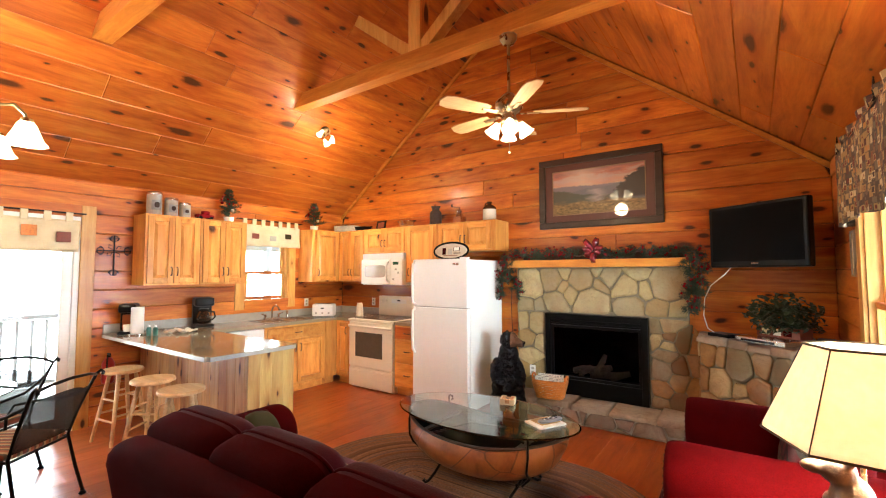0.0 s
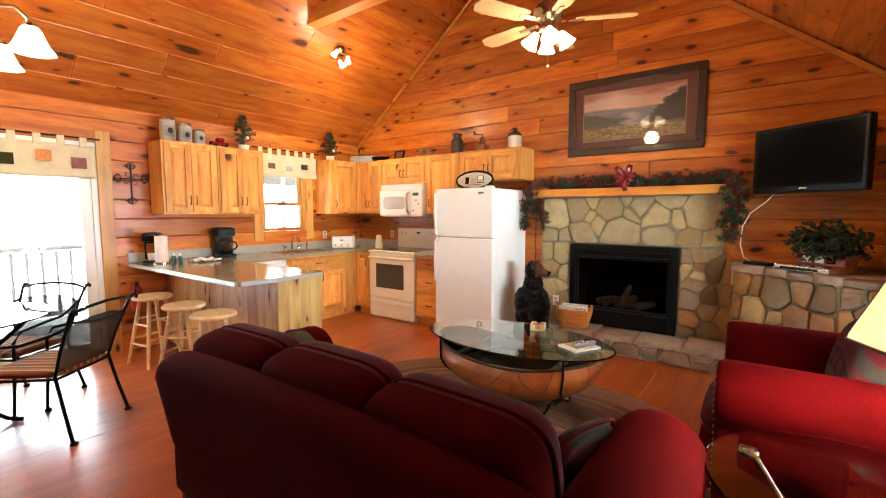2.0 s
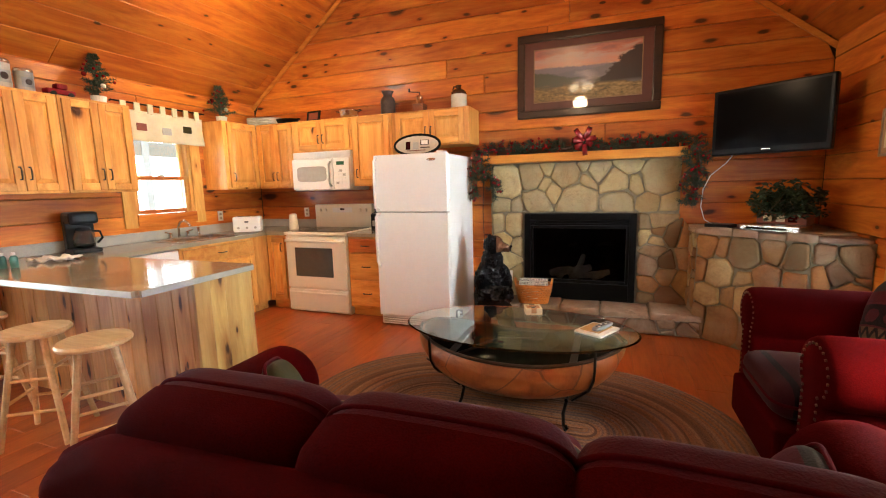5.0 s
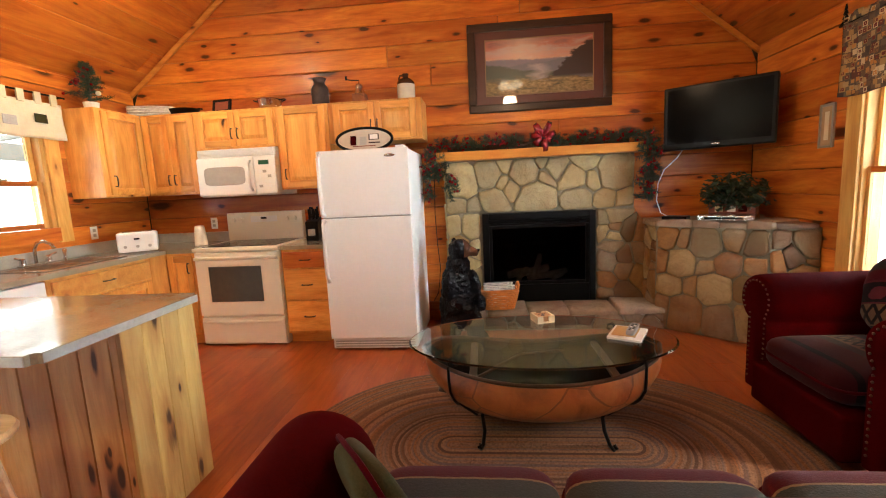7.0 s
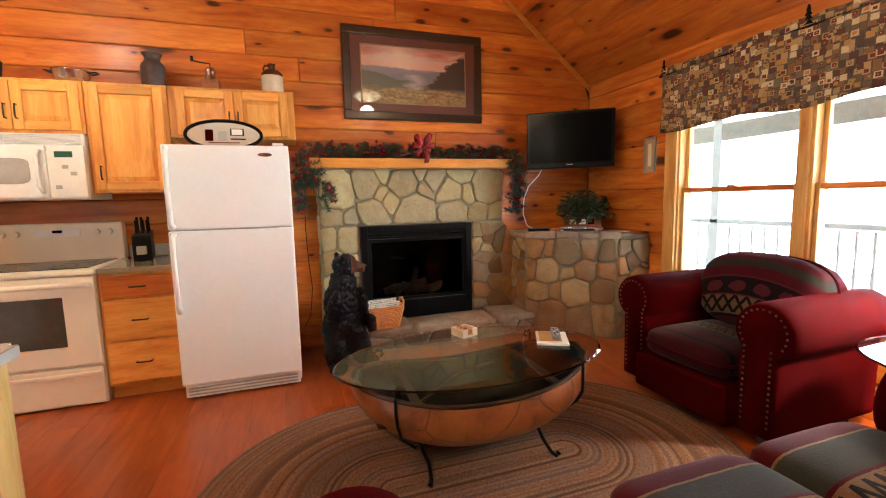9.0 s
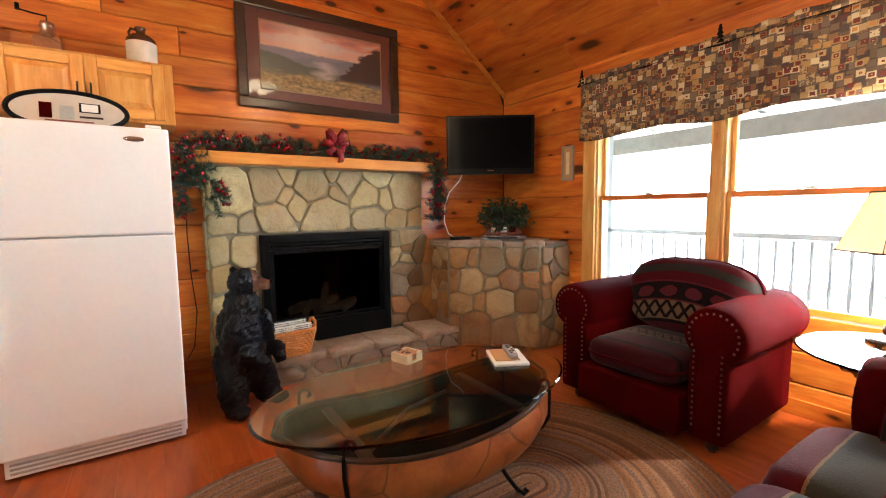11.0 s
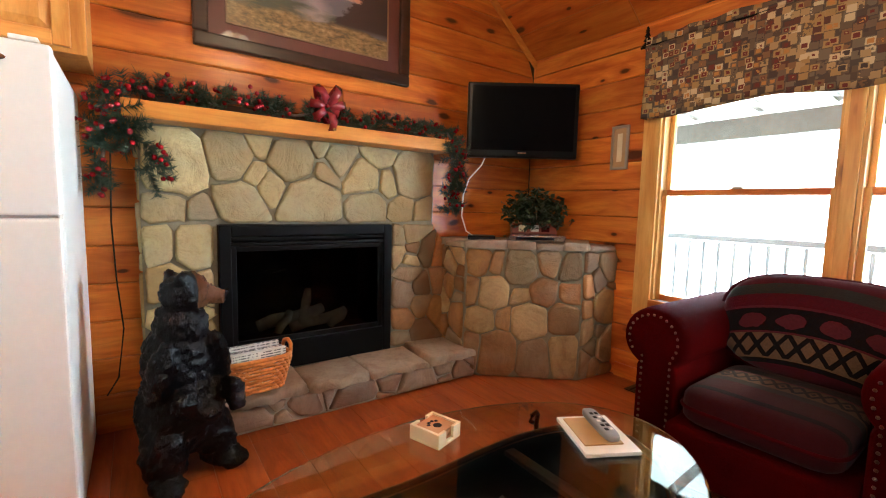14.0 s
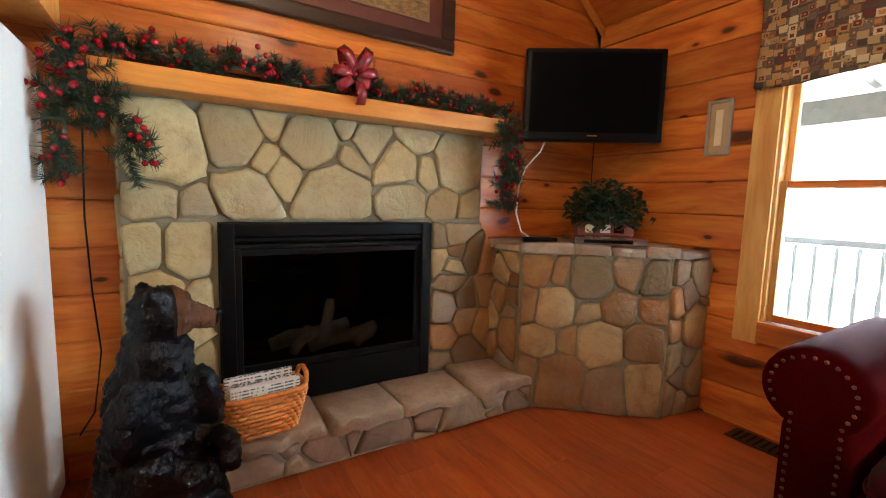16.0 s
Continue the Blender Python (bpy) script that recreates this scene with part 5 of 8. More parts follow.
statue("bear_statue", [(c, tuple(v * 1.06 for v in r), a) for c, r, a in bear], pose(-2.19, 4.24, 0.0, 0, 0, 12), fur_mat("bear_fur", (0.0022, 0.0022, 0.003), (0.09, 0.035, 0.016), 0.755, 0.05), 0.010, "glossy black standing bear statue with brown muzzle", "statue")

bk = thing("wicker_basket", pose(-1.83, 4.53, 0.206, 0, 0, 6), "orange wicker basket holding newspapers on the hearth", "basket")
bm = B()
nst = 44
for lv in range(9):
    z = 0.012 + lv * 0.019
    k = 1 + 0.28 * lv / 8
    pts = []
    for i in range(nst * 2):
        a = math.tau * i / (nst * 2)
        cx, sy = math.cos(a), math.sin(a)
        rx, ry = 0.135 * k * math.copysign(abs(cx) ** 0.45, cx), 0.085 * k * math.copysign(abs(sy) ** 0.45, sy)
        w = 0.005 * (1 if (i // 2 + lv) % 2 else -1)
        pts.append((rx + w * cx, ry + w * sy, z))
    bm = B()
    tube(bm, pts, 0.0095, 6, True)
    part("woven_band", bm, M_WICKER, bk, smooth=True)
bm = B()
for i in range(nst):
    a = math.tau * i / nst
    cx, sy = math.cos(a), math.sin(a)
    q = [(0.135 * kk * math.copysign(abs(cx) ** 0.45, cx), 0.085 * kk * math.copysign(abs(sy) ** 0.45, sy), zz) for kk, zz in ((1, 0.003), (1.28, 0.17))]
    rod(bm, q[0], q[1], 0.004, n=5)
box(bm, -0.12, 0.12, -0.075, 0.075, 0.0, 0.012)
part("stake", bm, M_WICKER, bk)
bm = B()
tube(bm, [(0.172 * math.copysign(abs(math.cos(a)) ** 0.45, math.cos(a)), 0.11 * math.copysign(abs(math.sin(a)) ** 0.45, math.sin(a)), 0.182) for a in [math.tau * (i + 0.5) / 48 for i in range(48)]], 0.012, 7, True)
part("rim", bm, M_WICKER, bk, smooth=True)
for sx in (-1, 1):
    bm = B()
    tube(bm, [(sx * 0.172, -0.06, 0.185), (sx * 0.18, -0.045, 0.225), (sx * 0.182, 0, 0.24), (sx * 0.18, 0.045, 0.225), (sx * 0.172, 0.06, 0.185)], 0.011, 7)
    part("handle", bm, M_WICKER, bk, smooth=True)


def newsprint():
    k = NT("newsprint")
    x, y, z = k.sep(k.pos(True))
    ln = k.math('GREATER_THAN', k.math('FRACT', k.math('MULTIPLY', z, 70.0)), 0.55)
    wd = k.math('GREATER_THAN', k.noise(k.map(k.pos(True), (1, 1, 0.2)), 120, 1), 0.46)
    c = k.mix(k.math('MULTIPLY', ln, wd), (0.70, 0.68, 0.62), (0.12, 0.12, 0.12))
    k.set(c, 0.9)
    return k.m


M_NEWS = newsprint()
for i, (dy, dz, r) in enumerate(((-0.05, 0.235, 6), (-0.015, 0.225, 3), (0.025, 0.24, -2))):
    bm = B()
    box(bm, -0.14, 0.14, dy - 0.012, dy + 0.012, 0.02, dz, 0.008)
    o = part("newspaper", bm, M_NEWS)
    o.matrix_world = bk.matrix_world @ pose(0, 0, 0, r, 0, 0)
    tagged(o, "folded newspaper standing in the wicker basket", "newspaper", "newspapers")

# cord on the wall
bm = B()
tube(bm, [(-2.42, 4.83, 1.45), (-2.43, 4.83, 1.1), (-2.42, 4.83, 0.8), (-2.40, 4.82, 0.55), (-2.43, 4.8, 0.3), (-2.48, 4.78, 0.22)], 0.004, 5)
part("power_cord", bm, M_BLACKP, gd, "thin black power cord")
bm = B()
box(bm, 0.36, 0.5, 3.4, 3.7, 0.0, 0.006, 0.002)
vent = tagged(part("floor_vent", bm, M_BRONZE), "dark metal floor register by the wall", "vent")
for k in range(8):
    bm = B()
    box(bm, 0.375, 0.485, 3.425 + k * 0.033, 3.437 + k * 0.033, 0.006, 0.008)
    part("slat", bm, M_BLACKM, vent)

# ---------------- rug ----------------
bm = B()
half, R = 0.45, 0.9
rings = int(R / 0.0192)
prev = None


def stadium(r, n=72):
    out = []
    for i in range(n):
        a = math.tau * i / n
        out.append((math.copysign(half, math.cos(a)) + r * math.cos(a), r * math.sin(a)))
    return out


for k in range(rings + 1):
    for r, z in ((k * 0.0192 + 0.002, 0.006), (k * 0.0192 + 0.0096, 0.0115)):
        cur = [bm.verts.new((x, y, z)) for x, y in stadium(r)]
        if prev:
            for i in range(72):
                bm.faces.new((prev[i], prev[(i + 1) % 72], cur[(i + 1) % 72], cur[i]))
        else:
            bm.faces.new(cur)
        prev = cur
cur = [bm.verts.new((v.co.x, v.co.y, 0)) for v in prev]
for i in range(72):
    bm.faces.new((prev[i], prev[(i + 1) % 72], cur[(i + 1) % 72], cur[i]))
rug = part("oval_rug", bm, M_RUG, smooth=True)
rug.matrix_world = pose(-1.70, 2.62, 0.001)
tagged(rug, "oval braided rug in tan, brown and grey rings", "rug")

# ---------------- canoe coffee table ----------------
ct = thing("coffee_table", pose(-1.67, 2.83, 0.012), "oval glass coffee table on a leather-brown canoe-shaped base", "coffee table")
TH = 0.505


def hull_mat():
    k = NT("canoe_bark")
    p = k.pos(True)
    x, y, z = k.sep(p)
    n1 = k.noise(p, 6, 5, 0.6, 0.5)
    c = k.ramp(n1, [(0.3, (0.11, 0.026, 0.006)), (0.5, (0.27, 0.072, 0.015)), (0.75, (0.37, 0.12, 0.028))])
    patch = k.voro(k.map(p, (3.2, 2.0, 4.6)), 1.0)
    tone = k.sep(patch.outputs["Color"])[0]
    c = k.mix(k.math('MULTIPLY', tone, 0.4), c, (0.36, 0.13, 0.032))
    v = k.n("TexVoronoi", feature='DISTANCE_TO_EDGE')
    k.l(k.map(p, (3.2, 2.0, 4.6)), v.inputs["Vector"])
    v.inputs["Scale"].default_value = 1.0
    seam = k.math('LESS_THAN', v.outputs["Distance"], 0.014)
    c = k.mix(k.math('MULTIPLY', seam, 0.55), c, (0.05, 0.018, 0.01))
    k.set(c, 0.4, Coat_Weight=0.15)
    k.bump(k.math('ADD', n1, k.math('MULTIPLY', seam, -0.4)), 0.5, 0.012)
    return k.m


M_HULL = hull_mat()
bm = B()
bi = B()
NS, NR = 40, 14
HL, HW = 0.64, 0.345


def hull_pt(s, f, k):
    """A point of the canoe: s along -1..1, f round the section 0..1, the sides turning in at the gunwale."""
    e = max(0.0, 1 - abs(s) ** 3.0) ** 0.55
    a = (f - 0.5) * (math.pi + 0.95)
    sheer = 0.12 * s * s
    return Vector((HL * s * (1 - 0.10 * max(0.0, math.cos(a))) * k, HW * e * math.sin(a) * k, 0.275 + sheer - 0.19 * math.cos(a) * k * (0.6 + 0.4 * e)))


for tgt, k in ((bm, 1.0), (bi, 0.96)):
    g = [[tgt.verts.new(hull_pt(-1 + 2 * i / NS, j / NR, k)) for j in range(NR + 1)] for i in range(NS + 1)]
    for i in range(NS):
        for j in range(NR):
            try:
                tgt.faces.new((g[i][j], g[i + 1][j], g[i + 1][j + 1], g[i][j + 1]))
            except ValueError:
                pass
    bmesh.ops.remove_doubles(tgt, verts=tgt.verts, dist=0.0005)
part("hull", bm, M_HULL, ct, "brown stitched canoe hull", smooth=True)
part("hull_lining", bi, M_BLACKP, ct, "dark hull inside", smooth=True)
for s in (-1, 1):
    bm = B()
    tube(bm, [hull_pt(-1 + 2 * i / 30, 0.5 + s * 0.5, 1.0) + Vector((0, 0, 0.004)) for i in range(31)], 0.011, 8)
    part("gunwale", bm, M_DARKWOOD, ct, smooth=True)
for xx in (-0.36, 0.36):
    bm = B()
    y = abs(hull_pt(xx / HL, 1.0, 1).y)
    box(bm, xx - 0.02, xx + 0.02, -y, y, 0.355, 0.372, 0.003)
    part("thwart", bm, M_DARKWOOD, ct)
for xx in (-0.32, 0.32):
    for s in (-1, 1):
        bm = B()
        sx = math.copysign(1, xx)
        tube(bm, [(xx, s * 0.02, 0.115), (xx, s * 0.09, 0.085), (xx - 0.01 * sx, s * 0.17, 0.05), (xx, s * 0.235, 0.012), (xx + 0.012 * sx, s * 0.262, 0.008), (xx + 0.02 * sx, s * 0.272, 0.024), (xx + 0.012 * sx, s * 0.262, 0.034)], 0.0105, 7)
        part("leg", bm, M_IRON, ct, smooth=True)
        bm = B()
        X = xx * 1.5
        loop = []
        for f in (0.62, 0.7, 0.78, 0.86, 0.93):
            q = hull_pt(X / HL, f, 1.0)
            loop.append((q.x, s * (abs(q.y) + 0.012), q.z - 0.004))
        yt = loop[-1][1]
        tube(bm, [(xx * 1.1, s * 0.08, 0.095)] + loop + [(X, yt, 0.44), (X, yt - s * 0.005, 0.47), (X - 0.015 * sx, yt - s * 0.01, 0.486), (X - 0.04 * sx, yt - s * 0.012, 0.48), (X - 0.045 * sx, yt - s * 0.012, 0.46), (X - 0.03 * sx, yt - s * 0.012, 0.452)], 0.008, 7)
        part("scroll_bar", bm, M_IRON, ct, smooth=True)
    bm = B()
    tube(bm, [(xx, -0.1, 0.1), (xx, 0, 0.085), (xx, 0.1, 0.1)], 0.0105, 7)
    part("cross_bar", bm, M_IRON, ct)
bm = B()
prof = [(0.0, TH - 0.012), (0.985, TH - 0.012), (1.0, TH - 0.006), (0.985, TH), (0.0, TH)]
lathe(bm, prof, 72, None, 0.72, 0.42)
part("glass_top", bm, M_TABLEGLASS, ct, "thick oval greenish glass top")
bm = B()
tube(bm, [(-0.4, -0.12, 0.30), (-0.1, 0.0, 0.40), (0.15, 0.08, 0.39)], 0.008, 6)
part("paddle_shaft", bm, M_DARKWOOD, ct)
bm = B()
puff(bm, (-0.46, -0.15, 0.28), (0.09, 0.035, 0.012), 0.7)
part("paddle_blade", bm, M_DARKWOOD, ct)

cbx = thing("coaster_box", pose(-1.61, 3.12, 0.517, 0, 0, 18), "small wooden coaster box with a paw print", "coaster box")
bm = B()
box(bm, -0.055, 0.055, -0.055, 0.055, 0, 0.008, 0.002)
for a, b, c, d in ((-0.055, -0.045, -0.055, 0.055), (0.045, 0.055, -0.055, 0.055), (-0.045, -0.018, -0.055, -0.045), (0.018, 0.045, -0.055, -0.045), (-0.045, -0.018, 0.045, 0.055), (0.018, 0.045, 0.045, 0.055)):
    box(bm, a, b, c, d, 0.008, 0.045, 0.0015)
part("tray", bm, paint("pale_wood", (0.68, 0.52, 0.30), 0.6), cbx)
for i in range(3):
    bm = B()
    box(bm, -0.044, 0.044, -0.044, 0.044, 0.009 + i * 0.011, 0.018 + i * 0.011, 0.002)
    part("coaster", bm, paint("cork_tan", (0.48, 0.24, 0.10), 0.8) if i == 0 else bpy.data.materials["cork_tan"], cbx)
bm = B()
for px, py, r in ((0, -0.008, 0.014), (-0.018, 0.012, 0.006), (-0.007, 0.02, 0.006), (0.007, 0.02, 0.006), (0.018, 0.012, 0.006)):
    lathe(bm, [(r, 0.0402), (r * 0.9, 0.041), (0, 0.041)], 12, Matrix.Translation((px, py, 0)))
part("paw_print", bm, M_BLACKP, cbx)
bm = B()
box(bm, -0.11, 0.11, -0.085, 0.085, 0, 0.013, 0.003)
bo = part("booklet", bm, M_PAPER)
bo.matrix_world = pose(-1.19, 2.85, 0.517, 0, 0, 62)
tagged(bo, "thick cream booklet on the glass table", "booklet")
bm = B()
box(bm, -0.07, 0.09, -0.05, 0.07, 0.013, 0.017)
part("cover", bm, paint("ochre_cover", (0.5, 0.32, 0.12), 0.6), bo)
rc = thing("remote_control", pose(-1.16, 2.86, 0.534, 0, 0, 62), "grey television remote lying on booklets", "remote control")
bm = B()
puff(bm, (0, 0, 0.012), (0.095, 0.024, 0.012), 0.45)
part("shell", bm, paint("grey_plastic", (0.25, 0.25, 0.26), 0.35), rc, smooth=True)
for i in range(5):
    for j in range(2):
        bm = B()
        box(bm, -0.06 + i * 0.025, -0.048 + i * 0.025, -0.014 + j * 0.016, -0.004 + j * 0.016, 0.023, 0.026, 0.001)
        part("button", bm, M_BLACKP if (i + j) % 3 else M_PLASTIC, rc)

# ---------------- upholstered sofa and armchair ----------------

bn = B()
bmesh.ops.create_uvsphere(bn, u_segments=8, v_segments=5, radius=0.0068)
NAIL = bpy.data.meshes.new("nail_head")
bn.to_mesh(NAIL)
bn.free()
NAIL.materials.append(M_NAIL)


def upholstered(name, m, W, D, seats, label, category, back_h=0.78, arm_z=0.50, arm_r=0.142, big=0.0, fwd=0.1):
    """A rolled-arm seat that faces -y, W wide and D deep, its back to +y."""
    s = thing(name, m, label, category)
    aw = 0.25
    bm = B()
    box(bm, -W / 2 + 0.06, W / 2 - 0.06, -D / 2 + 0.06, D / 2 - 0.1, 0.07, 0.30, 0.03, seg=3)
    part("base", bm, M_RED, s, smooth=True)
    bm = B()
    box(bm, -W / 2 + aw - 0.03, W / 2 - aw + 0.03, -D / 2 - fwd + 0.05, -D / 2 + 0.1, 0.075, 0.296, 0.025, seg=3)
    part("front_apron", bm, M_RED, s, smooth=True)
    # back: raked panel with a rolled top
    bm = B()
    y0 = D / 2 - 0.08
    prof = [(y0 - 0.22, 0.2), (y0 - 0.02, 0.08), (y0 + 0.06, back_h - 0.12), (y0 + 0.09, back_h - 0.05), (y0 + 0.07, back_h), (y0 + 0.0, back_h + 0.02), (y0 - 0.07, back_h), (y0 - 0.12, back_h - 0.1)]
    n = 24
    g = []
    for i in range(n + 1):
        u = -1 + 2 * i / n
        x = u * (W / 2 - 0.1)
        drop = 0.11 * max(0.0, (abs(u) - 0.8) / 0.2) ** 2 + 0.03 * u * u
        k = 1 - 0.25 * max(0, (abs(u) - 0.9) / 0.1) ** 2
        g.append([bm.verts.new((x, (y - y0) * k + y0, z - drop * max(0, (z - 0.2) / (back_h - 0.2)))) for y, z in prof])
    for a, b in zip(g, g[1:]):
        for j in range(len(prof)):
            q = (j + 1) % len(prof)
            bm.faces.new((a[j], b[j], b[q], a[q]))
    bm.faces.new(g[0])
    bm.faces.new(g[-1][::-1])
    bmesh.ops.recalc_face_normals(bm, faces=bm.faces)
    ob = part("backrest", bm, M_RED, s, smooth=True)
    md = ob.modifiers.new("soft", 'SUBSURF')
    md.levels = md.render_levels = 1
    # arms: rolled
    for sx in (-1, 1):
        bm = B()
        cx = sx * (W / 2 - aw / 2)
        rings = []
        yy = [-D / 2, -D / 2 + 0.02, -D / 2 + 0.06] + [-D / 2 + 0.06 + (D - 0.2 + big) * t / 6 for t in range(1, 7)]
        for i, y in enumerate(yy):
            k = (0.9, 0.97, 1.0)[min(i, 2)]
            roll = [math.radians(-48 + 276 * j / 22) for j in range(23)]
            ring = [bm.verts.new((cx + sx * 0.02 + arm_r * math.cos(a) * k, y, arm_z + arm_r * 0.98 * math.sin(a) * k)) for a in roll]
            top = arm_z - arm_r * 0.80
            foot = [(-0.088, top), (-0.096, top - 0.012), (-0.097, top - 0.03), (-0.095, 0.10), (-0.09, 0.08), (0.09, 0.08), (0.095, 0.10), (0.099, top - 0.03), (0.098, top - 0.012), (0.09, top)]
            ring += [bm.verts.new((cx + px * k, y, pz)) for px, pz in foot]
            rings.append(ring)
        n = len(rings[0])
        for a, b in zip(rings, rings[1:]):
            for j in range(n):
                bm.faces.new((a[j], a[(j + 1) % n], b[(j + 1) % n], b[j]))
        bm.faces.new(rings[0][::-1])
        bm.faces.new(rings[-1])
        bmesh.ops.recalc_face_normals(bm, faces=bm.faces)
        arm = part("arm", bm, M_RED, s, smooth=True)
        # nail heads round the front of the arm
        spots = [(cx + sx * 0.02 + (arm_r - 0.037) * math.cos(math.pi * (-0.18 + 1.36 * q / 16)), arm_z + (arm_r - 0.037) * math.sin(math.pi * (-0.18 + 1.36 * q / 16))) for q in range(17)]
        spots += [(cx + e, 0.14 + 0.03 * q) for q in range(int((arm_z - 0.2) / 0.03)) for e in (-0.066, 0.066)]
        for px, pz in spots:
            o = new("nail_head", NAIL)
            o.parent = arm
            o.location = (px, -D / 2 - 0.001, pz)
    # seat and back cushions
    iw = (W - 2 * aw) / seats
    ce = 0.7 if big else 0.4
    for i in range(seats):
        cx = -W / 2 + aw + iw * (i + 0.5)
        bm = B()
        sd = (D - 0.36) / 2 + fwd / 2
        puff(bm, (0, 0, 0), (iw / 2 - 0.004, sd, 0.095), 0.28, 0.5)
        o = part("seat_cushion", bm, M_SWS_LIT if seats > 1 else M_SWC_SHADED, s, "red and tan woven seat cushion", smooth=True)
        o.location = (cx, -0.12 - fwd / 2, 0.425 if seats > 1 else 0.385)
        pp = [(math.copysign(abs(math.cos(a)) ** 0.28, math.cos(a)) * (iw / 2 - 0.003), math.copysign(abs(math.sin(a)) ** 0.28, math.sin(a)) * (sd + 0.001), 0.0) for a in [math.tau * k / 48 for k in range(48)]]
        bm = B()
        tube(bm, pp, 0.008, 6, True)
        part("piping", bm, M_REDPIPE, o, smooth=True)
        bm = B()
        puff(bm, (0, 0, 0), (iw / 2 - 0.004 + 0.02 * (seats > 1) + big * 1.05, 0.135, 0.245), 0.38, ce)
        bc = part("back_cushion", bm, M_SW, s, "southwest-patterned woven back cushion", smooth=True)
        bc.matrix_local = pose(cx + big * 0.45, D / 2 - 0.285, 0.655 + (0.012 if i % 2 else 0) + big * 0.3, -13, 0, (-2, 1, 2)[i % 3])
        bm = B()
        puff(bm, (0, 0, 0), (iw / 2 + 0.004 + 0.02 * (seats > 1) + big * 1.05, 0.142, 0.252), 0.38, ce)
        geom = [v for v in bm.verts if v.co.y < -0.03]
        bmesh.ops.delete(bm, geom=geom, context='VERTS')
        part("cushion_rear", bm, M_RED, bc, "plain red velvet rear", smooth=True)
        bm = B()
        tube(bm, [((iw / 2 + 0.02 + big * 1.05) * math.copysign(abs(math.cos(a)) ** (ce), math.cos(a)), -0.032, 0.243 * math.copysign(abs(math.sin(a)) ** (ce), math.sin(a))) for a in [math.tau * k / 48 for k in range(48)]], 0.008, 6, True)
        part("piping", bm, M_REDPIPE, bc, smooth=True)
    for sx in (-1, 1):
        for y in (-D / 2 + 0.08, D / 2 - 0.14):
            bm = B()
            lathe(bm, [(0.022, 0.0), (0.034, 0.02), (0.03, 0.05), (0.038, 0.08)], 12, Matrix.Translation((sx * (W / 2 - 0.12), y, 0)))
            part("foot", bm, M_DARKWOOD, s)
    return s


sofa = upholstered("sofa", pose(-1.47, 1.215, 0.0, 0, 0, 180), 2.17, 0.95, 3, "three-seat dark red velvet sofa with patterned cushions", "sofa", 0.825, 0.56, 0.165, 0.0, 0.14)
upholstered("armchair", pose(0.065, 2.71, 0.0, 0, 0, -89), 1.07, 0.86, 1, "red velvet rolled-arm armchair with patterned cushion", "armchair", 0.76, 0.62, 0.152, 0.1, 0.13)


def throw_pillow(m, mat, label):
    bm = B()
    puff(bm, (0, 0, 0), (0.18, 0.05, 0.18), 0.45, 0.75)
    o = part("throw_pillow", bm, mat, smooth=True)
    o.matrix_world = m
    tagged(o, label, "pillow", "throw pillows")
    bm = B()
    tube(bm, [(0.19 * math.copysign(abs(math.cos(a)) ** 0.45, math.cos(a)) * 0.98, 0, 0.19 * math.copysign(abs(math.sin(a)) ** 0.75, math.sin(a)) * 0.98) for a in [math.tau * k / 40 for k in range(40)]], 0.007, 6, True)
    part("piping", bm, M_REDPIPE, o, smooth=True)
    return o


throw_pillow(pose(-2.20, 1.40, 0.61) @ pose(0, 0, 0, 0, -26, 0) @ pose(0, 0, 0, 0, 0, -56), M_OLIVE, "square olive and tan throw pillow on the sofa")
throw_pillow(pose(-0.73, 1.42, 0.56) @ pose(0, 0, 0, 0, 30, 0) @ pose(0, 0, 0, 0, 0, 76), M_SW, "patterned wine-red throw pillow on the sofa")

# ---------------- end table and bear lamp ----------------
et = thing("end_table", pose(0.05, 1.66, 0.012), "round glass end table on curved metal legs", "end table")
bm = B()
lathe(bm, [(0.0, 0.588), (0.39, 0.588), (0.397, 0.594), (0.39, 0.6), (0.0, 0.6)], 56)
part("glass_top", bm, M_TABLEGLASS, et, "clear round glass top")
for k in range(3):
    a = radians(153 + 120 * k)
    c, s_ = math.cos(a), math.sin(a)
    bm = B()
    tube(bm, [(0.30 * c, 0.30 * s_, 0.575), (0.275 * c, 0.275 * s_, 0.55), (0.15 * c, 0.15 * s_, 0.40), (0.06 * c, 0.06 * s_, 0.25), (0.12 * c, 0.12 * s_, 0.1), (0.24 * c, 0.24 * s_, 0.012)], [0.014, 0.013, 0.011, 0.012, 0.011, 0.013], 8)
    leg = part("leg", bm, M_STEEL, et, "pewter curved leg", smooth=True)
    bm = B()
    lathe(bm, [(0, 0.55), (0.026, 0.556), (0.034, 0.57), (0.03, 0.584), (0.0, 0.587)], 14, Matrix.Translation((0.305 * c, 0.305 * s_, 0)))
    part("pad", bm, M_STEEL, leg, smooth=True)
bm = B()
lathe(bm, [(0.055, 0.24), (0.062, 0.25), (0.055, 0.26)], 20)
part("ring", bm, M_STEEL, et)

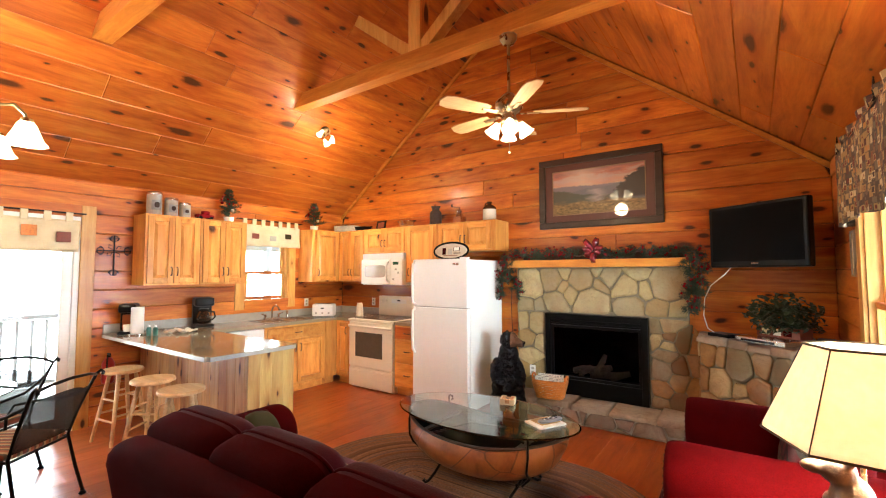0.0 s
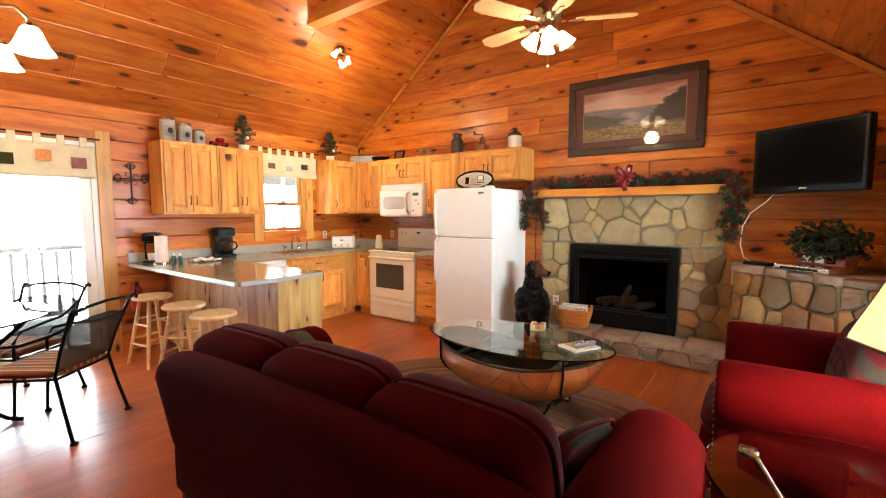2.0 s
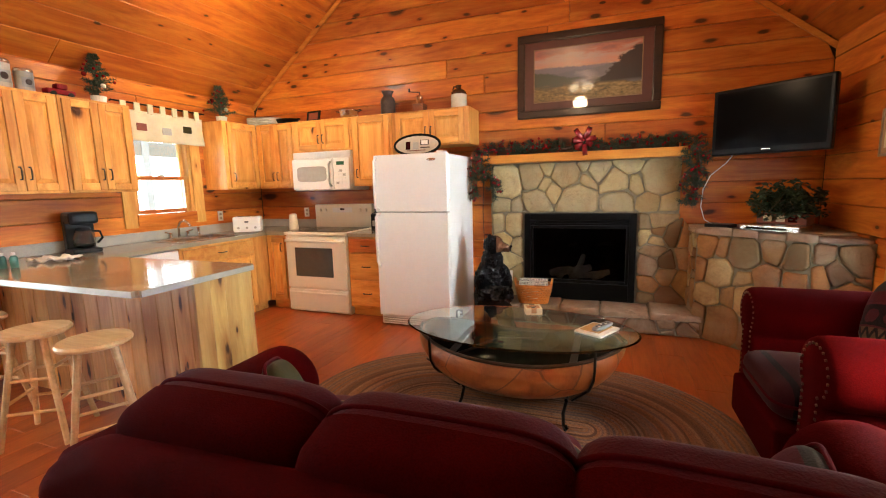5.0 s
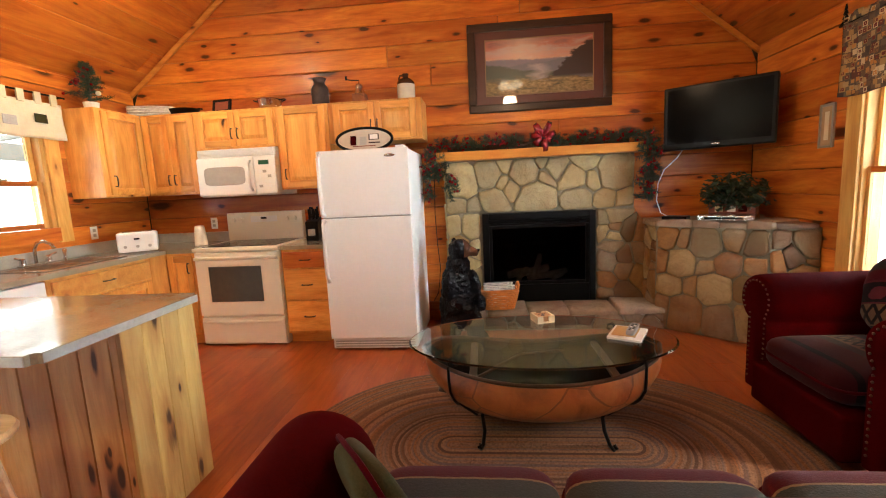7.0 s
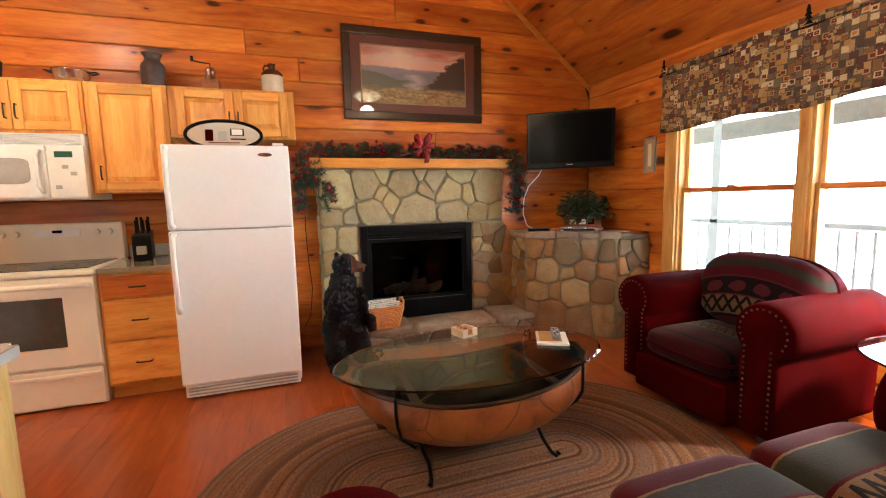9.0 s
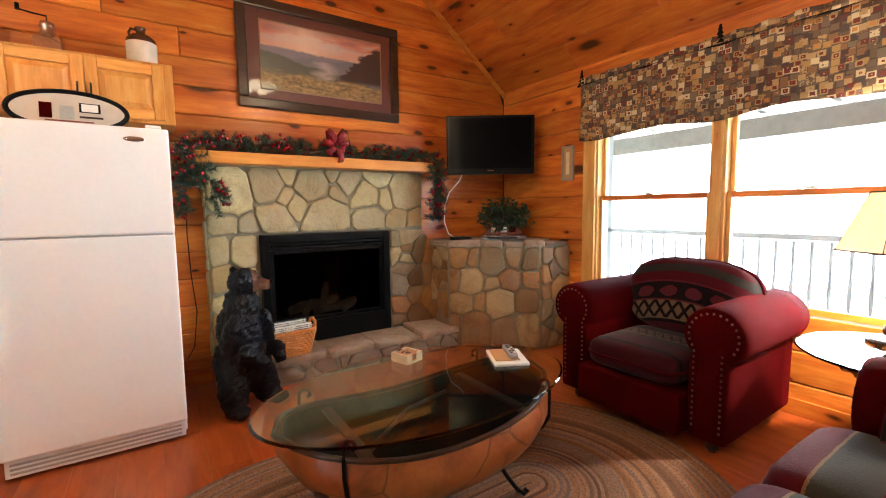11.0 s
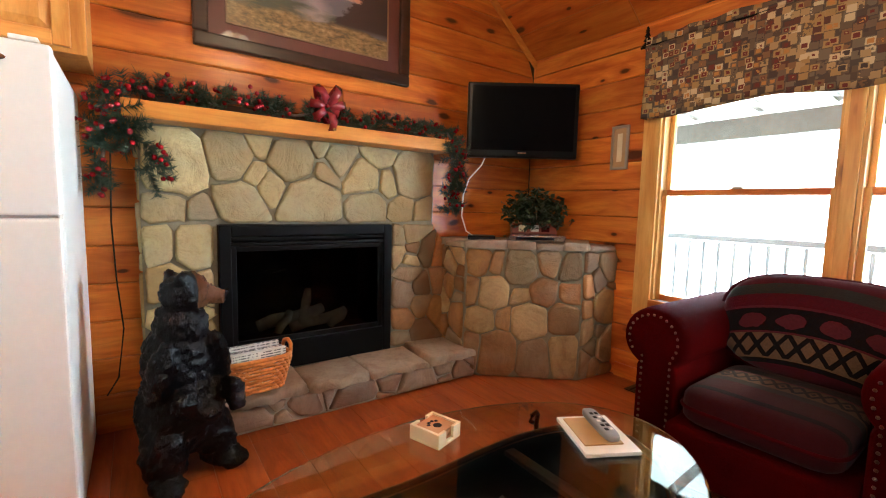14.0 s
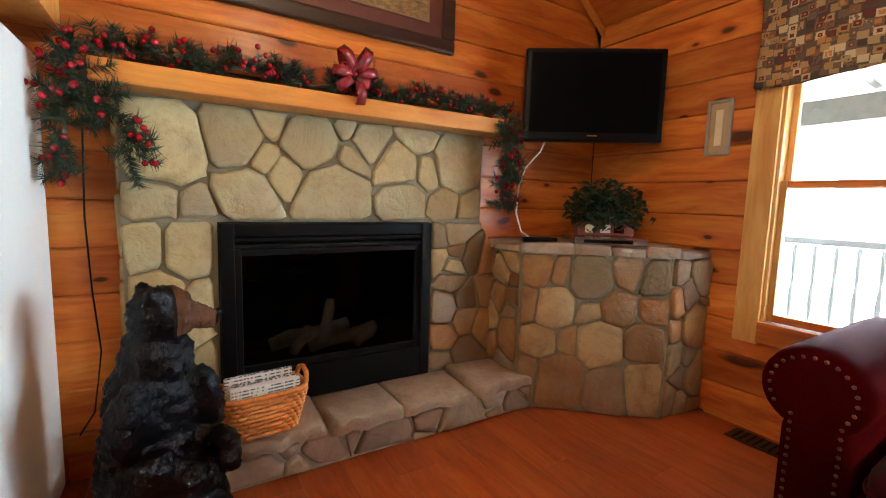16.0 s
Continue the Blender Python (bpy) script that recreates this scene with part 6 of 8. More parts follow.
tl = thing("table_lamp", pose(0.235, 1.75, 0.612), "lit table lamp with cut-corner shade on a carved bear base", "table lamp")
bm = B()
NSH = 6
for a, b in ((0, 1),):
    pr = [(0.235, 0.435), (0.232, 0.45), (0.125, 0.70), (0.122, 0.708)]
    gg = [[bm.verts.new((r * math.cos(math.tau * (k + 0.93) / NSH), r * math.sin(math.tau * (k + 0.93) / NSH), z)) for k in range(NSH)] for r, z in pr]
    for p, q in zip(gg, gg[1:]):
        for k in range(NSH):
            bm.faces.new((p[k], p[(k + 1) % NSH], q[(k + 1) % NSH], q[k]))
o = part("shade", bm, M_SHADE, tl, "glowing cream parchment shade")
md = o.modifiers.new("thick", 'SOLIDIFY')
md.thickness = 0.003
o.visible_shadow = True
for k in range(NSH):
    bm = B()
    a = math.tau * (k + 0.93) / NSH
    tube(bm, [(r * 1.006 * math.cos(a), r * 1.006 * math.sin(a), z) for r, z in ((0.236, 0.433), (0.122, 0.709))], 0.002, 5)
    part("shade_rib", bm, M_BRONZE, tl)
for z, r in ((0.433, 0.236), (0.709, 0.122)):
    bm = B()
    tube(bm, [(r * 1.004 * math.cos(math.tau * (k + 0.93) / NSH), r * 1.004 * math.sin(math.tau * (k + 0.93) / NSH), z) for k in range(NSH)], 0.004, 5, True)
    part("shade_band", bm, M_BRONZE, tl)
bm = B()
rod(bm, (0, 0, 0.02), (0, 0, 0.56), 0.007)
part("stem", bm, M_BRASS, tl)
bm = B()
lathe(bm, [(0.0, 0.0), (0.1, 0.0), (0.105, 0.012), (0.095, 0.022), (0.0, 0.024)], 24)
part("foot", bm, M_DARKWOOD, tl)
bm = B()
bmesh.ops.create_uvsphere(bm, u_segments=12, v_segments=8, radius=0.03, matrix=Matrix.Translation((0, 0, 0.57)))
part("bulb", bm, M_BULBM, tl, smooth=True)
sp = [((0.0, 0, 0.13), (0.07, 0.065, 0.12)), ((-0.01, 0, 0.25), (0.055, 0.05, 0.08)), ((-0.04, 0, 0.335), (0.045, 0.04, 0.04)), ((-0.09, 0, 0.34), (0.04, 0.022, 0.02)), ((-0.02, -0.035, 0.37), (0.012, 0.01, 0.014)), ((-0.02, 0.035, 0.37), (0.012, 0.01, 0.014)), ((-0.05, -0.045, 0.2), (0.02, 0.025, 0.06)), ((-0.05, 0.045, 0.2), (0.02, 0.025, 0.06)), ((-0.03, -0.04, 0.05), (0.035, 0.03, 0.035)), ((-0.03, 0.04, 0.05), (0.035, 0.03, 0.035))]
bm = B()
for c, r in sp:
    bmesh.ops.create_icosphere(bm, subdivisions=3, radius=1.0, matrix=Matrix.Translation(c) @ Matrix.Diagonal((*r, 1)))
o = part("bear_figure", bm, paint("carved_resin", (0.10, 0.055, 0.026), 0.5, vary=0.8, noise_scale=30, bump=0.5), tl, "carved tan bear figure", smooth=True)
o.matrix_local = pose(-0.02, -0.03, 0.02, 0, 0, 10)
md = o.modifiers.new("blend", 'REMESH')
md.mode, md.voxel_size, md.use_smooth_shade = 'VOXEL', 0.007, True

# ---------------- ceiling fan ----------------
fan = thing("ceiling_fan", pose(-1.545, 3.06, 0), "five-blade ceiling fan with lit frosted glass shades", "ceiling fan")
bm = B()
lathe(bm, [(0.0, 3.43), (0.07, 3.43), (0.068, 3.40), (0.045, 3.365), (0.02, 3.355), (0.0, 3.355)], 24)
part("canopy", bm, M_BRASS, fan, smooth=True)
bm = B()
rod(bm, (0, 0, 2.95), (0, 0, 3.36), 0.012)
part("downrod", bm, M_BRASS, fan)
bm = B()
lathe(bm, [(0.0, 2.96), (0.04, 2.955), (0.075, 2.92), (0.105, 2.89), (0.11, 2.85), (0.095, 2.82), (0.06, 2.80), (0.05, 2.77), (0.065, 2.75), (0.06, 2.72), (0.0, 2.715)], 28)
part("motor", bm, M_BRASS, fan, smooth=True)
M_BLADE = wood("blade_maple", (0.66, 0.48, 0.28), (0.6, 0.4, 0.2), (0.5, 0.3, 0.14), "x", knots=0, local=True)
for k in range(5):
    a = math.tau * k / 5 + 0.454
    bm = B()
    pts = [(0.19, -0.05), (0.24, -0.065), (0.52, -0.075), (0.585, -0.06), (0.61, 0.0), (0.585, 0.06), (0.52, 0.075), (0.24, 0.065), (0.19, 0.05)]
    lo = [bm.verts.new((x, y, -0.004)) for x, y in pts]
    hi = [bm.verts.new((x, y, 0.004)) for x, y in pts]
    bm.faces.new(lo[::-1])
    bm.faces.new(hi)
    for i in range(len(pts)):
        j = (i + 1) % len(pts)
        bm.faces.new((lo[i], lo[j], hi[j], hi[i]))
    bl = part("blade", bm, M_BLADE, fan, "pale maple blade")
    bl.matrix_local = pose(0, 0, 2.80, 0, 0, math.degrees(a)) @ pose(0, 0, 0, 12, 0, 0)
    bm = B()
    box(bm, 0.09, 0.25, -0.018, 0.018, -0.012, -0.004, 0.003)
    part("blade_iron", bm, M_BRASS, bl)


def bell_shade(m, r=0.062, h=0.10, n=20):
    """A fluted glass bell, open below."""
    bm = B()
    prof = [(0.35, 0.0), (0.45, -0.1), (0.62, -0.45), (0.8, -0.8), (1.0, -1.0), (0.97, -1.0), (0.76, -0.78), (0.58, -0.45), (0.4, -0.1)]
    rows_ = []
    for q, z in prof:
        rows_.append([bm.verts.new(m @ Vector((r * q * (1 + 0.05 * (k % 2) * abs(z)) * math.cos(math.tau * k / n), r * q * (1 + 0.05 * (k % 2) * abs(z)) * math.sin(math.tau * k / n), h * z))) for k in range(n)])
    for a, b in zip(rows_, rows_[1:]):
        for k in range(n):
            bm.faces.new((a[k], a[(k + 1) % n], b[(k + 1) % n], b[k]))
    return bm


for k in range(4):
    a = math.tau * k / 4 + 0.5
    bm = B()
    e = Vector((0.085 * math.cos(a), 0.085 * math.sin(a), 2.715))
    tube(bm, [(0.03 * math.cos(a), 0.03 * math.sin(a), 2.73), (0.06 * math.cos(a), 0.06 * math.sin(a), 2.74), e], 0.01, 8)
    arm = part("light_arm", bm, M_BRASS, fan, smooth=True)
    mm = Matrix.Translation(e) @ Matrix.Rotation(a, 4, 'Z') @ Matrix.Rotation(radians(-32), 4, 'Y')
    part("glass_shade", bell_shade(mm), M_OPAL, fan, "lit frosted glass bell shade", smooth=True)
bm = B()
tube(bm, [(0, 0, 2.715), (0.001, 0, 2.6), (0, 0, 2.50)], 0.0025, 5)
bmesh.ops.create_uvsphere(bm, u_segments=8, v_segments=6, radius=0.009, matrix=Matrix.Translation((0, 0, 2.492)))
part("pull_chain", bm, M_BRASS, fan)

# kitchen ceiling spot cluster
d_ = 3.52
zz = EAVE + PITCH * (-4.36 - XW)
sc = thing("ceiling_spotlight", pose(-4.36, 3.53, zz - 0.035), "brass ceiling fixture with three lit spot bulbs", "ceiling light")
bm = B()
lathe(bm, [(0, 0), (0.07, 0), (0.068, -0.02), (0.03, -0.03), (0, -0.03)], 22, Matrix.Rotation(-math.atan(PITCH), 4, 'Y'))
part("plate", bm, M_BRASS, sc, smooth=True)
for k, (dx, dy, dz) in enumerate(((0.07, -0.09, -0.03), (0.1, 0.04, -0.07), (0.03, -0.03, -0.12))):
    bm = B()
    tube(bm, [(0.01, 0, -0.02), (dx * 0.6, dy * 0.6, dz * 0.3 - 0.02), (dx, dy, dz)], 0.006, 6)
    part("stem", bm, M_BRASS, sc)
    bm = B()
    mm = Matrix.Translation((dx, dy, dz)) @ Euler((0.5 * (k - 1), 0.4 - 0.3 * k, 0)).to_matrix().to_4x4()
    lathe(bm, [(0.0, 0.0), (0.016, 0.0), (0.02, -0.03), (0.036, -0.07), (0.034, -0.085), (0.0, -0.09)], 14, mm)
    part("spot_bulb", bm, M_OPAL, sc, "lit spot bulb", smooth=True)

# dining chandelier
ch = thing("chandelier", pose(-3.68, 0.27, 0.12), "brass chandelier with lit tulip glass shades", "chandelier")
zc = 2.30
bm = B()
tube(bm, [(0, 0, 2.1), (0, 0, EAVE + PITCH * (-3.68 - XW) - 0.17)], 0.006, 6)
part("stem", bm, M_BRASS, ch)
bm = B()
lathe(bm, [(0.0, 2.10), (0.03, 2.12), (0.045, 2.18), (0.03, 2.24), (0.02, 2.34), (0.03, 2.4), (0.0, 2.42)], 18)
part("body", bm, M_BRASS, ch, smooth=True)
for k in range(5):
    a = math.tau * k / 5 + 1.05
    c, s_ = math.cos(a), math.sin(a)
    bm = B()
    tube(bm, [(0.02 * c, 0.02 * s_, 2.2), (0.12 * c, 0.12 * s_, 2.16), (0.2 * c, 0.2 * s_, 2.3), (0.27 * c, 0.27 * s_, 2.40), (0.35 * c, 0.35 * s_, 2.41), (0.40 * c, 0.40 * s_, 2.36), (0.41 * c, 0.41 * s_, 2.30)], 0.009, 8)
    arm = part("arm", bm, M_BRASS, ch, smooth=True)
    bm = bell_shade(Matrix.Translation((0.41 * c, 0.41 * s_, 2.31)), 0.10, 0.13)
    part("glass_shade", bm, M_OPAL, ch, "lit frosted tulip glass", smooth=True)
    bm = B()
    lathe(bm, [(0.0, 2.335), (0.03, 2.33), (0.036, 2.30), (0.0, 2.30)], 14, Matrix.Translation((0.41 * c, 0.41 * s_, 0)))
    part("fitter", bm, M_BRASS, arm)

# ---------------- dining set ----------------
dt = thing("dining_table", pose(-4.5, 0.22, 0), "round glass patio-style dining table on wrought iron legs", "dining table")
bm = B()
lathe(bm, [(0, 0.718), (0.6, 0.718), (0.607, 0.724), (0.6, 0.73), (0, 0.73)], 60)
part("glass_top", bm, M_TABLEGLASS, dt, "round glass top")
bm = B()
tube(bm, [(0.5 * math.cos(math.tau * k / 40), 0.5 * math.sin(math.tau * k / 40), 0.705) for k in range(40)], 0.012, 7, True)
part("rim_ring", bm, M_IRON, dt)
for k in range(4):
    a = math.tau * k / 4 + 0.98
    c, s_ = math.cos(a), math.sin(a)
    bm = B()
    tube(bm, [(0.5 * c, 0.5 * s_, 0.7), (0.40 * c, 0.40 * s_, 0.6), (0.2 * c, 0.2 * s_, 0.42), (0.14 * c, 0.14 * s_, 0.3), (0.2 * c, 0.2 * s_, 0.14), (0.36 * c, 0.36 * s_, 0.03), (0.44 * c, 0.44 * s_, 0.014)], 0.014, 8)
    part("leg", bm, M_IRON, dt, smooth=True)


def mesh_mat():
    k = NT("dark_mesh")
    p = k.pos(True)
    k.set((0.02, 0.02, 0.022), 0.6, Alpha=0.72)
    return k.m


M_MESH = mesh_mat()


def stripe_mat():
    k = NT("striped_cushion")
    x, y, z = k.sep(k.pos(True))
    c = k.ramp(k.math('FRACT', k.math('MULTIPLY', x, 9.0)), [(0, (0.20, 0.05, 0.03)), (0.25, (0.38, 0.24, 0.12)), (0.4, (0.12, 0.07, 0.04)), (0.55, (0.30, 0.10, 0.05)), (0.75, (0.42, 0.3, 0.17)), (0.88, (0.10, 0.08, 0.06))], 'CONSTANT')
    k.set(c, 0.9)
    k.bump(k.noise(k.pos(True), 200, 2), 0.4, 0.003)
    return k.m


M_STRIPE = stripe_mat()


def iron_chair(m):
    """Wrought-iron armchair that faces -y, with a mesh back and a striped pad."""
    c = thing("dining_chair", m, "black wrought-iron armchair with mesh back and striped pad", "chair", "chairs round the dining table")
    W = 0.27
    for sx in (-1, 1):
        bm = B()
        tube(bm, [(sx * 0.25, 0.30, 0.012), (sx * 0.235, 0.25, 0.2), (sx * 0.225, 0.2, 0.42), (sx * 0.235, 0.25, 0.58), (sx * 0.25, 0.315, 0.74), (sx * 0.262, 0.352, 0.825), (sx * 0.27, 0.378, 0.848), (sx * 0.27, 0.392, 0.835), (sx * 0.266, 0.388, 0.818)], 0.011, 7)
        part("back_leg", bm, M_IRON, c, smooth=True)
        bm = B()
        tube(bm, [(sx * 0.24, -0.26, 0.012), (sx * 0.235, -0.24, 0.2), (sx * 0.235, -0.225, 0.40), (sx * 0.26, -0.245, 0.53), (sx * 0.285, -0.215, 0.605), (sx * 0.305, -0.08, 0.63), (sx * 0.30, 0.08, 0.645), (sx * 0.27, 0.22, 0.69), (sx * 0.25, 0.31, 0.735)], 0.0105, 7)
        part("front_leg_and_arm", bm, M_IRON, c, smooth=True)
        for y in (0.30, -0.26):
            bm = B()
            lathe(bm, [(0.018, 0), (0.024, 0.006), (0.014, 0.022), (0, 0.024)], 10, Matrix.Translation((sx * 0.245, y, 0)))
            part("foot", bm, M_IRON, c)
        bm = B()
        tube(bm, [(sx * 0.235, -0.22, 0.40), (sx * 0.23, 0.2, 0.41)], 0.009, 7)
        part("seat_rail", bm, M_IRON, c)
    for y in (-0.22, 0.2):
        bm = B()
        tube(bm, [(-0.23, y, 0.405), (0.23, y, 0.405)], 0.009, 7)
        part("seat_rail", bm, M_IRON, c)
    bm = B()
    tube(bm, [(-0.262, 0.35, 0.82), (-0.16, 0.372, 0.845), (0, 0.38, 0.855), (0.16, 0.372, 0.845), (0.262, 0.35, 0.82)], 0.0105, 7)
    part("top_rail", bm, M_IRON, c, smooth=True)
    bm = B()
    n = 10
    g = []
    for i in range(n + 1):
        u = -1 + 2 * i / n
        g.append([bm.verts.new((0.232 * u, y + 0.012 * (1 - u * u), z + dz * (1 - u ** 4))) for y, z, dz in ((0.205, 0.45, 0), (0.235, 0.54, 0), (0.275, 0.64, 0.02), (0.308, 0.72, 0.045))])
    for a, b in zip(g, g[1:]):
        for k in range(3):
            bm.faces.new((a[k], b[k], b[k + 1], a[k + 1]))
    o = part("mesh_back", bm, M_MESH, c, "dark woven mesh", smooth=True)
    md = o.modifiers.new("thick", 'SOLIDIFY')
    md.thickness = 0.003
    bm = B()
    puff(bm, (0, 0, 0), (0.235, 0.225, 0.032), 0.3, 0.55)
    o = part("seat_pad", bm, M_STRIPE, c, "striped brown and red seat pad", smooth=True)
    o.location = (0, -0.01, 0.437)
    return c


c1 = iron_chair(pose(-3.96, 0.70, 0, 0, 0, -51))
copy_thing(c1, pose(-4.67, 0.63, 0, 0, 0, 34.6))
copy_thing(c1, pose(-4.1, -0.5, 0, 0, 0, -150))
copy_thing(c1, pose(-5.0, -0.35, 0, 0, 0, 140))

# ---------------- kitchen cabinets ----------------


def raised_door(parent, x0, x1, z0, z1, y, handle=None, name="door"):
    """A raised-panel door or drawer front in the plane y, facing -y; handle: (x, z, upright)."""
    d = thing(name, Matrix(), "", "")
    d.parent = parent
    st = min(0.058, (x1 - x0) * 0.24)
    rt = min(0.058, (z1 - z0) * 0.3)
    for nm, a, b, c, e, mat in (("stile", x0, x0 + st, z0, z1, M_CAB), ("stile", x1 - st, x1, z0, z1, M_CAB), ("rail", x0 + st, x1 - st, z1 - rt, z1, M_CABH), ("rail", x0 + st, x1 - st, z0, z0 + rt, M_CABH)):
        bm = B()
        box(bm, a, b, y - 0.02, y, c, e, 0.0035, seg=1)
        part(nm, bm, mat, d)
    bm = B()
    a, b, c, e = x0 + st, x1 - st, z0 + rt, z1 - rt
    i = min(0.034, (b - a) * 0.24, (e - c) * 0.24)
    o = [(a, y - 0.002, c), (b, y - 0.002, c), (b, y - 0.002, e), (a, y - 0.002, e)]
    n_ = [(a + i, y - 0.0185, c + i), (b - i, y - 0.0185, c + i), (b - i, y - 0.0185, e - i), (a + i, y - 0.0185, e - i)]
    vo, vi = [bm.verts.new(p) for p in o], [bm.verts.new(p) for p in n_]
    bm.faces.new(vi)
    for k in range(4):
        bm.faces.new((vo[k], vo[(k + 1) % 4], vi[(k + 1) % 4], vi[k]))
    part("panel", bm, M_CAB, d)
    if handle:
        pull(d, handle, y - 0.02)
    return d


def pull(d, handle, y):
    hx, hz, up = handle
    bm = B()
    L = 0.045
    v = Vector((0, 0, L)) if up else Vector((L, 0, 0))
    c = Vector((hx, y, hz))
    tube(bm, [c - v, c - v + Vector((0, -0.022, 0)), c - v * 0.5 + Vector((0, -0.028, 0)), c + v * 0.5 + Vector((0, -0.028, 0)), c + v + Vector((0, -0.022, 0)), c + v], 0.0055, 6)
    part("handle", bm, M_BRONZE, d, "dark bronze bar pull", smooth=True)


def slab_drawer(parent, x0, x1, z0, z1, y, mat=None):
    d = thing("drawer", Matrix(), "", "")
    d.parent = parent
    bm = B()
    box(bm, x0, x1, y - 0.02, y, z0, z1, 0.006)
    part("front", bm, mat or M_CABH, d)
    pull(d, ((x0 + x1) / 2, (z0 + z1) / 2, False), y - 0.02)


def cabinet(name, m, w, depth, z0, z1, fronts, label, toe=False, gap=0.012):
    """A cabinet unit from x 0 to w, front at y 0 facing -y; fronts: ('door', x0, x1, z0, z1, handle) or ('drawer', ...)."""
    c = thing(name, m, label, "cabinet", "kitchen cabinets")
    bm = B()
    box(bm, 0, w, 0.0, depth, z0 + (0.1 if toe else 0), z1, 0.003)
    part("body", bm, M_CAB, c)
    if toe:
        bm = B()
        box(bm, 0.0, w, 0.06, 0.08, z0, z0 + 0.1)
        part("toe_kick", bm, M_CABH, c)
    for f in fronts:
        if f[0] == "door":
            raised_door(c, f[1], f[2], f[3], f[4], -0.001, f[5])
        else:
            slab_drawer(c, f[1], f[2], f[3], f[4], -0.001, f[5] if len(f) > 5 else None)
    return c


def pair(w, z0, z1, hz, mx=0.02):
    h = w / 2
    return [("door", mx, h - 0.002, z0 + 0.02, z1 - 0.02, (h - 0.03, hz, True)), ("door", h + 0.002, w - mx, z0 + 0.02, z1 - 0.02, (h + 0.03, hz, True))]


UT = 2.17
NF = 4.50
WF = -5.18
# west wall upper units (facing +x)
for y0_, w_ in ((1.88, 0.56), (2.445, 0.555)):
    cabinet("wall_cabinet", pose(WF, y0_, 0, 0, 0, 90), w_, WF - XW - 0.001, 1.41, UT, pair(w_, 1.41, UT, 1.56), "golden knotty hickory wall cabinet with two raised-panel doors")
cabinet("wall_cabinet", pose(WF, 4.0, 0, 0, 0, 90), 0.5, WF - XW - 0.001, 1.41, UT, [("door", 0.05, 0.48, 1.43, UT - 0.02, (0.09, 1.55, True))], "golden knotty hickory corner wall cabinet with one door")
# north wall upper units (facing -y)
cabinet("wall_cabinet", pose(WF + 0.004, NF, 0), 0.555, YN - NF - 0.001, 1.41, UT, pair(0.555, 1.41, UT, 1.55), "golden knotty hickory wall cabinet with two raised-panel doors")
cabinet("wall_cabinet", pose(-4.62, NF, 0), 0.78, YN - NF - 0.001, 1.815, UT, pair(0.78, 1.815, UT, 1.95), "short hickory cabinet above the microwave")
cabinet("wall_cabinet", pose(-3.836, NF, 0), 0.5, YN - NF - 0.001, 1.41, UT, [("door", 0.03, 0.47, 1.43, UT - 0.02, (0.07, 1.55, True))], "single-door golden hickory wall cabinet")
cabinet("wall_cabinet", pose(-3.332, NF, 0), 0.862, YN - NF - 0.001, 1.805, UT, pair(0.862, 1.805, UT, 1.95, 0.05), "short hickory cabinet above the refrigerator")
# base units
BW = -4.87
CT = 0.875
cabinet("base_cabinet", pose(BW, 3.08, 0, 0, 0, 90), 0.92, BW - XW - 0.001, 0, CT, [("drawer", 0.03, 0.89, 0.70, 0.85), ("door", 0.03, 0.455, 0.13, 0.68, (0.42, 0.58, True)), ("door", 0.465, 0.89, 0.13, 0.68, (0.5, 0.58, True))], "hickory sink base cabinet with drawer front and doors", True)
cabinet("base_cabinet", pose(BW, 4.004, 0, 0, 0, 90), 0.196, BW - XW - 0.001, 0, CT, [], "plain hickory corner filler cabinet", True)
cabinet("base_cabinet", pose(BW + 0.004, 4.2, 0), 0.275, YN - 4.2 - 0.001, 0, CT, [("door", 0.02, 0.255, 0.13, 0.85, (0.225, 0.74, True))], "narrow reddish hickory base cabinet beside the range", True)
cabinet("base_cabinet", pose(-3.765, 4.2, 0), 0.455, YN - 4.2 - 0.001, 0, CT, [("drawer", 0.02, 0.435, 0.71, 0.855, M_CABRED), ("drawer", 0.02, 0.435, 0.42, 0.695), ("drawer", 0.02, 0.435, 0.125, 0.405)], "hickory drawer base cabinet with three drawers, the top one redder", True)
# dishwasher
dw = thing("dishwasher", pose(BW, 2.46, 0, 0, 0, 90), "white built-in dishwasher under the counter", "dishwasher")
bm = B()
box(bm, 0.005, 0.605, -0.005, 0.55, 0.1, 0.865, 0.006)
part("body", bm, M_WHITE, dw)
bm = B()
box(bm, 0.01, 0.6, -0.022, -0.005, 0.74, 0.865, 0.008)
part("control_panel", bm, M_PLASTIC, dw)
bm = B()
box(bm, 0.01, 0.6, -0.018, -0.005, 0.12, 0.73, 0.008)
part("door", bm, M_WHITE, dw)
for k in range(5):
    bm = B()
    box(bm, 0.08 + k * 0.06, 0.115 + k * 0.06, -0.026, -0.021, 0.795, 0.81, 0.002)
    part("button", bm, M_BLACKP, dw)
bm = B()
box(bm, 0.005, 0.605, 0.03, 0.05, 0.0, 0.1)
part("kick_plate", bm, M_BLACKP, dw)

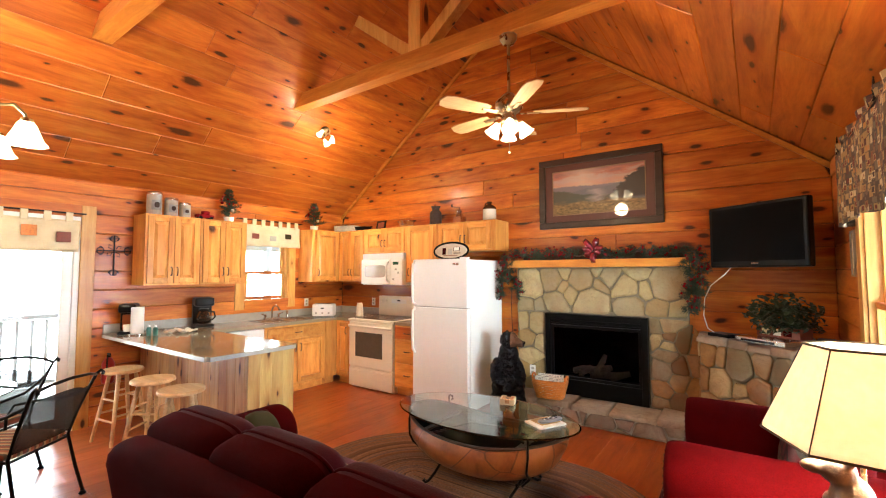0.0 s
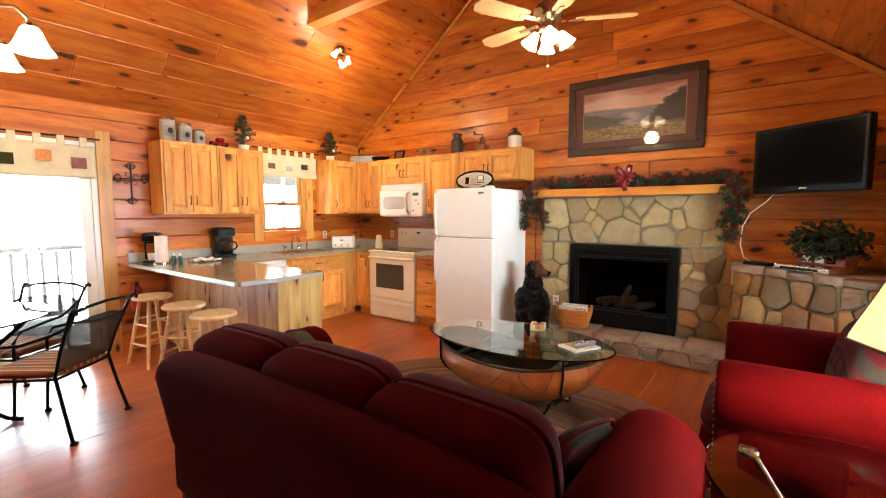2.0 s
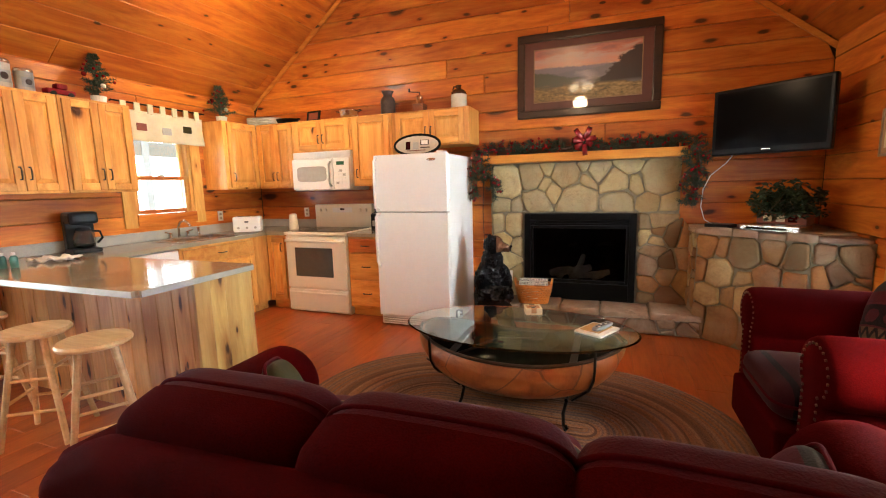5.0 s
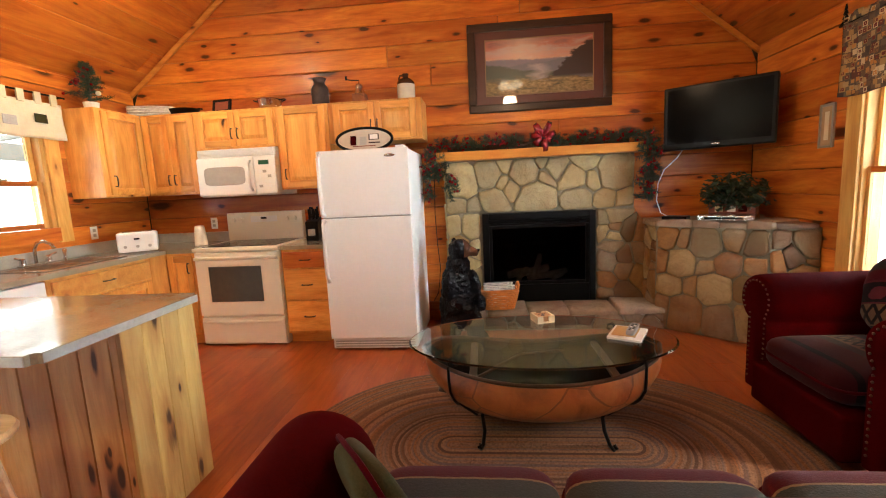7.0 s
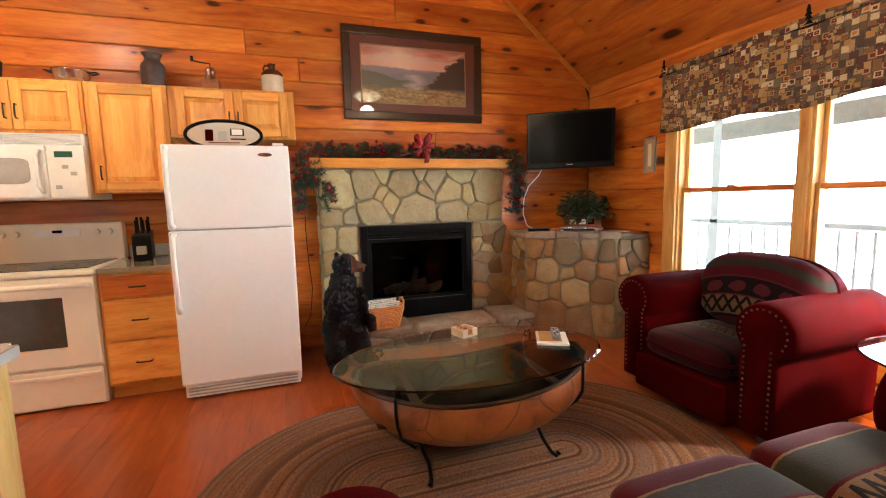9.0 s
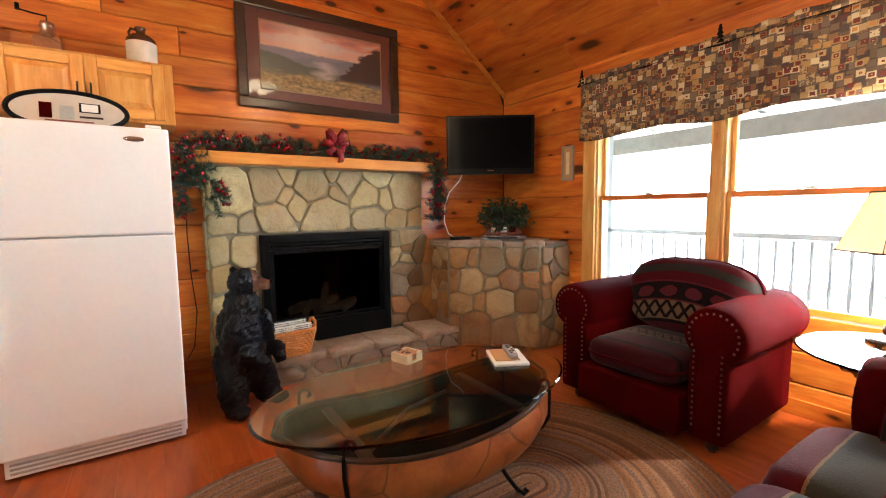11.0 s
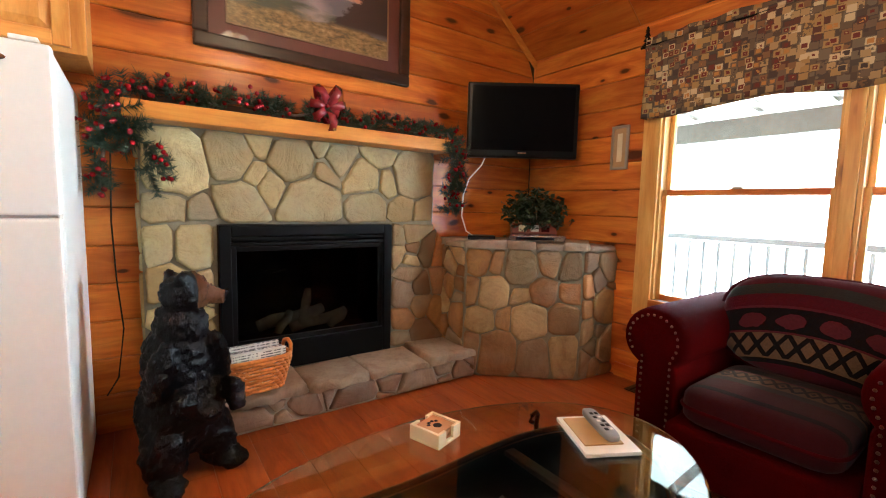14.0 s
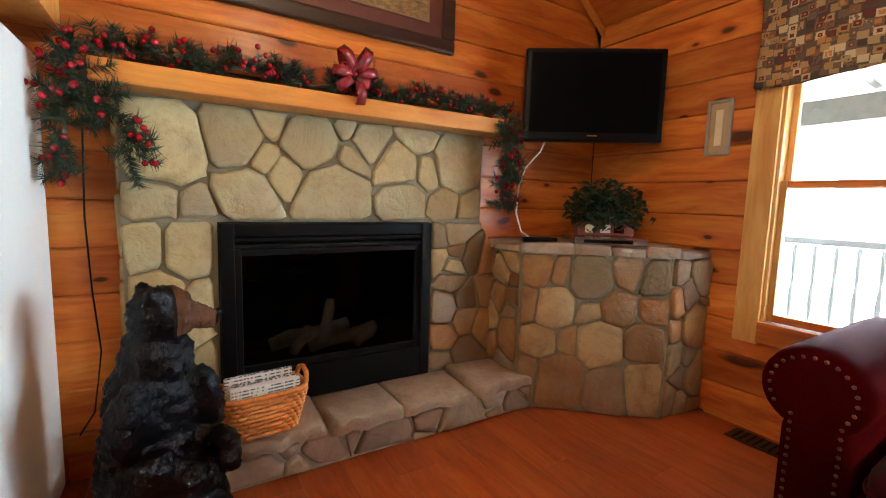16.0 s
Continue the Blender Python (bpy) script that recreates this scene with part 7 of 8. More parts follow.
# peninsula
pn = thing("peninsula", Matrix(), "kitchen peninsula clad in pale knotty pine boards", "kitchen island")
bm = B()
box(bm, XW + 0.001, -3.375, 2.0, 2.41, 0.0, CT)
part("core", bm, M_CAB, pn)
x = XW + 0.02
rk = random.Random(2)
while x < -3.38:
    e = min(-3.372, x + 0.138)
    slab("board", [(x, 0.0), (e, 0.0), (e, CT), (x, CT)], 0.018, 0.005, frame_of((0, 2.0, 0), (1, 0, 0), (0, 0, 1)), M_BOARD, pn)
    x = e
for k in range(4):
    a = 1.982 + k * 0.107
    slab("end_board", [(a, 0.0), (a + 0.107, 0.0), (a + 0.107, CT), (a, CT)], 0.02, 0.003, frame_of((-3.375, 0, 0), (0, 1, 0), (0, 0, 1)), M_PANEL, pn)

# worktops
wt = thing("peninsula_worktop", Matrix(), "glossy beige speckled laminate worktop on the peninsula", "worktop")
bm = B()
poly = [(XW + 0.002, 1.63), (-3.32, 1.63), (-3.32, 2.43), (XW + 0.002, 2.43)]
prism(bm, poly, CT + 0.001, 0.912)
bmesh.ops.recalc_face_normals(bm, faces=bm.faces)
bmesh.ops.bevel(bm, geom=[e for e in bm.edges if abs(e.verts[0].co.z - e.verts[1].co.z) > 0.02], offset=0.03, segments=3, affect='EDGES')
part("top", bm, M_COUNTER, wt)
for a, b, c, d in ((XW + 0.03, -3.35, 1.6265, 1.6295), (-3.3195, -3.3165, 1.66, 2.40)):
    bm = B()
    box(bm, a, b, c, d, CT + 0.003, 0.909, 0.001)
    part("edge_band", bm, M_CEDGE, wt, "grey laminate edge band")
cw = thing("kitchen_worktop", Matrix(), "beige speckled laminate worktop along the walls", "worktop")
bm = B()
SKX, SKY = (-5.36, -4.98), (3.2, 3.86)
for a, b, c, d in ((XW + 0.002, SKX[0], 2.432, YN - 0.002), (SKX[0], SKX[1], 2.432, SKY[0]), (SKX[0], SKX[1], SKY[1], YN - 0.002), (SKX[1], BW + 0.025, 2.432, YN - 0.002), (BW + 0.025, -4.585, 4.175, YN - 0.002)):
    box(bm, a, b, c, d, CT + 0.001, 0.912)
part("top", bm, M_COUNTER, cw)
bm = B()
box(bm, -3.762, -3.31, 4.175, YN - 0.002, CT + 0.001, 0.912, 0.004)
part("side_top", bm, M_COUNTER, cw)
for q in ((XW + 0.002, XW + 0.022, 1.64, YN - 0.003), (XW + 0.022, -4.59, YN - 0.022, YN - 0.003), (-3.762, -3.31, YN - 0.022, YN - 0.003)):
    bm = B()
    box(bm, *q, 0.913, 1.01, 0.003)
    part("backsplash", bm, M_CEDGE, cw)
# sink and tap
sk = thing("sink", pose(0, 0, 0), "double-bowl stainless steel kitchen sink set in worktop", "sink")
bm = B()
y = SKY
for a, b in ((y[0], (y[0] + y[1]) / 2 - 0.01), ((y[0] + y[1]) / 2 + 0.01, y[1])):
    for p, q, r, s in ((SKX[0], SKX[0] + 0.01, a, b), (SKX[1] - 0.01, SKX[1], a, b), (SKX[0] + 0.01, SKX[1] - 0.01, a, a + 0.01), (SKX[0] + 0.01, SKX[1] - 0.01, b - 0.01, b)):
        box(bm, p, q, r, s, 0.75, 0.914)
    box(bm, SKX[0], SKX[1], a, b, 0.745, 0.755)
part("bowl", bm, M_STEEL, sk)
bm = B()
for p, q, r, s in ((SKX[0] - 0.02, SKX[0] + 0.008, y[0] - 0.02, y[1] + 0.02), (SKX[1] - 0.008, SKX[1] + 0.02, y[0] - 0.02, y[1] + 0.02), (SKX[0], SKX[1], y[0] - 0.02, y[0] + 0.008), (SKX[0], SKX[1], y[1] - 0.008, y[1] + 0.02), (SKX[0], SKX[1], (y[0] + y[1]) / 2 - 0.016, (y[0] + y[1]) / 2 + 0.016)):
    box(bm, p, q, r, s, 0.913, 0.918, 0.002)
part("rim", bm, M_STEEL, sk)
tp = thing("tap", pose(-5.42, 3.53, 0.913), "chrome kitchen tap with two lever handles and sprayer", "tap")
bm = B()
box(bm, -0.025, 0.025, -0.13, 0.13, 0, 0.015, 0.006)
part("base_plate", bm, M_STEEL, tp)
bm = B()
tube(bm, [(0, 0, 0.01), (0, 0, 0.12), (0.03, 0, 0.17), (0.09, 0, 0.185), (0.15, 0, 0.16), (0.17, 0, 0.125)], 0.012, 9)
part("spout", bm, M_STEEL, tp, smooth=True)
for s in (-1, 1):
    bm = B()
    lathe(bm, [(0.022, 0.012), (0.018, 0.05), (0.02, 0.06), (0, 0.065)], 14, Matrix.Translation((0, s * 0.1, 0)))
    tube(bm, [(0, s * 0.1, 0.055), (0.0, s * 0.13, 0.065), (0.01, s * 0.16, 0.075)], 0.007, 7)
    part("lever", bm, M_STEEL, tp, smooth=True)
bm = B()
lathe(bm, [(0.018, 0.0), (0.012, 0.03), (0.016, 0.09), (0.0, 0.1)], 14, Matrix.Translation((0.0, 0.24, 0)))
part("sprayer", bm, M_STEEL, tp, smooth=True)

# ---------------- range, microwave, refrigerator ----------------
rg_ = thing("range", pose(-4.575, 4.165, 0), "cream electric range with glass cooktop and black oven window", "range")
RW = 0.805
bm = B()
box(bm, 0.0, RW, 0.03, 0.665, 0.05, 0.90, 0.006)
part("body", bm, M_BISQUE, rg_)
bm = B()
box(bm, -0.004, RW + 0.004, -0.015, 0.63, 0.885, 0.918, 0.01)
part("cooktop", bm, M_BISQUE, rg_)
bm = B()
box(bm, 0.05, RW - 0.05, 0.06, 0.58, 0.918, 0.923, 0.003)
part("glass_hob", bm, M_BLACKG, rg_, "black ceramic glass hob")
for cx, cy, r in ((0.22, 0.19, 0.1), (0.58, 0.19, 0.08), (0.22, 0.45, 0.08), (0.58, 0.45, 0.1)):
    bm = B()
    tube(bm, [(cx + r * math.cos(math.tau * k / 28), cy + r * math.sin(math.tau * k / 28), 0.9232) for k in range(28)], 0.0012, 4, True)
    part("burner_ring", bm, M_STEEL, rg_)
bm = B()
box(bm, 0.0, RW, 0.58, 0.665, 0.918, 1.2, 0.012)
part("backguard", bm, M_BISQUE, rg_)
for kx in (0.08, 0.16, RW - 0.16, RW - 0.08):
    bm = B()
    rod(bm, (kx, 0.58, 1.13), (kx, 0.553, 1.13), 0.022, 0.019, 16)
    part("knob", bm, M_BISQUE, rg_)
bm = B()
box(bm, 0.26, 0.54, 0.574, 0.579, 1.1, 1.16, 0.002)
part("control_panel", bm, M_PLASTIC, rg_)
bm = B()
box(bm, 0.37, 0.43, 0.571, 0.575, 1.13, 1.15)
part("clock", bm, M_BLACKG, rg_)
dr_ = thing("oven_door", Matrix(), "", "")
dr_.parent = rg_
bm = B()
box(bm, 0.004, RW - 0.004, 0.0, 0.03, 0.285, 0.875, 0.01)
part("panel", bm, M_BISQUE, dr_)
bm = B()
box(bm, 0.13, RW - 0.18, -0.004, 0.0, 0.42, 0.745, 0.004)
part("window", bm, paint("oven_window_glass", (0.07, 0.062, 0.05), 0.08, vary=0.2, bump=0), dr_, "grey-brown glass oven window")
bm = B()
tube(bm, [(0.03, 0, 0.815), (0.03, -0.035, 0.825), (RW - 0.03, -0.035, 0.825), (RW - 0.03, 0, 0.815)], 0.016, 8)
part("handle", bm, M_BISQUE, dr_, smooth=True)
bm = B()
box(bm, 0.004, RW - 0.004, 0.002, 0.03, 0.02, 0.27, 0.01)
part("drawer", bm, M_BISQUE, rg_)
bm = B()
box(bm, 0.02, RW - 0.02, -0.012, 0.004, 0.215, 0.24, 0.006)
part("drawer_grip", bm, M_BISQUE, rg_)
bm = B()
box(bm, 0.01, RW - 0.01, 0.05, 0.6, 0.0, 0.05)
part("plinth", bm, M_BISQUE, rg_)

mw = thing("microwave", pose(-4.617, 4.425, 1.37), "white over-range microwave with vent louvres", "microwave")
MW_ = 0.775
bm = B()
box(bm, 0, MW_, 0.03, 0.42, 0, 0.44, 0.008)
part("body", bm, M_WHITE, mw)
bm = B()
box(bm, 0.0, 0.56, 0.0, 0.03, 0.01, 0.36, 0.012)
part("door", bm, M_WHITE, mw)
bm = B()
puff(bm, (0.27, -0.001, 0.19), (0.2, 0.004, 0.085), 0.25, 0.35, nu=40, nv=24)
part("window", bm, paint("mw_window", (0.42, 0.39, 0.34), 0.15), mw, "grey mesh window", smooth=True)
bm = B()
box(bm, 0.565, MW_, 0.0, 0.03, 0.01, 0.36, 0.01)
part("control_panel", bm, M_WHITE, mw)
bm = B()
box(bm, 0.61, 0.71, -0.004, 0.0, 0.28, 0.32, 0.002)
part("display", bm, paint("green_display", (0.02, 0.09, 0.04), 0.2), mw)
for i in range(4):
    for j in range(3):
        bm = B()
        box(bm, 0.6 + j * 0.045, 0.635 + j * 0.045, -0.003, 0.0, 0.07 + i * 0.045, 0.095 + i * 0.045, 0.002)
        part("button", bm, M_PLASTIC if (i + j) % 4 else M_CEDGE, mw)
bm = B()
tube(bm, [(0.53, 0, 0.05), (0.53, -0.04, 0.08), (0.53, -0.045, 0.18), (0.53, -0.04, 0.29), (0.53, 0, 0.32)], 0.014, 8)
part("handle", bm, M_WHITE, mw, smooth=True)
for k in range(6):
    bm = B()
    box(bm, 0.02, MW_ - 0.02, 0.012, 0.032, 0.37 + k * 0.0115, 0.376 + k * 0.0115, 0.002)
    part("louvre", bm, M_PLASTIC, mw)

rf = thing("refrigerator", pose(-3.285, 3.985, 0), "white textured top-freezer refrigerator", "refrigerator")
FW = 0.755
bm = B()
box(bm, 0, FW, 0.06, 0.79, 0.03, 1.685, 0.012)
part("cabinet", bm, M_WHITE, rf)
for nm, a, b in (("freezer_door", 1.155, 1.695), ("lower_door", 0.115, 1.145)):
    d = thing(nm, Matrix(), "", "")
    d.parent = rf
    bm = B()
    box(bm, 0, FW, -0.005, 0.055, a, b, 0.012, seg=3)
    part("panel", bm, M_WHITE, d)
    bm = B()
    if a > 1:
        tube(bm, [(0.035, -0.005, a + 0.02), (0.032, -0.05, a + 0.04), (0.03, -0.055, a + 0.25), (0.03, -0.045, b - 0.06), (0.03, -0.005, b - 0.02)], 0.016, 8)
    else:
        tube(bm, [(0.035, -0.005, b - 0.02), (0.032, -0.05, b - 0.04), (0.03, -0.055, b - 0.25), (0.03, -0.045, b - 0.48), (0.03, -0.005, b - 0.53)], 0.016, 8)
    part("handle", bm, M_WHITE, d, smooth=True)
bm = B()
box(bm, 0.01, FW - 0.01, 0.02, 0.06, 1.145, 1.155)
part("gasket", bm, M_CEDGE, rf)
bm = B()
puff(bm, (FW - 0.15, -0.007, 1.635), (0.045, 0.004, 0.013), 1.0)
part("badge", bm, M_STEEL, rf)
bm = B()
box(bm, 0.01, FW - 0.01, 0.025, 0.06, 0.02, 0.11, 0.004)
gr_ = part("toe_grille", bm, M_PLASTIC, rf)
for k in range(3):
    bm = B()
    box(bm, 0.03, FW - 0.03, 0.019, 0.026, 0.036 + 0.022 * k, 0.046 + 0.022 * k)
    part("slot", bm, M_CEDGE, gr_)
bm = B()
box(bm, FW - 0.1, FW - 0.03, 0.0, 0.1, 1.695, 1.712, 0.005)
part("hinge_cover", bm, M_WHITE, rf)
for xx in (0.05, FW - 0.05):
    bm = B()
    rod(bm, (xx, 0.1, 0.0), (xx, 0.1, 0.03), 0.02)
    rod(bm, (xx, 0.7, 0.0), (xx, 0.7, 0.03), 0.02)
    part("roller", bm, M_BLACKP, rf)

# oval sign
sg = thing("oval_sign", pose(-2.955, 4.28, 1.697, -8, 0, 0), "oval wooden sign with kitchen drawings and black rim on refrigerator", "sign")
bm = B()
lathe(bm, [(0.0, -0.008), (0.24, -0.008), (0.24, 0.008), (0.0, 0.008)], 48, pose(0, 0, 0.105, 90), 1.0, 0.4)
part("face", bm, paint("sign_cream", (0.55, 0.47, 0.36), 0.6), sg)
bm = B()
tube(bm, [(0.245 * math.cos(math.tau * k / 56), -0.004, 0.105 + 0.1 * math.sin(math.tau * k / 56)) for k in range(56)], 0.013, 8, True)
part("rim", bm, M_BLACKM, sg, smooth=True)
for a, b, c, d, mat in ((-0.12, -0.07, 0.06, 0.14, M_RED), (-0.04, 0.02, 0.06, 0.13, M_CEDGE), (0.04, 0.13, 0.1, 0.15, M_BLACKP), (0.05, 0.12, 0.105, 0.145, M_PAPER), (0.04, 0.14, 0.07, 0.08, M_DARKWOOD), (-0.1, 0.1, 0.045, 0.052, M_TERRA)):
    bm = B()
    box(bm, a, b, -0.0115 if mat is not M_PAPER else -0.0125, -0.0085, c, d)
    part("painted_shape", bm, mat, sg)

# ---------------- things on top of the cabinets ----------------


def canister(m, r, h):
    c = thing("canister", m, "tin canister with cream picture label and grey lid", "canister", "canister set")
    bm = B()
    lathe(bm, [(0, 0), (r, 0), (r, h * 0.86), (0, h * 0.86)], 26)
    part("body", bm, paint("tin_cream", (0.42, 0.36, 0.28), 0.4, vary=0.4, noise_scale=14) if "tin_cream" not in bpy.data.materials else bpy.data.materials["tin_cream"], c)
    bm = B()
    lathe(bm, [(r * 1.04, h * 0.86), (r * 1.04, h * 0.95), (r * 0.95, h), (0, h)], 26)
    part("lid", bm, M_STEEL, c)
    bm = B()
    lathe(bm, [(r * 1.006, h * 0.2), (r * 1.006, h * 0.62)], 26)
    bmesh.ops.delete(bm, geom=[v for v in bm.verts if v.co.x < r * 0.72], context='VERTS')
    part("label", bm, paint("tin_label", (0.30, 0.29, 0.27), 0.5, vary=0.4) if "tin_label" not in bpy.data.materials else bpy.data.materials["tin_label"], c)
    bm = B()
    puff(bm, (r, 0, h * 0.42), (0.006, r * 0.35, h * 0.12), 0.8)
    part("emblem", bm, M_DARKWOOD, c)


for y_, r, h in ((2.0, 0.072, 0.255), (2.17, 0.065, 0.21), (2.315, 0.057, 0.17)):
    canister(pose(-5.3, y_, UT + 0.001), r, h)
tk = thing("toy_truck", pose(-5.29, 2.53, UT + 0.001), "small red vintage toy truck on cabinet top", "toy")
bm = B()
box(bm, -0.04, 0.04, -0.1, 0.1, 0.02, 0.06, 0.012)
box(bm, -0.036, 0.036, -0.03, 0.05, 0.06, 0.105, 0.016)
part("body", bm, M_BERRY, tk)
for sx in (-0.042, 0.042):
    for y_ in (-0.06, 0.06):
        bm = B()
        rod(bm, (sx - 0.008, y_, 0.02), (sx + 0.008, y_, 0.02), 0.02, n=14)
        part("wheel", bm, M_BLACKP, tk)


def small_tree(m, h, rng):
    t = thing("decor_tree", m, "small artificial pine tree with red berries", "artificial tree", "decor trees")
    bm = B()
    lathe(bm, [(0, 0), (0.05, 0), (0.06, 0.06), (0, 0.06)], 16)
    part("pot", bm, M_PAPER, t)
    bm = B()
    tube(bm, [(0, 0, 0.05), (0.005, 0, h * 0.6), (0, 0.0, h)], [0.008, 0.006, 0.003], 6)
    part("trunk", bm, M_TWIG, t)
    bm = B()
    bb = []
    for k in range(85):
        f = rng.random() ** 0.8
        z = 0.06 + (h - 0.06) * f
        a = rng.uniform(0, 6.28)
        L = (0.15 * (1 - f) + 0.03) * rng.uniform(0.7, 1.15)
        needle_cluster(bm, (0, 0, z), (math.cos(a), math.sin(a), 0.25), L, 46, rng, 0.032, 0.0022)
        if k % 7 == 0:
            bb.append((math.cos(a) * L, math.sin(a) * L, z + 0.2 * L))
    part("crown", bm, M_PINEGREEN, t)
    for p in bb:
        o = new("berry", first.data)
        o.parent = t
        o.location = p
    for k in range(3):
        bm = B()
        a = k * 2.1
        puff(bm, (0.08 * math.cos(a), 0.08 * math.sin(a), h * 0.35 + 0.05 * k), (0.02, 0.02, 0.02), 0.9, nu=10, nv=6)
        part("ornament", bm, M_PAPER if k == 0 else M_RIBBON, t, smooth=True)


small_tree(pose(-5.3, 2.83, UT + 0.001), 0.40, random.Random(5))
small_tree(pose(-5.3, 4.12, UT + 0.001), 0.38, random.Random(6))
tb = thing("storage_tray", pose(-5.12, 4.62, UT + 0.001, 0, 0, 20), "whitewashed woven tray on the cabinet top", "tray")
bm = B()
for lv in range(4):
    tube(bm, [(0.2 * math.copysign(abs(math.cos(a)) ** 0.4, math.cos(a)), 0.11 * math.copysign(abs(math.sin(a)) ** 0.4, math.sin(a)), 0.012 + lv * 0.022) for a in [math.tau * k / 40 for k in range(40)]], 0.012, 6, True)
box(bm, -0.18, 0.18, -0.1, 0.1, 0, 0.008)
part("weave", bm, paint("whitewash", (0.5, 0.46, 0.38), 0.8, vary=0.4, noise_scale=60), tb, smooth=True)
pn_ = thing("roasting_pan", pose(-4.83, 4.66, UT + 0.001), "dark enamel roasting pan on the cabinet top", "pan")
bm = B()
lathe(bm, [(0, 0), (0.12, 0.0), (0.15, 0.06), (0.155, 0.062), (0.14, 0.058), (0.115, 0.008), (0, 0.008)], 28, None, 1.0, 0.75)
part("body", bm, M_BLACKM, pn_, smooth=True)
for s in (-1, 1):
    bm = B()
    tube(bm, [(s * 0.15, -0.03, 0.055), (s * 0.18, -0.02, 0.06), (s * 0.18, 0.02, 0.06), (s * 0.15, 0.03, 0.055)], 0.005, 6)
    part("handle", bm, M_BLACKM, pn_)
pf = thing("photo_frame", pose(-4.41, 4.6, UT + 0.001, -12, 0, -8), "small black picture frame leaning on the cabinet top", "photo frame")
bm = B()
for a, b, c, d in ((-0.1, 0.1, 0.0, 0.022), (-0.1, 0.1, 0.103, 0.125), (-0.1, -0.075, 0.022, 0.103), (0.075, 0.1, 0.022, 0.103)):
    box(bm, a, b, -0.01, 0.01, c, d, 0.003)
part("frame", bm, M_BLACKP, pf)
bm = B()
box(bm, -0.075, 0.075, -0.003, 0.003, 0.022, 0.103)
part("picture", bm, M_TERRA, pf)
mb = thing("metal_bowl", pose(-3.93, 4.62, UT + 0.001), "shiny steel pot with two handles", "pot")
bm = B()
lathe(bm, [(0, 0), (0.075, 0.0), (0.1, 0.03), (0.108, 0.085), (0.114, 0.088), (0.104, 0.082), (0.09, 0.03), (0, 0.006)], 28)
part("body", bm, M_STEEL, mb, smooth=True)
for s in (-1, 1):
    bm = B()
    tube(bm, [(s * 0.105, -0.03, 0.075), (s * 0.15, -0.02, 0.085), (s * 0.15, 0.02, 0.085), (s * 0.105, 0.03, 0.075)], 0.006, 6)
    part("handle", bm, M_BLACKP, mb)
mc = thing("milk_can", pose(-3.44, 4.64, UT + 0.001), "dark metal milk can on the cabinet top", "milk can")
bm = B()
lathe(bm, [(0, 0), (0.075, 0), (0.08, 0.01), (0.08, 0.15), (0.072, 0.175), (0.05, 0.2), (0.05, 0.225), (0.068, 0.25), (0.064, 0.252), (0.045, 0.23), (0, 0.23)], 26)
part("body", bm, paint("aged_tin", (0.075, 0.05, 0.04), 0.5, metal=0.4, vary=0.5, noise_scale=25), mc, smooth=True)
cg = thing("coffee_grinder", pose(-3.06, 4.64, UT + 0.001), "antique wooden coffee grinder with crank", "coffee grinder")
bm = B()
box(bm, -0.06, 0.06, -0.06, 0.06, 0.0, 0.085, 0.006)
part("box", bm, M_HULL, cg, "brown wooden box")
bm = B()
lathe(bm, [(0.05, 0.085), (0.045, 0.11), (0.03, 0.13), (0.04, 0.15), (0.03, 0.175), (0.0, 0.18)], 18)
part("hopper", bm, M_STEEL, cg, smooth=True)
bm = B()
tube(bm, [(0, 0, 0.175), (0, 0, 0.21), (-0.06, 0.0, 0.215), (-0.12, 0.0, 0.225)], 0.005, 6)
rod(bm, (-0.12, 0, 0.22), (-0.12, 0, 0.255), 0.01)
part("crank", bm, M_BLACKM, cg)
jg = thing("stoneware_jug", pose(-2.62, 4.64, UT + 0.001), "cream and brown stoneware jug with small handle", "jug")
bm = B()
lathe(bm, [(0, 0), (0.078, 0), (0.082, 0.01), (0.082, 0.14)], 26)
part("body", bm, paint("stoneware_cream", (0.6, 0.53, 0.4), 0.25), jg, smooth=True)
bm = B()
lathe(bm, [(0.082, 0.14), (0.078, 0.165), (0.05, 0.19), (0.025, 0.2), (0.025, 0.225), (0.032, 0.235), (0, 0.237)], 26)
tube(bm, [(-0.025, 0, 0.222), (-0.05, 0, 0.225), (-0.062, 0, 0.2), (-0.058, 0, 0.18)], 0.008, 7)
part("shoulder", bm, paint("stoneware_brown", (0.06, 0.025, 0.012), 0.22), jg, "brown glazed shoulder", smooth=True)

# ---------------- things on the worktops ----------------
pm = thing("pod_coffee_machine", pose(-5.3, 1.80, 0.913, 0, 0, 60), "black and orange single-cup coffee machine", "coffee machine")
bm = B()
box(bm, -0.075, 0.075, -0.1, 0.12, 0.0, 0.03, 0.012)
box(bm, -0.075, 0.075, 0.0, 0.12, 0.03, 0.25, 0.02)
box(bm, -0.078, 0.078, -0.1, 0.12, 0.22, 0.31, 0.03)
part("body", bm, M_BLACKP, pm)
bm = B()
box(bm, -0.05, 0.05, -0.025, -0.001, 0.04, 0.2, 0.008)
part("front_panel", bm, paint("copper_orange", (0.35, 0.09, 0.02), 0.3, Coat_Weight=0.5), pm, "shiny orange panel")
bm = B()
lathe(bm, [(0.028, 0.032), (0.035, 0.1), (0.032, 0.1), (0.025, 0.036)], 16, Matrix.Translation((0, -0.06, 0)))
part("cup", bm, M_PLASTIC, pm, smooth=True)
pt = thing("paper_towel", pose(-5.16, 1.83, 0.913), "white paper towel roll on an upright holder", "paper towel")
bm = B()
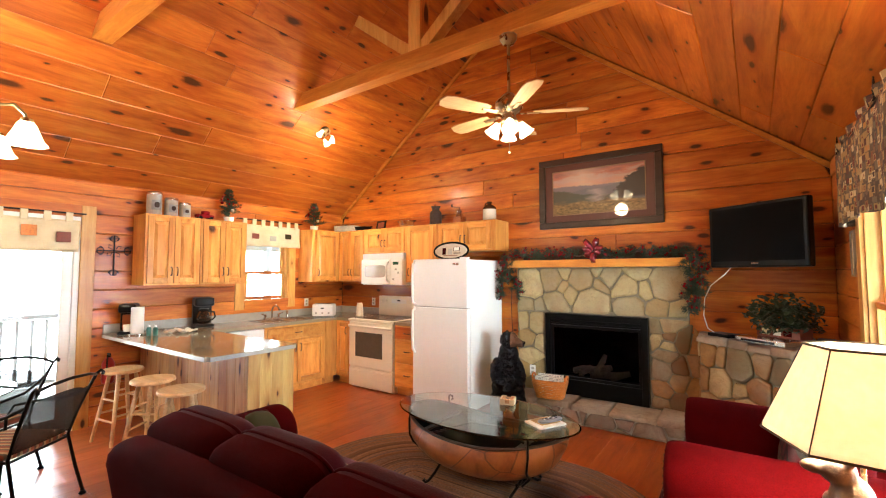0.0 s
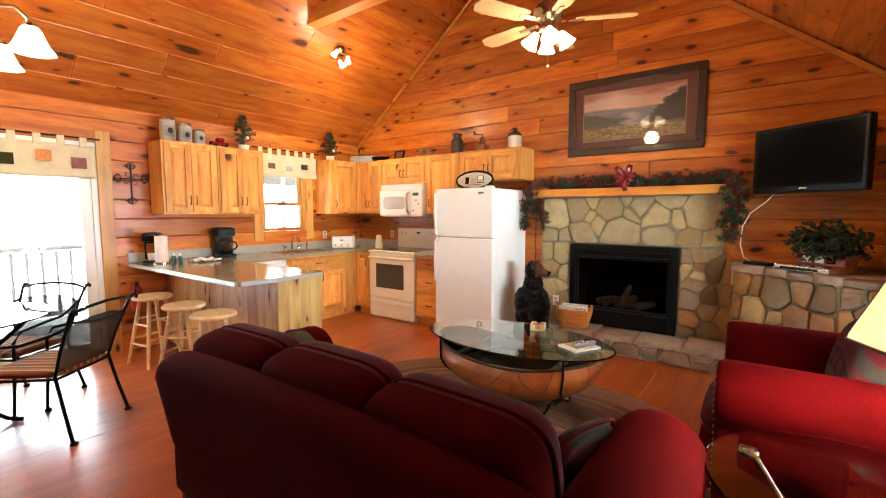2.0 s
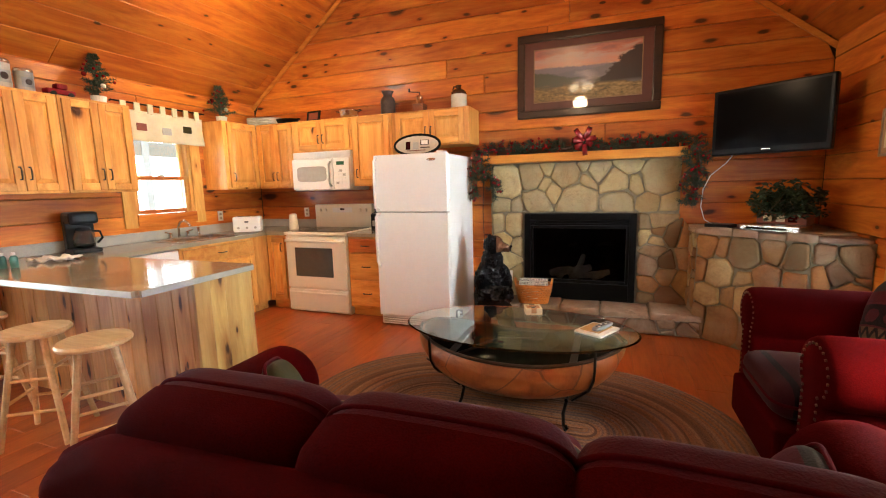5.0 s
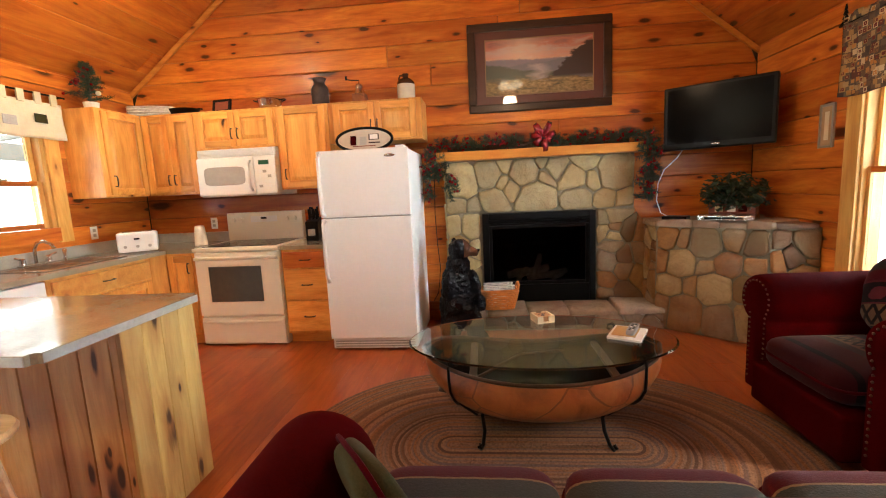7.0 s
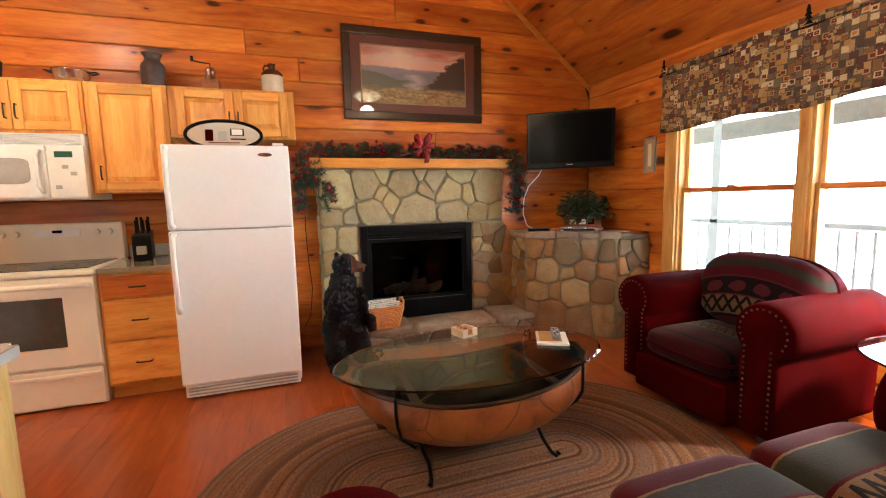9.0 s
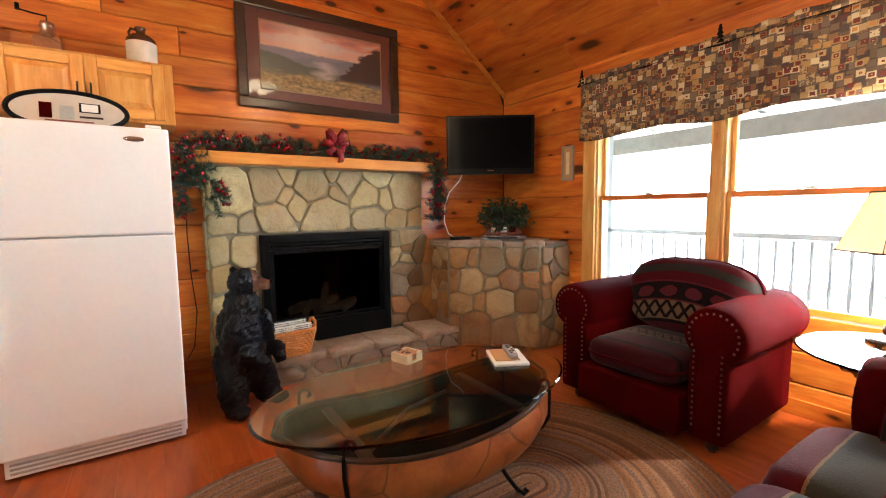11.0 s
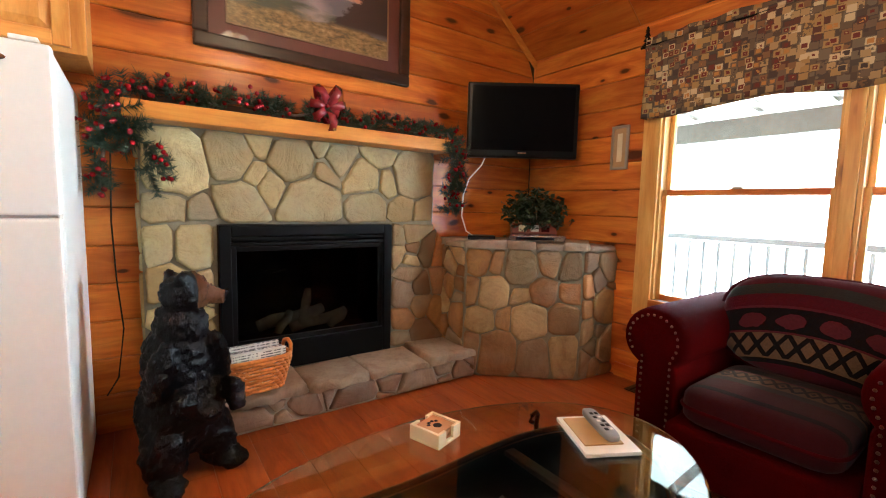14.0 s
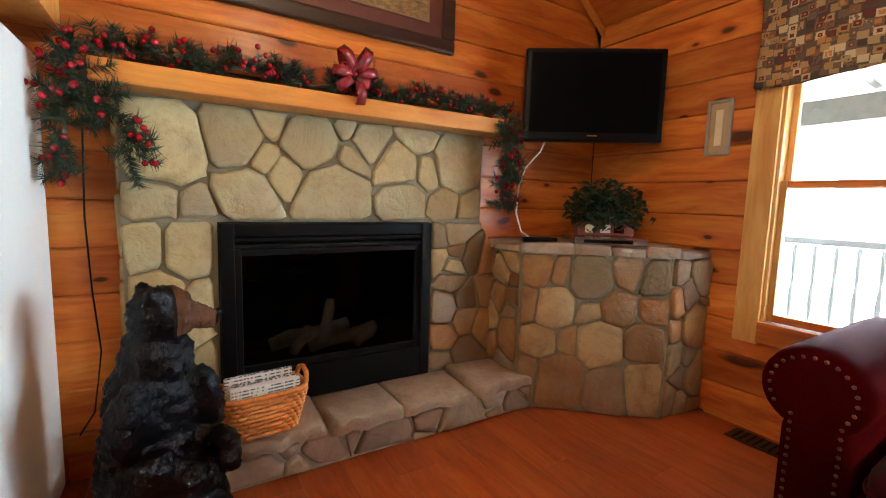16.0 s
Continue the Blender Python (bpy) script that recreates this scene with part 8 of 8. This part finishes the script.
lathe(bm, [(0, 0), (0.085, 0), (0.085, 0.012), (0, 0.012)], 24)
part("base", bm, M_STEEL, pt)
bm = B()
lathe(bm, [(0.02, 0.015), (0.057, 0.015), (0.058, 0.03), (0.058, 0.27), (0.056, 0.28), (0.02, 0.28)], 28)
part("roll", bm, paint("tissue_white", (0.85, 0.84, 0.8), 0.9, vary=0.04), pt, smooth=True)
for i, (x_, y_) in enumerate(((-4.98, 1.87), (-4.93, 1.91))):
    bt_ = thing("soap_bottle", pose(x_, y_, 0.913), "small teal bottle with white cap", "bottle", "bottles")
    bm = B()
    lathe(bm, [(0, 0), (0.022, 0), (0.023, 0.07), (0.012, 0.085), (0, 0.085)], 16)
    part("bottle", bm, paint("teal_plastic", (0.05, 0.16, 0.13), 0.3) if i == 0 else bpy.data.materials["teal_plastic"], bt_, smooth=True)
    bm = B()
    lathe(bm, [(0.012, 0.085), (0.012, 0.105), (0, 0.106)], 12)
    part("cap", bm, M_PLASTIC, bt_)
bm = B()
nq = 14
gq = [[bm.verts.new((-0.13 + 0.26 * i / nq, -0.09 + 0.18 * j / nq, 0.006 + 0.035 * abs(noise.noise((i * 0.31, j * 0.37, 1.7))) + 0.012 * math.sin(i * 0.9 + j * 0.5) * (1 if 2 < i < 12 else 0) + 0.01)) for j in range(nq + 1)] for i in range(nq + 1)]
for i in range(nq):
    for j in range(nq):
        bm.faces.new((gq[i][j], gq[i + 1][j], gq[i + 1][j + 1], gq[i][j + 1]))
tw = part("dish_towel", bm, M_PAPER, smooth=True)
tw.matrix_world = pose(-4.98, 2.17, 0.913, 0, 0, 30)
md = tw.modifiers.new("thick", 'SOLIDIFY')
md.thickness, md.offset = 0.01, -1
tagged(tw, "crumpled white dish towel with green print", "towel")
cm = thing("coffee_maker", pose(-5.3, 2.55, 0.913, 0, 0, 75), "black drip coffee maker with glass carafe", "coffee maker")
bm = B()
box(bm, -0.1, 0.1, -0.12, 0.12, 0, 0.035, 0.012)
box(bm, -0.1, 0.1, 0.03, 0.12, 0.03, 0.32, 0.015)
box(bm, -0.1, 0.1, -0.11, 0.12, 0.24, 0.34, 0.025)
part("body", bm, M_BLACKP, cm)
bm = B()
lathe(bm, [(0.05, 0.04), (0.072, 0.06), (0.076, 0.12), (0.055, 0.18), (0.05, 0.19), (0.047, 0.19), (0.052, 0.178), (0.072, 0.12), (0.068, 0.06), (0.0, 0.044)], 22, Matrix.Translation((0, -0.04, 0)))
part("carafe", bm, M_CLEAR, cm, "clear glass carafe", smooth=True)
bm = B()
tube(bm, [(0.05, -0.08, 0.18), (0.09, -0.13, 0.175), (0.1, -0.14, 0.12), (0.075, -0.1, 0.08)], 0.01, 7)
lathe(bm, [(0.054, 0.19), (0.05, 0.21), (0, 0.215)], 18, Matrix.Translation((0, -0.04, 0)))
part("carafe_handle", bm, M_BLACKP, cm, smooth=True)
ts = thing("toaster", pose(-5.05, 4.12, 0.913, 0, 0, 35), "white two-slot toaster on the worktop", "toaster")
bm = B()
box(bm, -0.15, 0.15, -0.085, 0.085, 0.01, 0.185, 0.025, seg=3)
part("body", bm, M_PLASTIC, ts, smooth=False)
for s in (-0.035, 0.035):
    bm = B()
    box(bm, -0.11, 0.11, s - 0.013, s + 0.013, 0.184, 0.187)
    part("slot", bm, M_BLACKP, ts)
for sx in (-0.09, 0.0, 0.09):
    bm = B()
    rod(bm, (sx, -0.085, 0.06), (sx, -0.1, 0.06), 0.014, 0.012, 14)
    part("knob", bm, M_CEDGE, ts)
bm = B()
box(bm, -0.02, 0.02, -0.105, -0.085, 0.12, 0.135, 0.004)
part("lever", bm, M_BLACKP, ts)
bm = B()
lathe(bm, [(0, 0), (0.06, 0), (0.062, 0.01), (0.048, 0.17), (0.04, 0.19), (0, 0.195)], 22, None, 1.0, 0.8)
cn = part("utensil_crock", bm, M_BISQUE, smooth=True)
cn.matrix_world = pose(-4.70, 4.48, 0.913)
tagged(cn, "tall cream ceramic spoon rest beside the range", "crock")
kb = thing("knife_block", pose(-3.6, 4.6, 0.913, 0, 0, 8), "black knife block full of dark-handled knives", "knife block")
bm = B()
box(bm, -0.06, 0.06, -0.09, 0.09, 0, 0.2, 0.01, Matrix.Shear('XZ', 4, (0.0, 0.2)))
part("block", bm, M_BLACKP, kb)
for i in range(3):
    for j in range(2):
        bm = B()
        rod(bm, (-0.035 + i * 0.035, -0.03 + j * 0.06 + 0.03, 0.2), (-0.035 + i * 0.035, -0.05 + j * 0.06 + 0.03, 0.3 + 0.02 * ((i + j) % 2)), 0.011, 0.009, 8)
        part("knife_handle", bm, M_BLACKP, kb)
bm = B()
box(bm, -0.03, 0.03, -0.125, -0.085, 0.05, 0.11, 0.003)
part("label", bm, M_CEDGE, kb)
for m_, in ((pose(XW + 0.001, 4.15, 1.1, 0, 0, 90),), (pose(-4.78, YN - 0.001, 1.1),), (pose(-2.12, 4.74, 0.42),)):
    ou = thing("power_outlet", m_, "cream wall power outlet plate", "outlet", "outlets")
    bm = B()
    box(bm, -0.036, 0.036, -0.006, 0, -0.058, 0.058, 0.003)
    part("plate", bm, M_PLASTIC, ou)
    for z in (-0.022, 0.022):
        bm = B()
        box(bm, -0.015, 0.015, -0.009, -0.005, z - 0.014, z + 0.014, 0.003)
        part("socket", bm, M_CEDGE, ou)

# ---------------- stools, extinguisher, cross ----------------


def stool(m):
    s = thing("bar_stool", m, "round-seat natural wood bar stool at the peninsula", "stool", "bar stools")
    bm = B()
    lathe(bm, [(0, 0.615), (0.15, 0.615), (0.165, 0.622), (0.168, 0.635), (0.16, 0.648), (0.1, 0.646), (0, 0.643)], 36)
    part("seat", bm, M_STOOL, s)
    for k in range(4):
        a = math.tau * k / 4 + 0.785
        c, s_ = math.cos(a), math.sin(a)
        bm = B()
        rod(bm, (0.225 * c, 0.225 * s_, 0.0), (0.1 * c, 0.1 * s_, 0.618), 0.015, 0.018, 10)
        part("leg", bm, M_STOOL, s, smooth=False)
        b = a + math.tau / 4
        for z in (0.2 + 0.05 * (k % 2), 0.38 + 0.05 * (k % 2)):
            r = 0.225 - 0.125 * z / 0.618
            bm = B()
            rod(bm, (r * c, r * s_, z), (r * math.cos(b), r * math.sin(b), z), 0.0095, n=8)
            part("rung", bm, M_STOOL, s)
    return s


s1_ = stool(pose(-4.86, 1.62, 0, 0, 0, 10))
copy_thing(s1_, pose(-4.19, 1.62, 0, 0, 0, 35))
copy_thing(s1_, pose(-3.65, 1.61, 0, 0, 0, 60))
fe = thing("fire_extinguisher", pose(XW + 0.07, 1.68, 0.42), "red fire extinguisher with black hose on the wall", "fire extinguisher")
bm = B()
lathe(bm, [(0, 0), (0.05, 0.0), (0.055, 0.02), (0.055, 0.2), (0.03, 0.25), (0.018, 0.26), (0, 0.26)], 20)
part("cylinder", bm, paint("extinguisher_red", (0.4, 0.015, 0.01), 0.3), fe, smooth=True)
bm = B()
box(bm, -0.015, 0.03, -0.012, 0.012, 0.26, 0.3, 0.004)
tube(bm, [(0.02, 0, 0.285), (0.07, -0.03, 0.29), (0.09, -0.04, 0.2), (0.06, -0.03, 0.1)], 0.009, 7)
part("valve_and_hose", bm, M_BLACKP, fe)
bm = B()
box(bm, -0.069, -0.05, -0.03, 0.03, 0.05, 0.22, 0.003)
part("bracket", bm, M_BLACKM, fe)
cr = thing("wall_cross", pose(XW + 0.012, 1.71, 1.735), "wrought-iron scroll cross on the pine wall", "wall decoration")
bm = B()
for a, b in (((0, 0, -0.22), (0, 0, 0.2)), ((0, -0.15, 0.04), (0, 0.15, 0.04))):
    tube(bm, [a, b], 0.007, 6)
part("bar", bm, M_IRON, cr)
for cy, cz in ((0, 0.2), (0, -0.22), (-0.15, 0.04), (0.15, 0.04)):
    bm = B()
    for s in (-1, 1):
        v = Vector((0, cy, cz - 0.04 if cy else cz))
        ax = Vector((0, 0, 1)) if not cy else Vector((0, 1, 0))
        pr = Vector((0, 1, 0)) if not cy else Vector((0, 0, 1))
        o = Vector((0, cy, cz))
        tube(bm, [o + pr * s * 0.03 * math.sin(q) * (1 + 0.1 * q) - ax * math.copysign(0.03, (cy or cz)) * (1 - math.cos(q)) for q in [0.5 * i for i in range(11)]], 0.0045, 5)
    part("scroll", bm, M_IRON, cr)
for s in range(4):
    bm = B()
    a = math.pi / 4 + s * math.pi / 2
    tube(bm, [(0, 0.02 * math.cos(a), 0.04 + 0.02 * math.sin(a)), (0, 0.06 * math.cos(a + 0.2), 0.04 + 0.06 * math.sin(a + 0.2)), (0, 0.08 * math.cos(a - 0.15), 0.04 + 0.08 * math.sin(a - 0.15)), (0, 0.06 * math.cos(a - 0.35), 0.04 + 0.06 * math.sin(a - 0.35))], 0.0045, 5)
    part("scroll", bm, M_IRON, cr)

# ---------------- curtains ----------------


def valance(name, m, w, h, mat, label, waves, amp, tabs=0, swag=0.0, returns=0.0, header=0.0):
    """A hanging cloth from x 0 to w, top at z 0; it faces -y."""
    v = thing(name, m, label, "valance")
    bm = B()
    n, r = int(w * 60), 10
    g = []
    pts = []
    if returns:
        pts += [(0.0, returns * (1 - k / 4)) for k in range(4)]
    pts += [(w * i / n, 0.0) for i in range(n + 1)]
    if returns:
        pts += [(w, returns * k / 4) for k in range(1, 5)]
    for i, (x, y) in enumerate(pts):
        col = []
        for j in range(r + 1):
            f = j / r
            dz = h * f * (1 + swag * math.sin(x / w * math.pi * 5.0) * 0.5)
            yy = y + amp * (0.35 + 0.65 * f) * math.sin(x * waves + 0.8 * math.sin(x * 3.1)) + 0.006 * noise.noise((x * 9, f * 3, 0.3))
            col.append(bm.verts.new((x + 0.006 * math.sin(f * 4 + x * 11), yy, -dz)))
        g.append(col)
    for a, b in zip(g, g[1:]):
        for j in range(r):
            bm.faces.new((a[j], b[j], b[j + 1], a[j + 1]))
    o = part("cloth", bm, mat, v, smooth=True)
    md = o.modifiers.new("thick", 'SOLIDIFY')
    md.thickness = 0.003
    if header:
        bm = B()
        rows_ = [[bm.verts.new((x, y + (0.004 + 0.012 * f) * math.sin(x * 31 + 2 * math.sin(x * 5)), 0.004 + header * f)) for f in (0.0, 0.35, 0.7, 1.0)] for x, y in pts]
        for a, b in zip(rows_, rows_[1:]):
            for j in range(3):
                bm.faces.new((a[j], b[j], b[j + 1], a[j + 1]))
        o = part("gathered_header", bm, mat, v, smooth=True)
        md = o.modifiers.new("thick", 'SOLIDIFY')
        md.thickness = 0.003
    for k in range(tabs):
        x = w * (k + 0.5) / tabs
        bm = B()
        box(bm, x - 0.028, x + 0.028, -0.012, 0.004, -0.02, 0.075, 0.005)
        part("tab", bm, mat, v)
    return v


# kitchen window valance, facing +x
kv = valance("window_valance", pose(XW + 0.05, 3.06, 2.19, 0, 0, 90), 0.92, 0.29, M_CREAM, "cream tab-top valance over the sink window", 24, 0.014, 7)
for k, (x_, z_) in enumerate(((0.16, -0.12), (0.42, -0.14), (0.66, -0.1))):
    bm = B()
    box(bm, x_, x_ + 0.1, -0.026, -0.021, z_ - 0.07, z_, 0.001)
    part("patch", bm, (M_TERRA, M_CEDGE, M_OLIVE)[k], kv)
dv = valance("door_valance", pose(XW + 0.06, -0.4, 2.06, 0, 0, 90), 1.80, 0.31, M_CREAM, "cream tab-top valance with stitched patches over the glass door", 20, 0.018, 11)
for k in range(7):
    bm = B()
    x_ = 0.12 + k * 0.25
    box(bm, x_, x_ + 0.11, -0.032, -0.026, -0.22 + 0.05 * (k % 2), -0.12 + 0.05 * (k % 2), 0.001)
    part("patch", bm, (M_TERRA, M_OLIVE, M_WICKER)[k % 3], dv)
for nm, m_, L in (("curtain_rod", pose(XW + 0.05, 3.02, 2.255, 0, 0, 90), 1.0), ("curtain_rod", pose(XW + 0.06, -0.45, 2.13, 0, 0, 90), 1.9)):
    bm = B()
    rod(bm, (0, 0, 0), (L, 0, 0), 0.008)
    for x_ in (0.02, L - 0.02):
        rod(bm, (x_, 0, 0), (x_, 0.06 if L > 1.5 else 0.05, 0), 0.006)
    o = part(nm, bm, M_IRON)
    o.matrix_world = m_
    tagged(o, "thin black curtain rod", "curtain rod", "curtain rods")
ev = valance("quilt_valance", pose(XE - 0.10, 3.76, 2.29, 0, 0, -90), 2.12, 0.46, M_QUILT, "patchwork-print cotton valance above the double window", 13, 0.02, 0, 0.07, 0.09, 0.05)
er = thing("wrought_curtain_rod", Matrix(), "black iron curtain rod with pine tree finials", "curtain rod", "curtain rods")
bm = B()
rod(bm, (XE - 0.09, 1.6, 2.29), (XE - 0.09, 3.80, 2.29), 0.009)
for y_ in (1.62, 3.78):
    rod(bm, (XE - 0.09, y_, 2.29), (XE - 0.001, y_, 2.29), 0.007)
part("rod", bm, M_IRON, er)
for y_ in (3.76, 2.68, 1.62):
    bm = B()
    for k in range(4):
        z = 2.30 + 0.028 * k
        r = 0.036 - 0.007 * k
        lathe(bm, [(r, z), (0.006, z + 0.034), (0, z + 0.034)], 7, Matrix.Translation((XE - 0.09, y_, 0)) @ Matrix.Diagonal((0.35, 1, 1, 1)))
    rod(bm, (XE - 0.09, y_, 2.27), (XE - 0.09, y_, 2.31), 0.005)
    part("tree_finial", bm, M_BLACKM, er)

# ---------------- boards of walls and floor ----------------
rng = random.Random(11)
ROW = 0.195
rows = [(0.0 + i * ROW, (i + 1) * ROW) for i in range(25)]


def gl(v):
    return XW if v < EAVE else XW + (v - EAVE) / PITCH


def gr(v):
    return XE if v < EAVE else XE - (v - EAVE) / PITCH


wall_boards(WALL_N, frame_of((0, YN + 0.02, 0), (1, 0, 0), (0, 0, 1)), [r for r in rows if r[0] < ZR - 0.05], rng, M_WALLX, XW, XE, [(-2.28, -0.55, 0.0, 1.6)], gl, gr)
wall_boards(WALL_S, frame_of((0, YS - 0.02, 0), (-1, 0, 0), (0, 0, 1)), [r for r in rows if r[0] < ZR - 0.05], rng, M_WALLX, -XE, -XW, (), lambda v: -gr(v), lambda v: -gl(v))
erows = [r for r in rows if r[1] < EAVE] + [(12 * ROW, EAVE)]
wall_boards(WALL_E, frame_of((XE + 0.02, 0, 0), (0, -1, 0), (0, 0, 1)), erows, rng, M_WALLY, -YN, -YS, [(-WIN_E[1], -WIN_E[0], WIN_E[2], WIN_E[3])])
wall_boards(WALL_W, frame_of((XW - 0.02, 0, 0), (0, 1, 0), (0, 0, 1)), erows, rng, M_WALLY, YS, YN, [DOOR_W, WIN_W])
fm = frame_of((0, 0, -0.012), (1, 0, 0), (0, 1, 0))
PW = 0.19
count = 0
rest_v, rest_f = [], []
for i in range(int((XE - XW) / PW) + 1):
    y = YS - rng.uniform(0, 1.2)
    while y < YN:
        e = y + 1.38
        a, b = max(y, YS), min(e, YN)
        x0, x1 = XW + i * PW, min(XE, XW + (i + 1) * PW)
        if b - a > 0.03 and x1 - x0 > 0.02:
            g = 0.0004
            if b > -0.8:
                slab("plank", [(x0 + g, a + g), (x1 - g, a + g), (x1 - g, b - g), (x0 + g, b - g)], 0.012, 0.0012, fm, M_FLOOR, FLOOR)
            else:
                n = len(rest_v)
                rest_v += [(x0 + g, a + g, 0.0), (x1 - g, a + g, 0.0), (x1 - g, b - g, 0.0), (x0 + g, b - g, 0.0)]
                rest_f.append((n, n + 1, n + 2, n + 3))
        y = e
me = bpy.data.meshes.new("rear_planks")
me.from_pydata(rest_v, [], rest_f)
me.materials.append(M_FLOOR)
rp_ = new("rear_planks", me)
rp_.parent = FLOOR
tagged(rp_, kind="stuff")
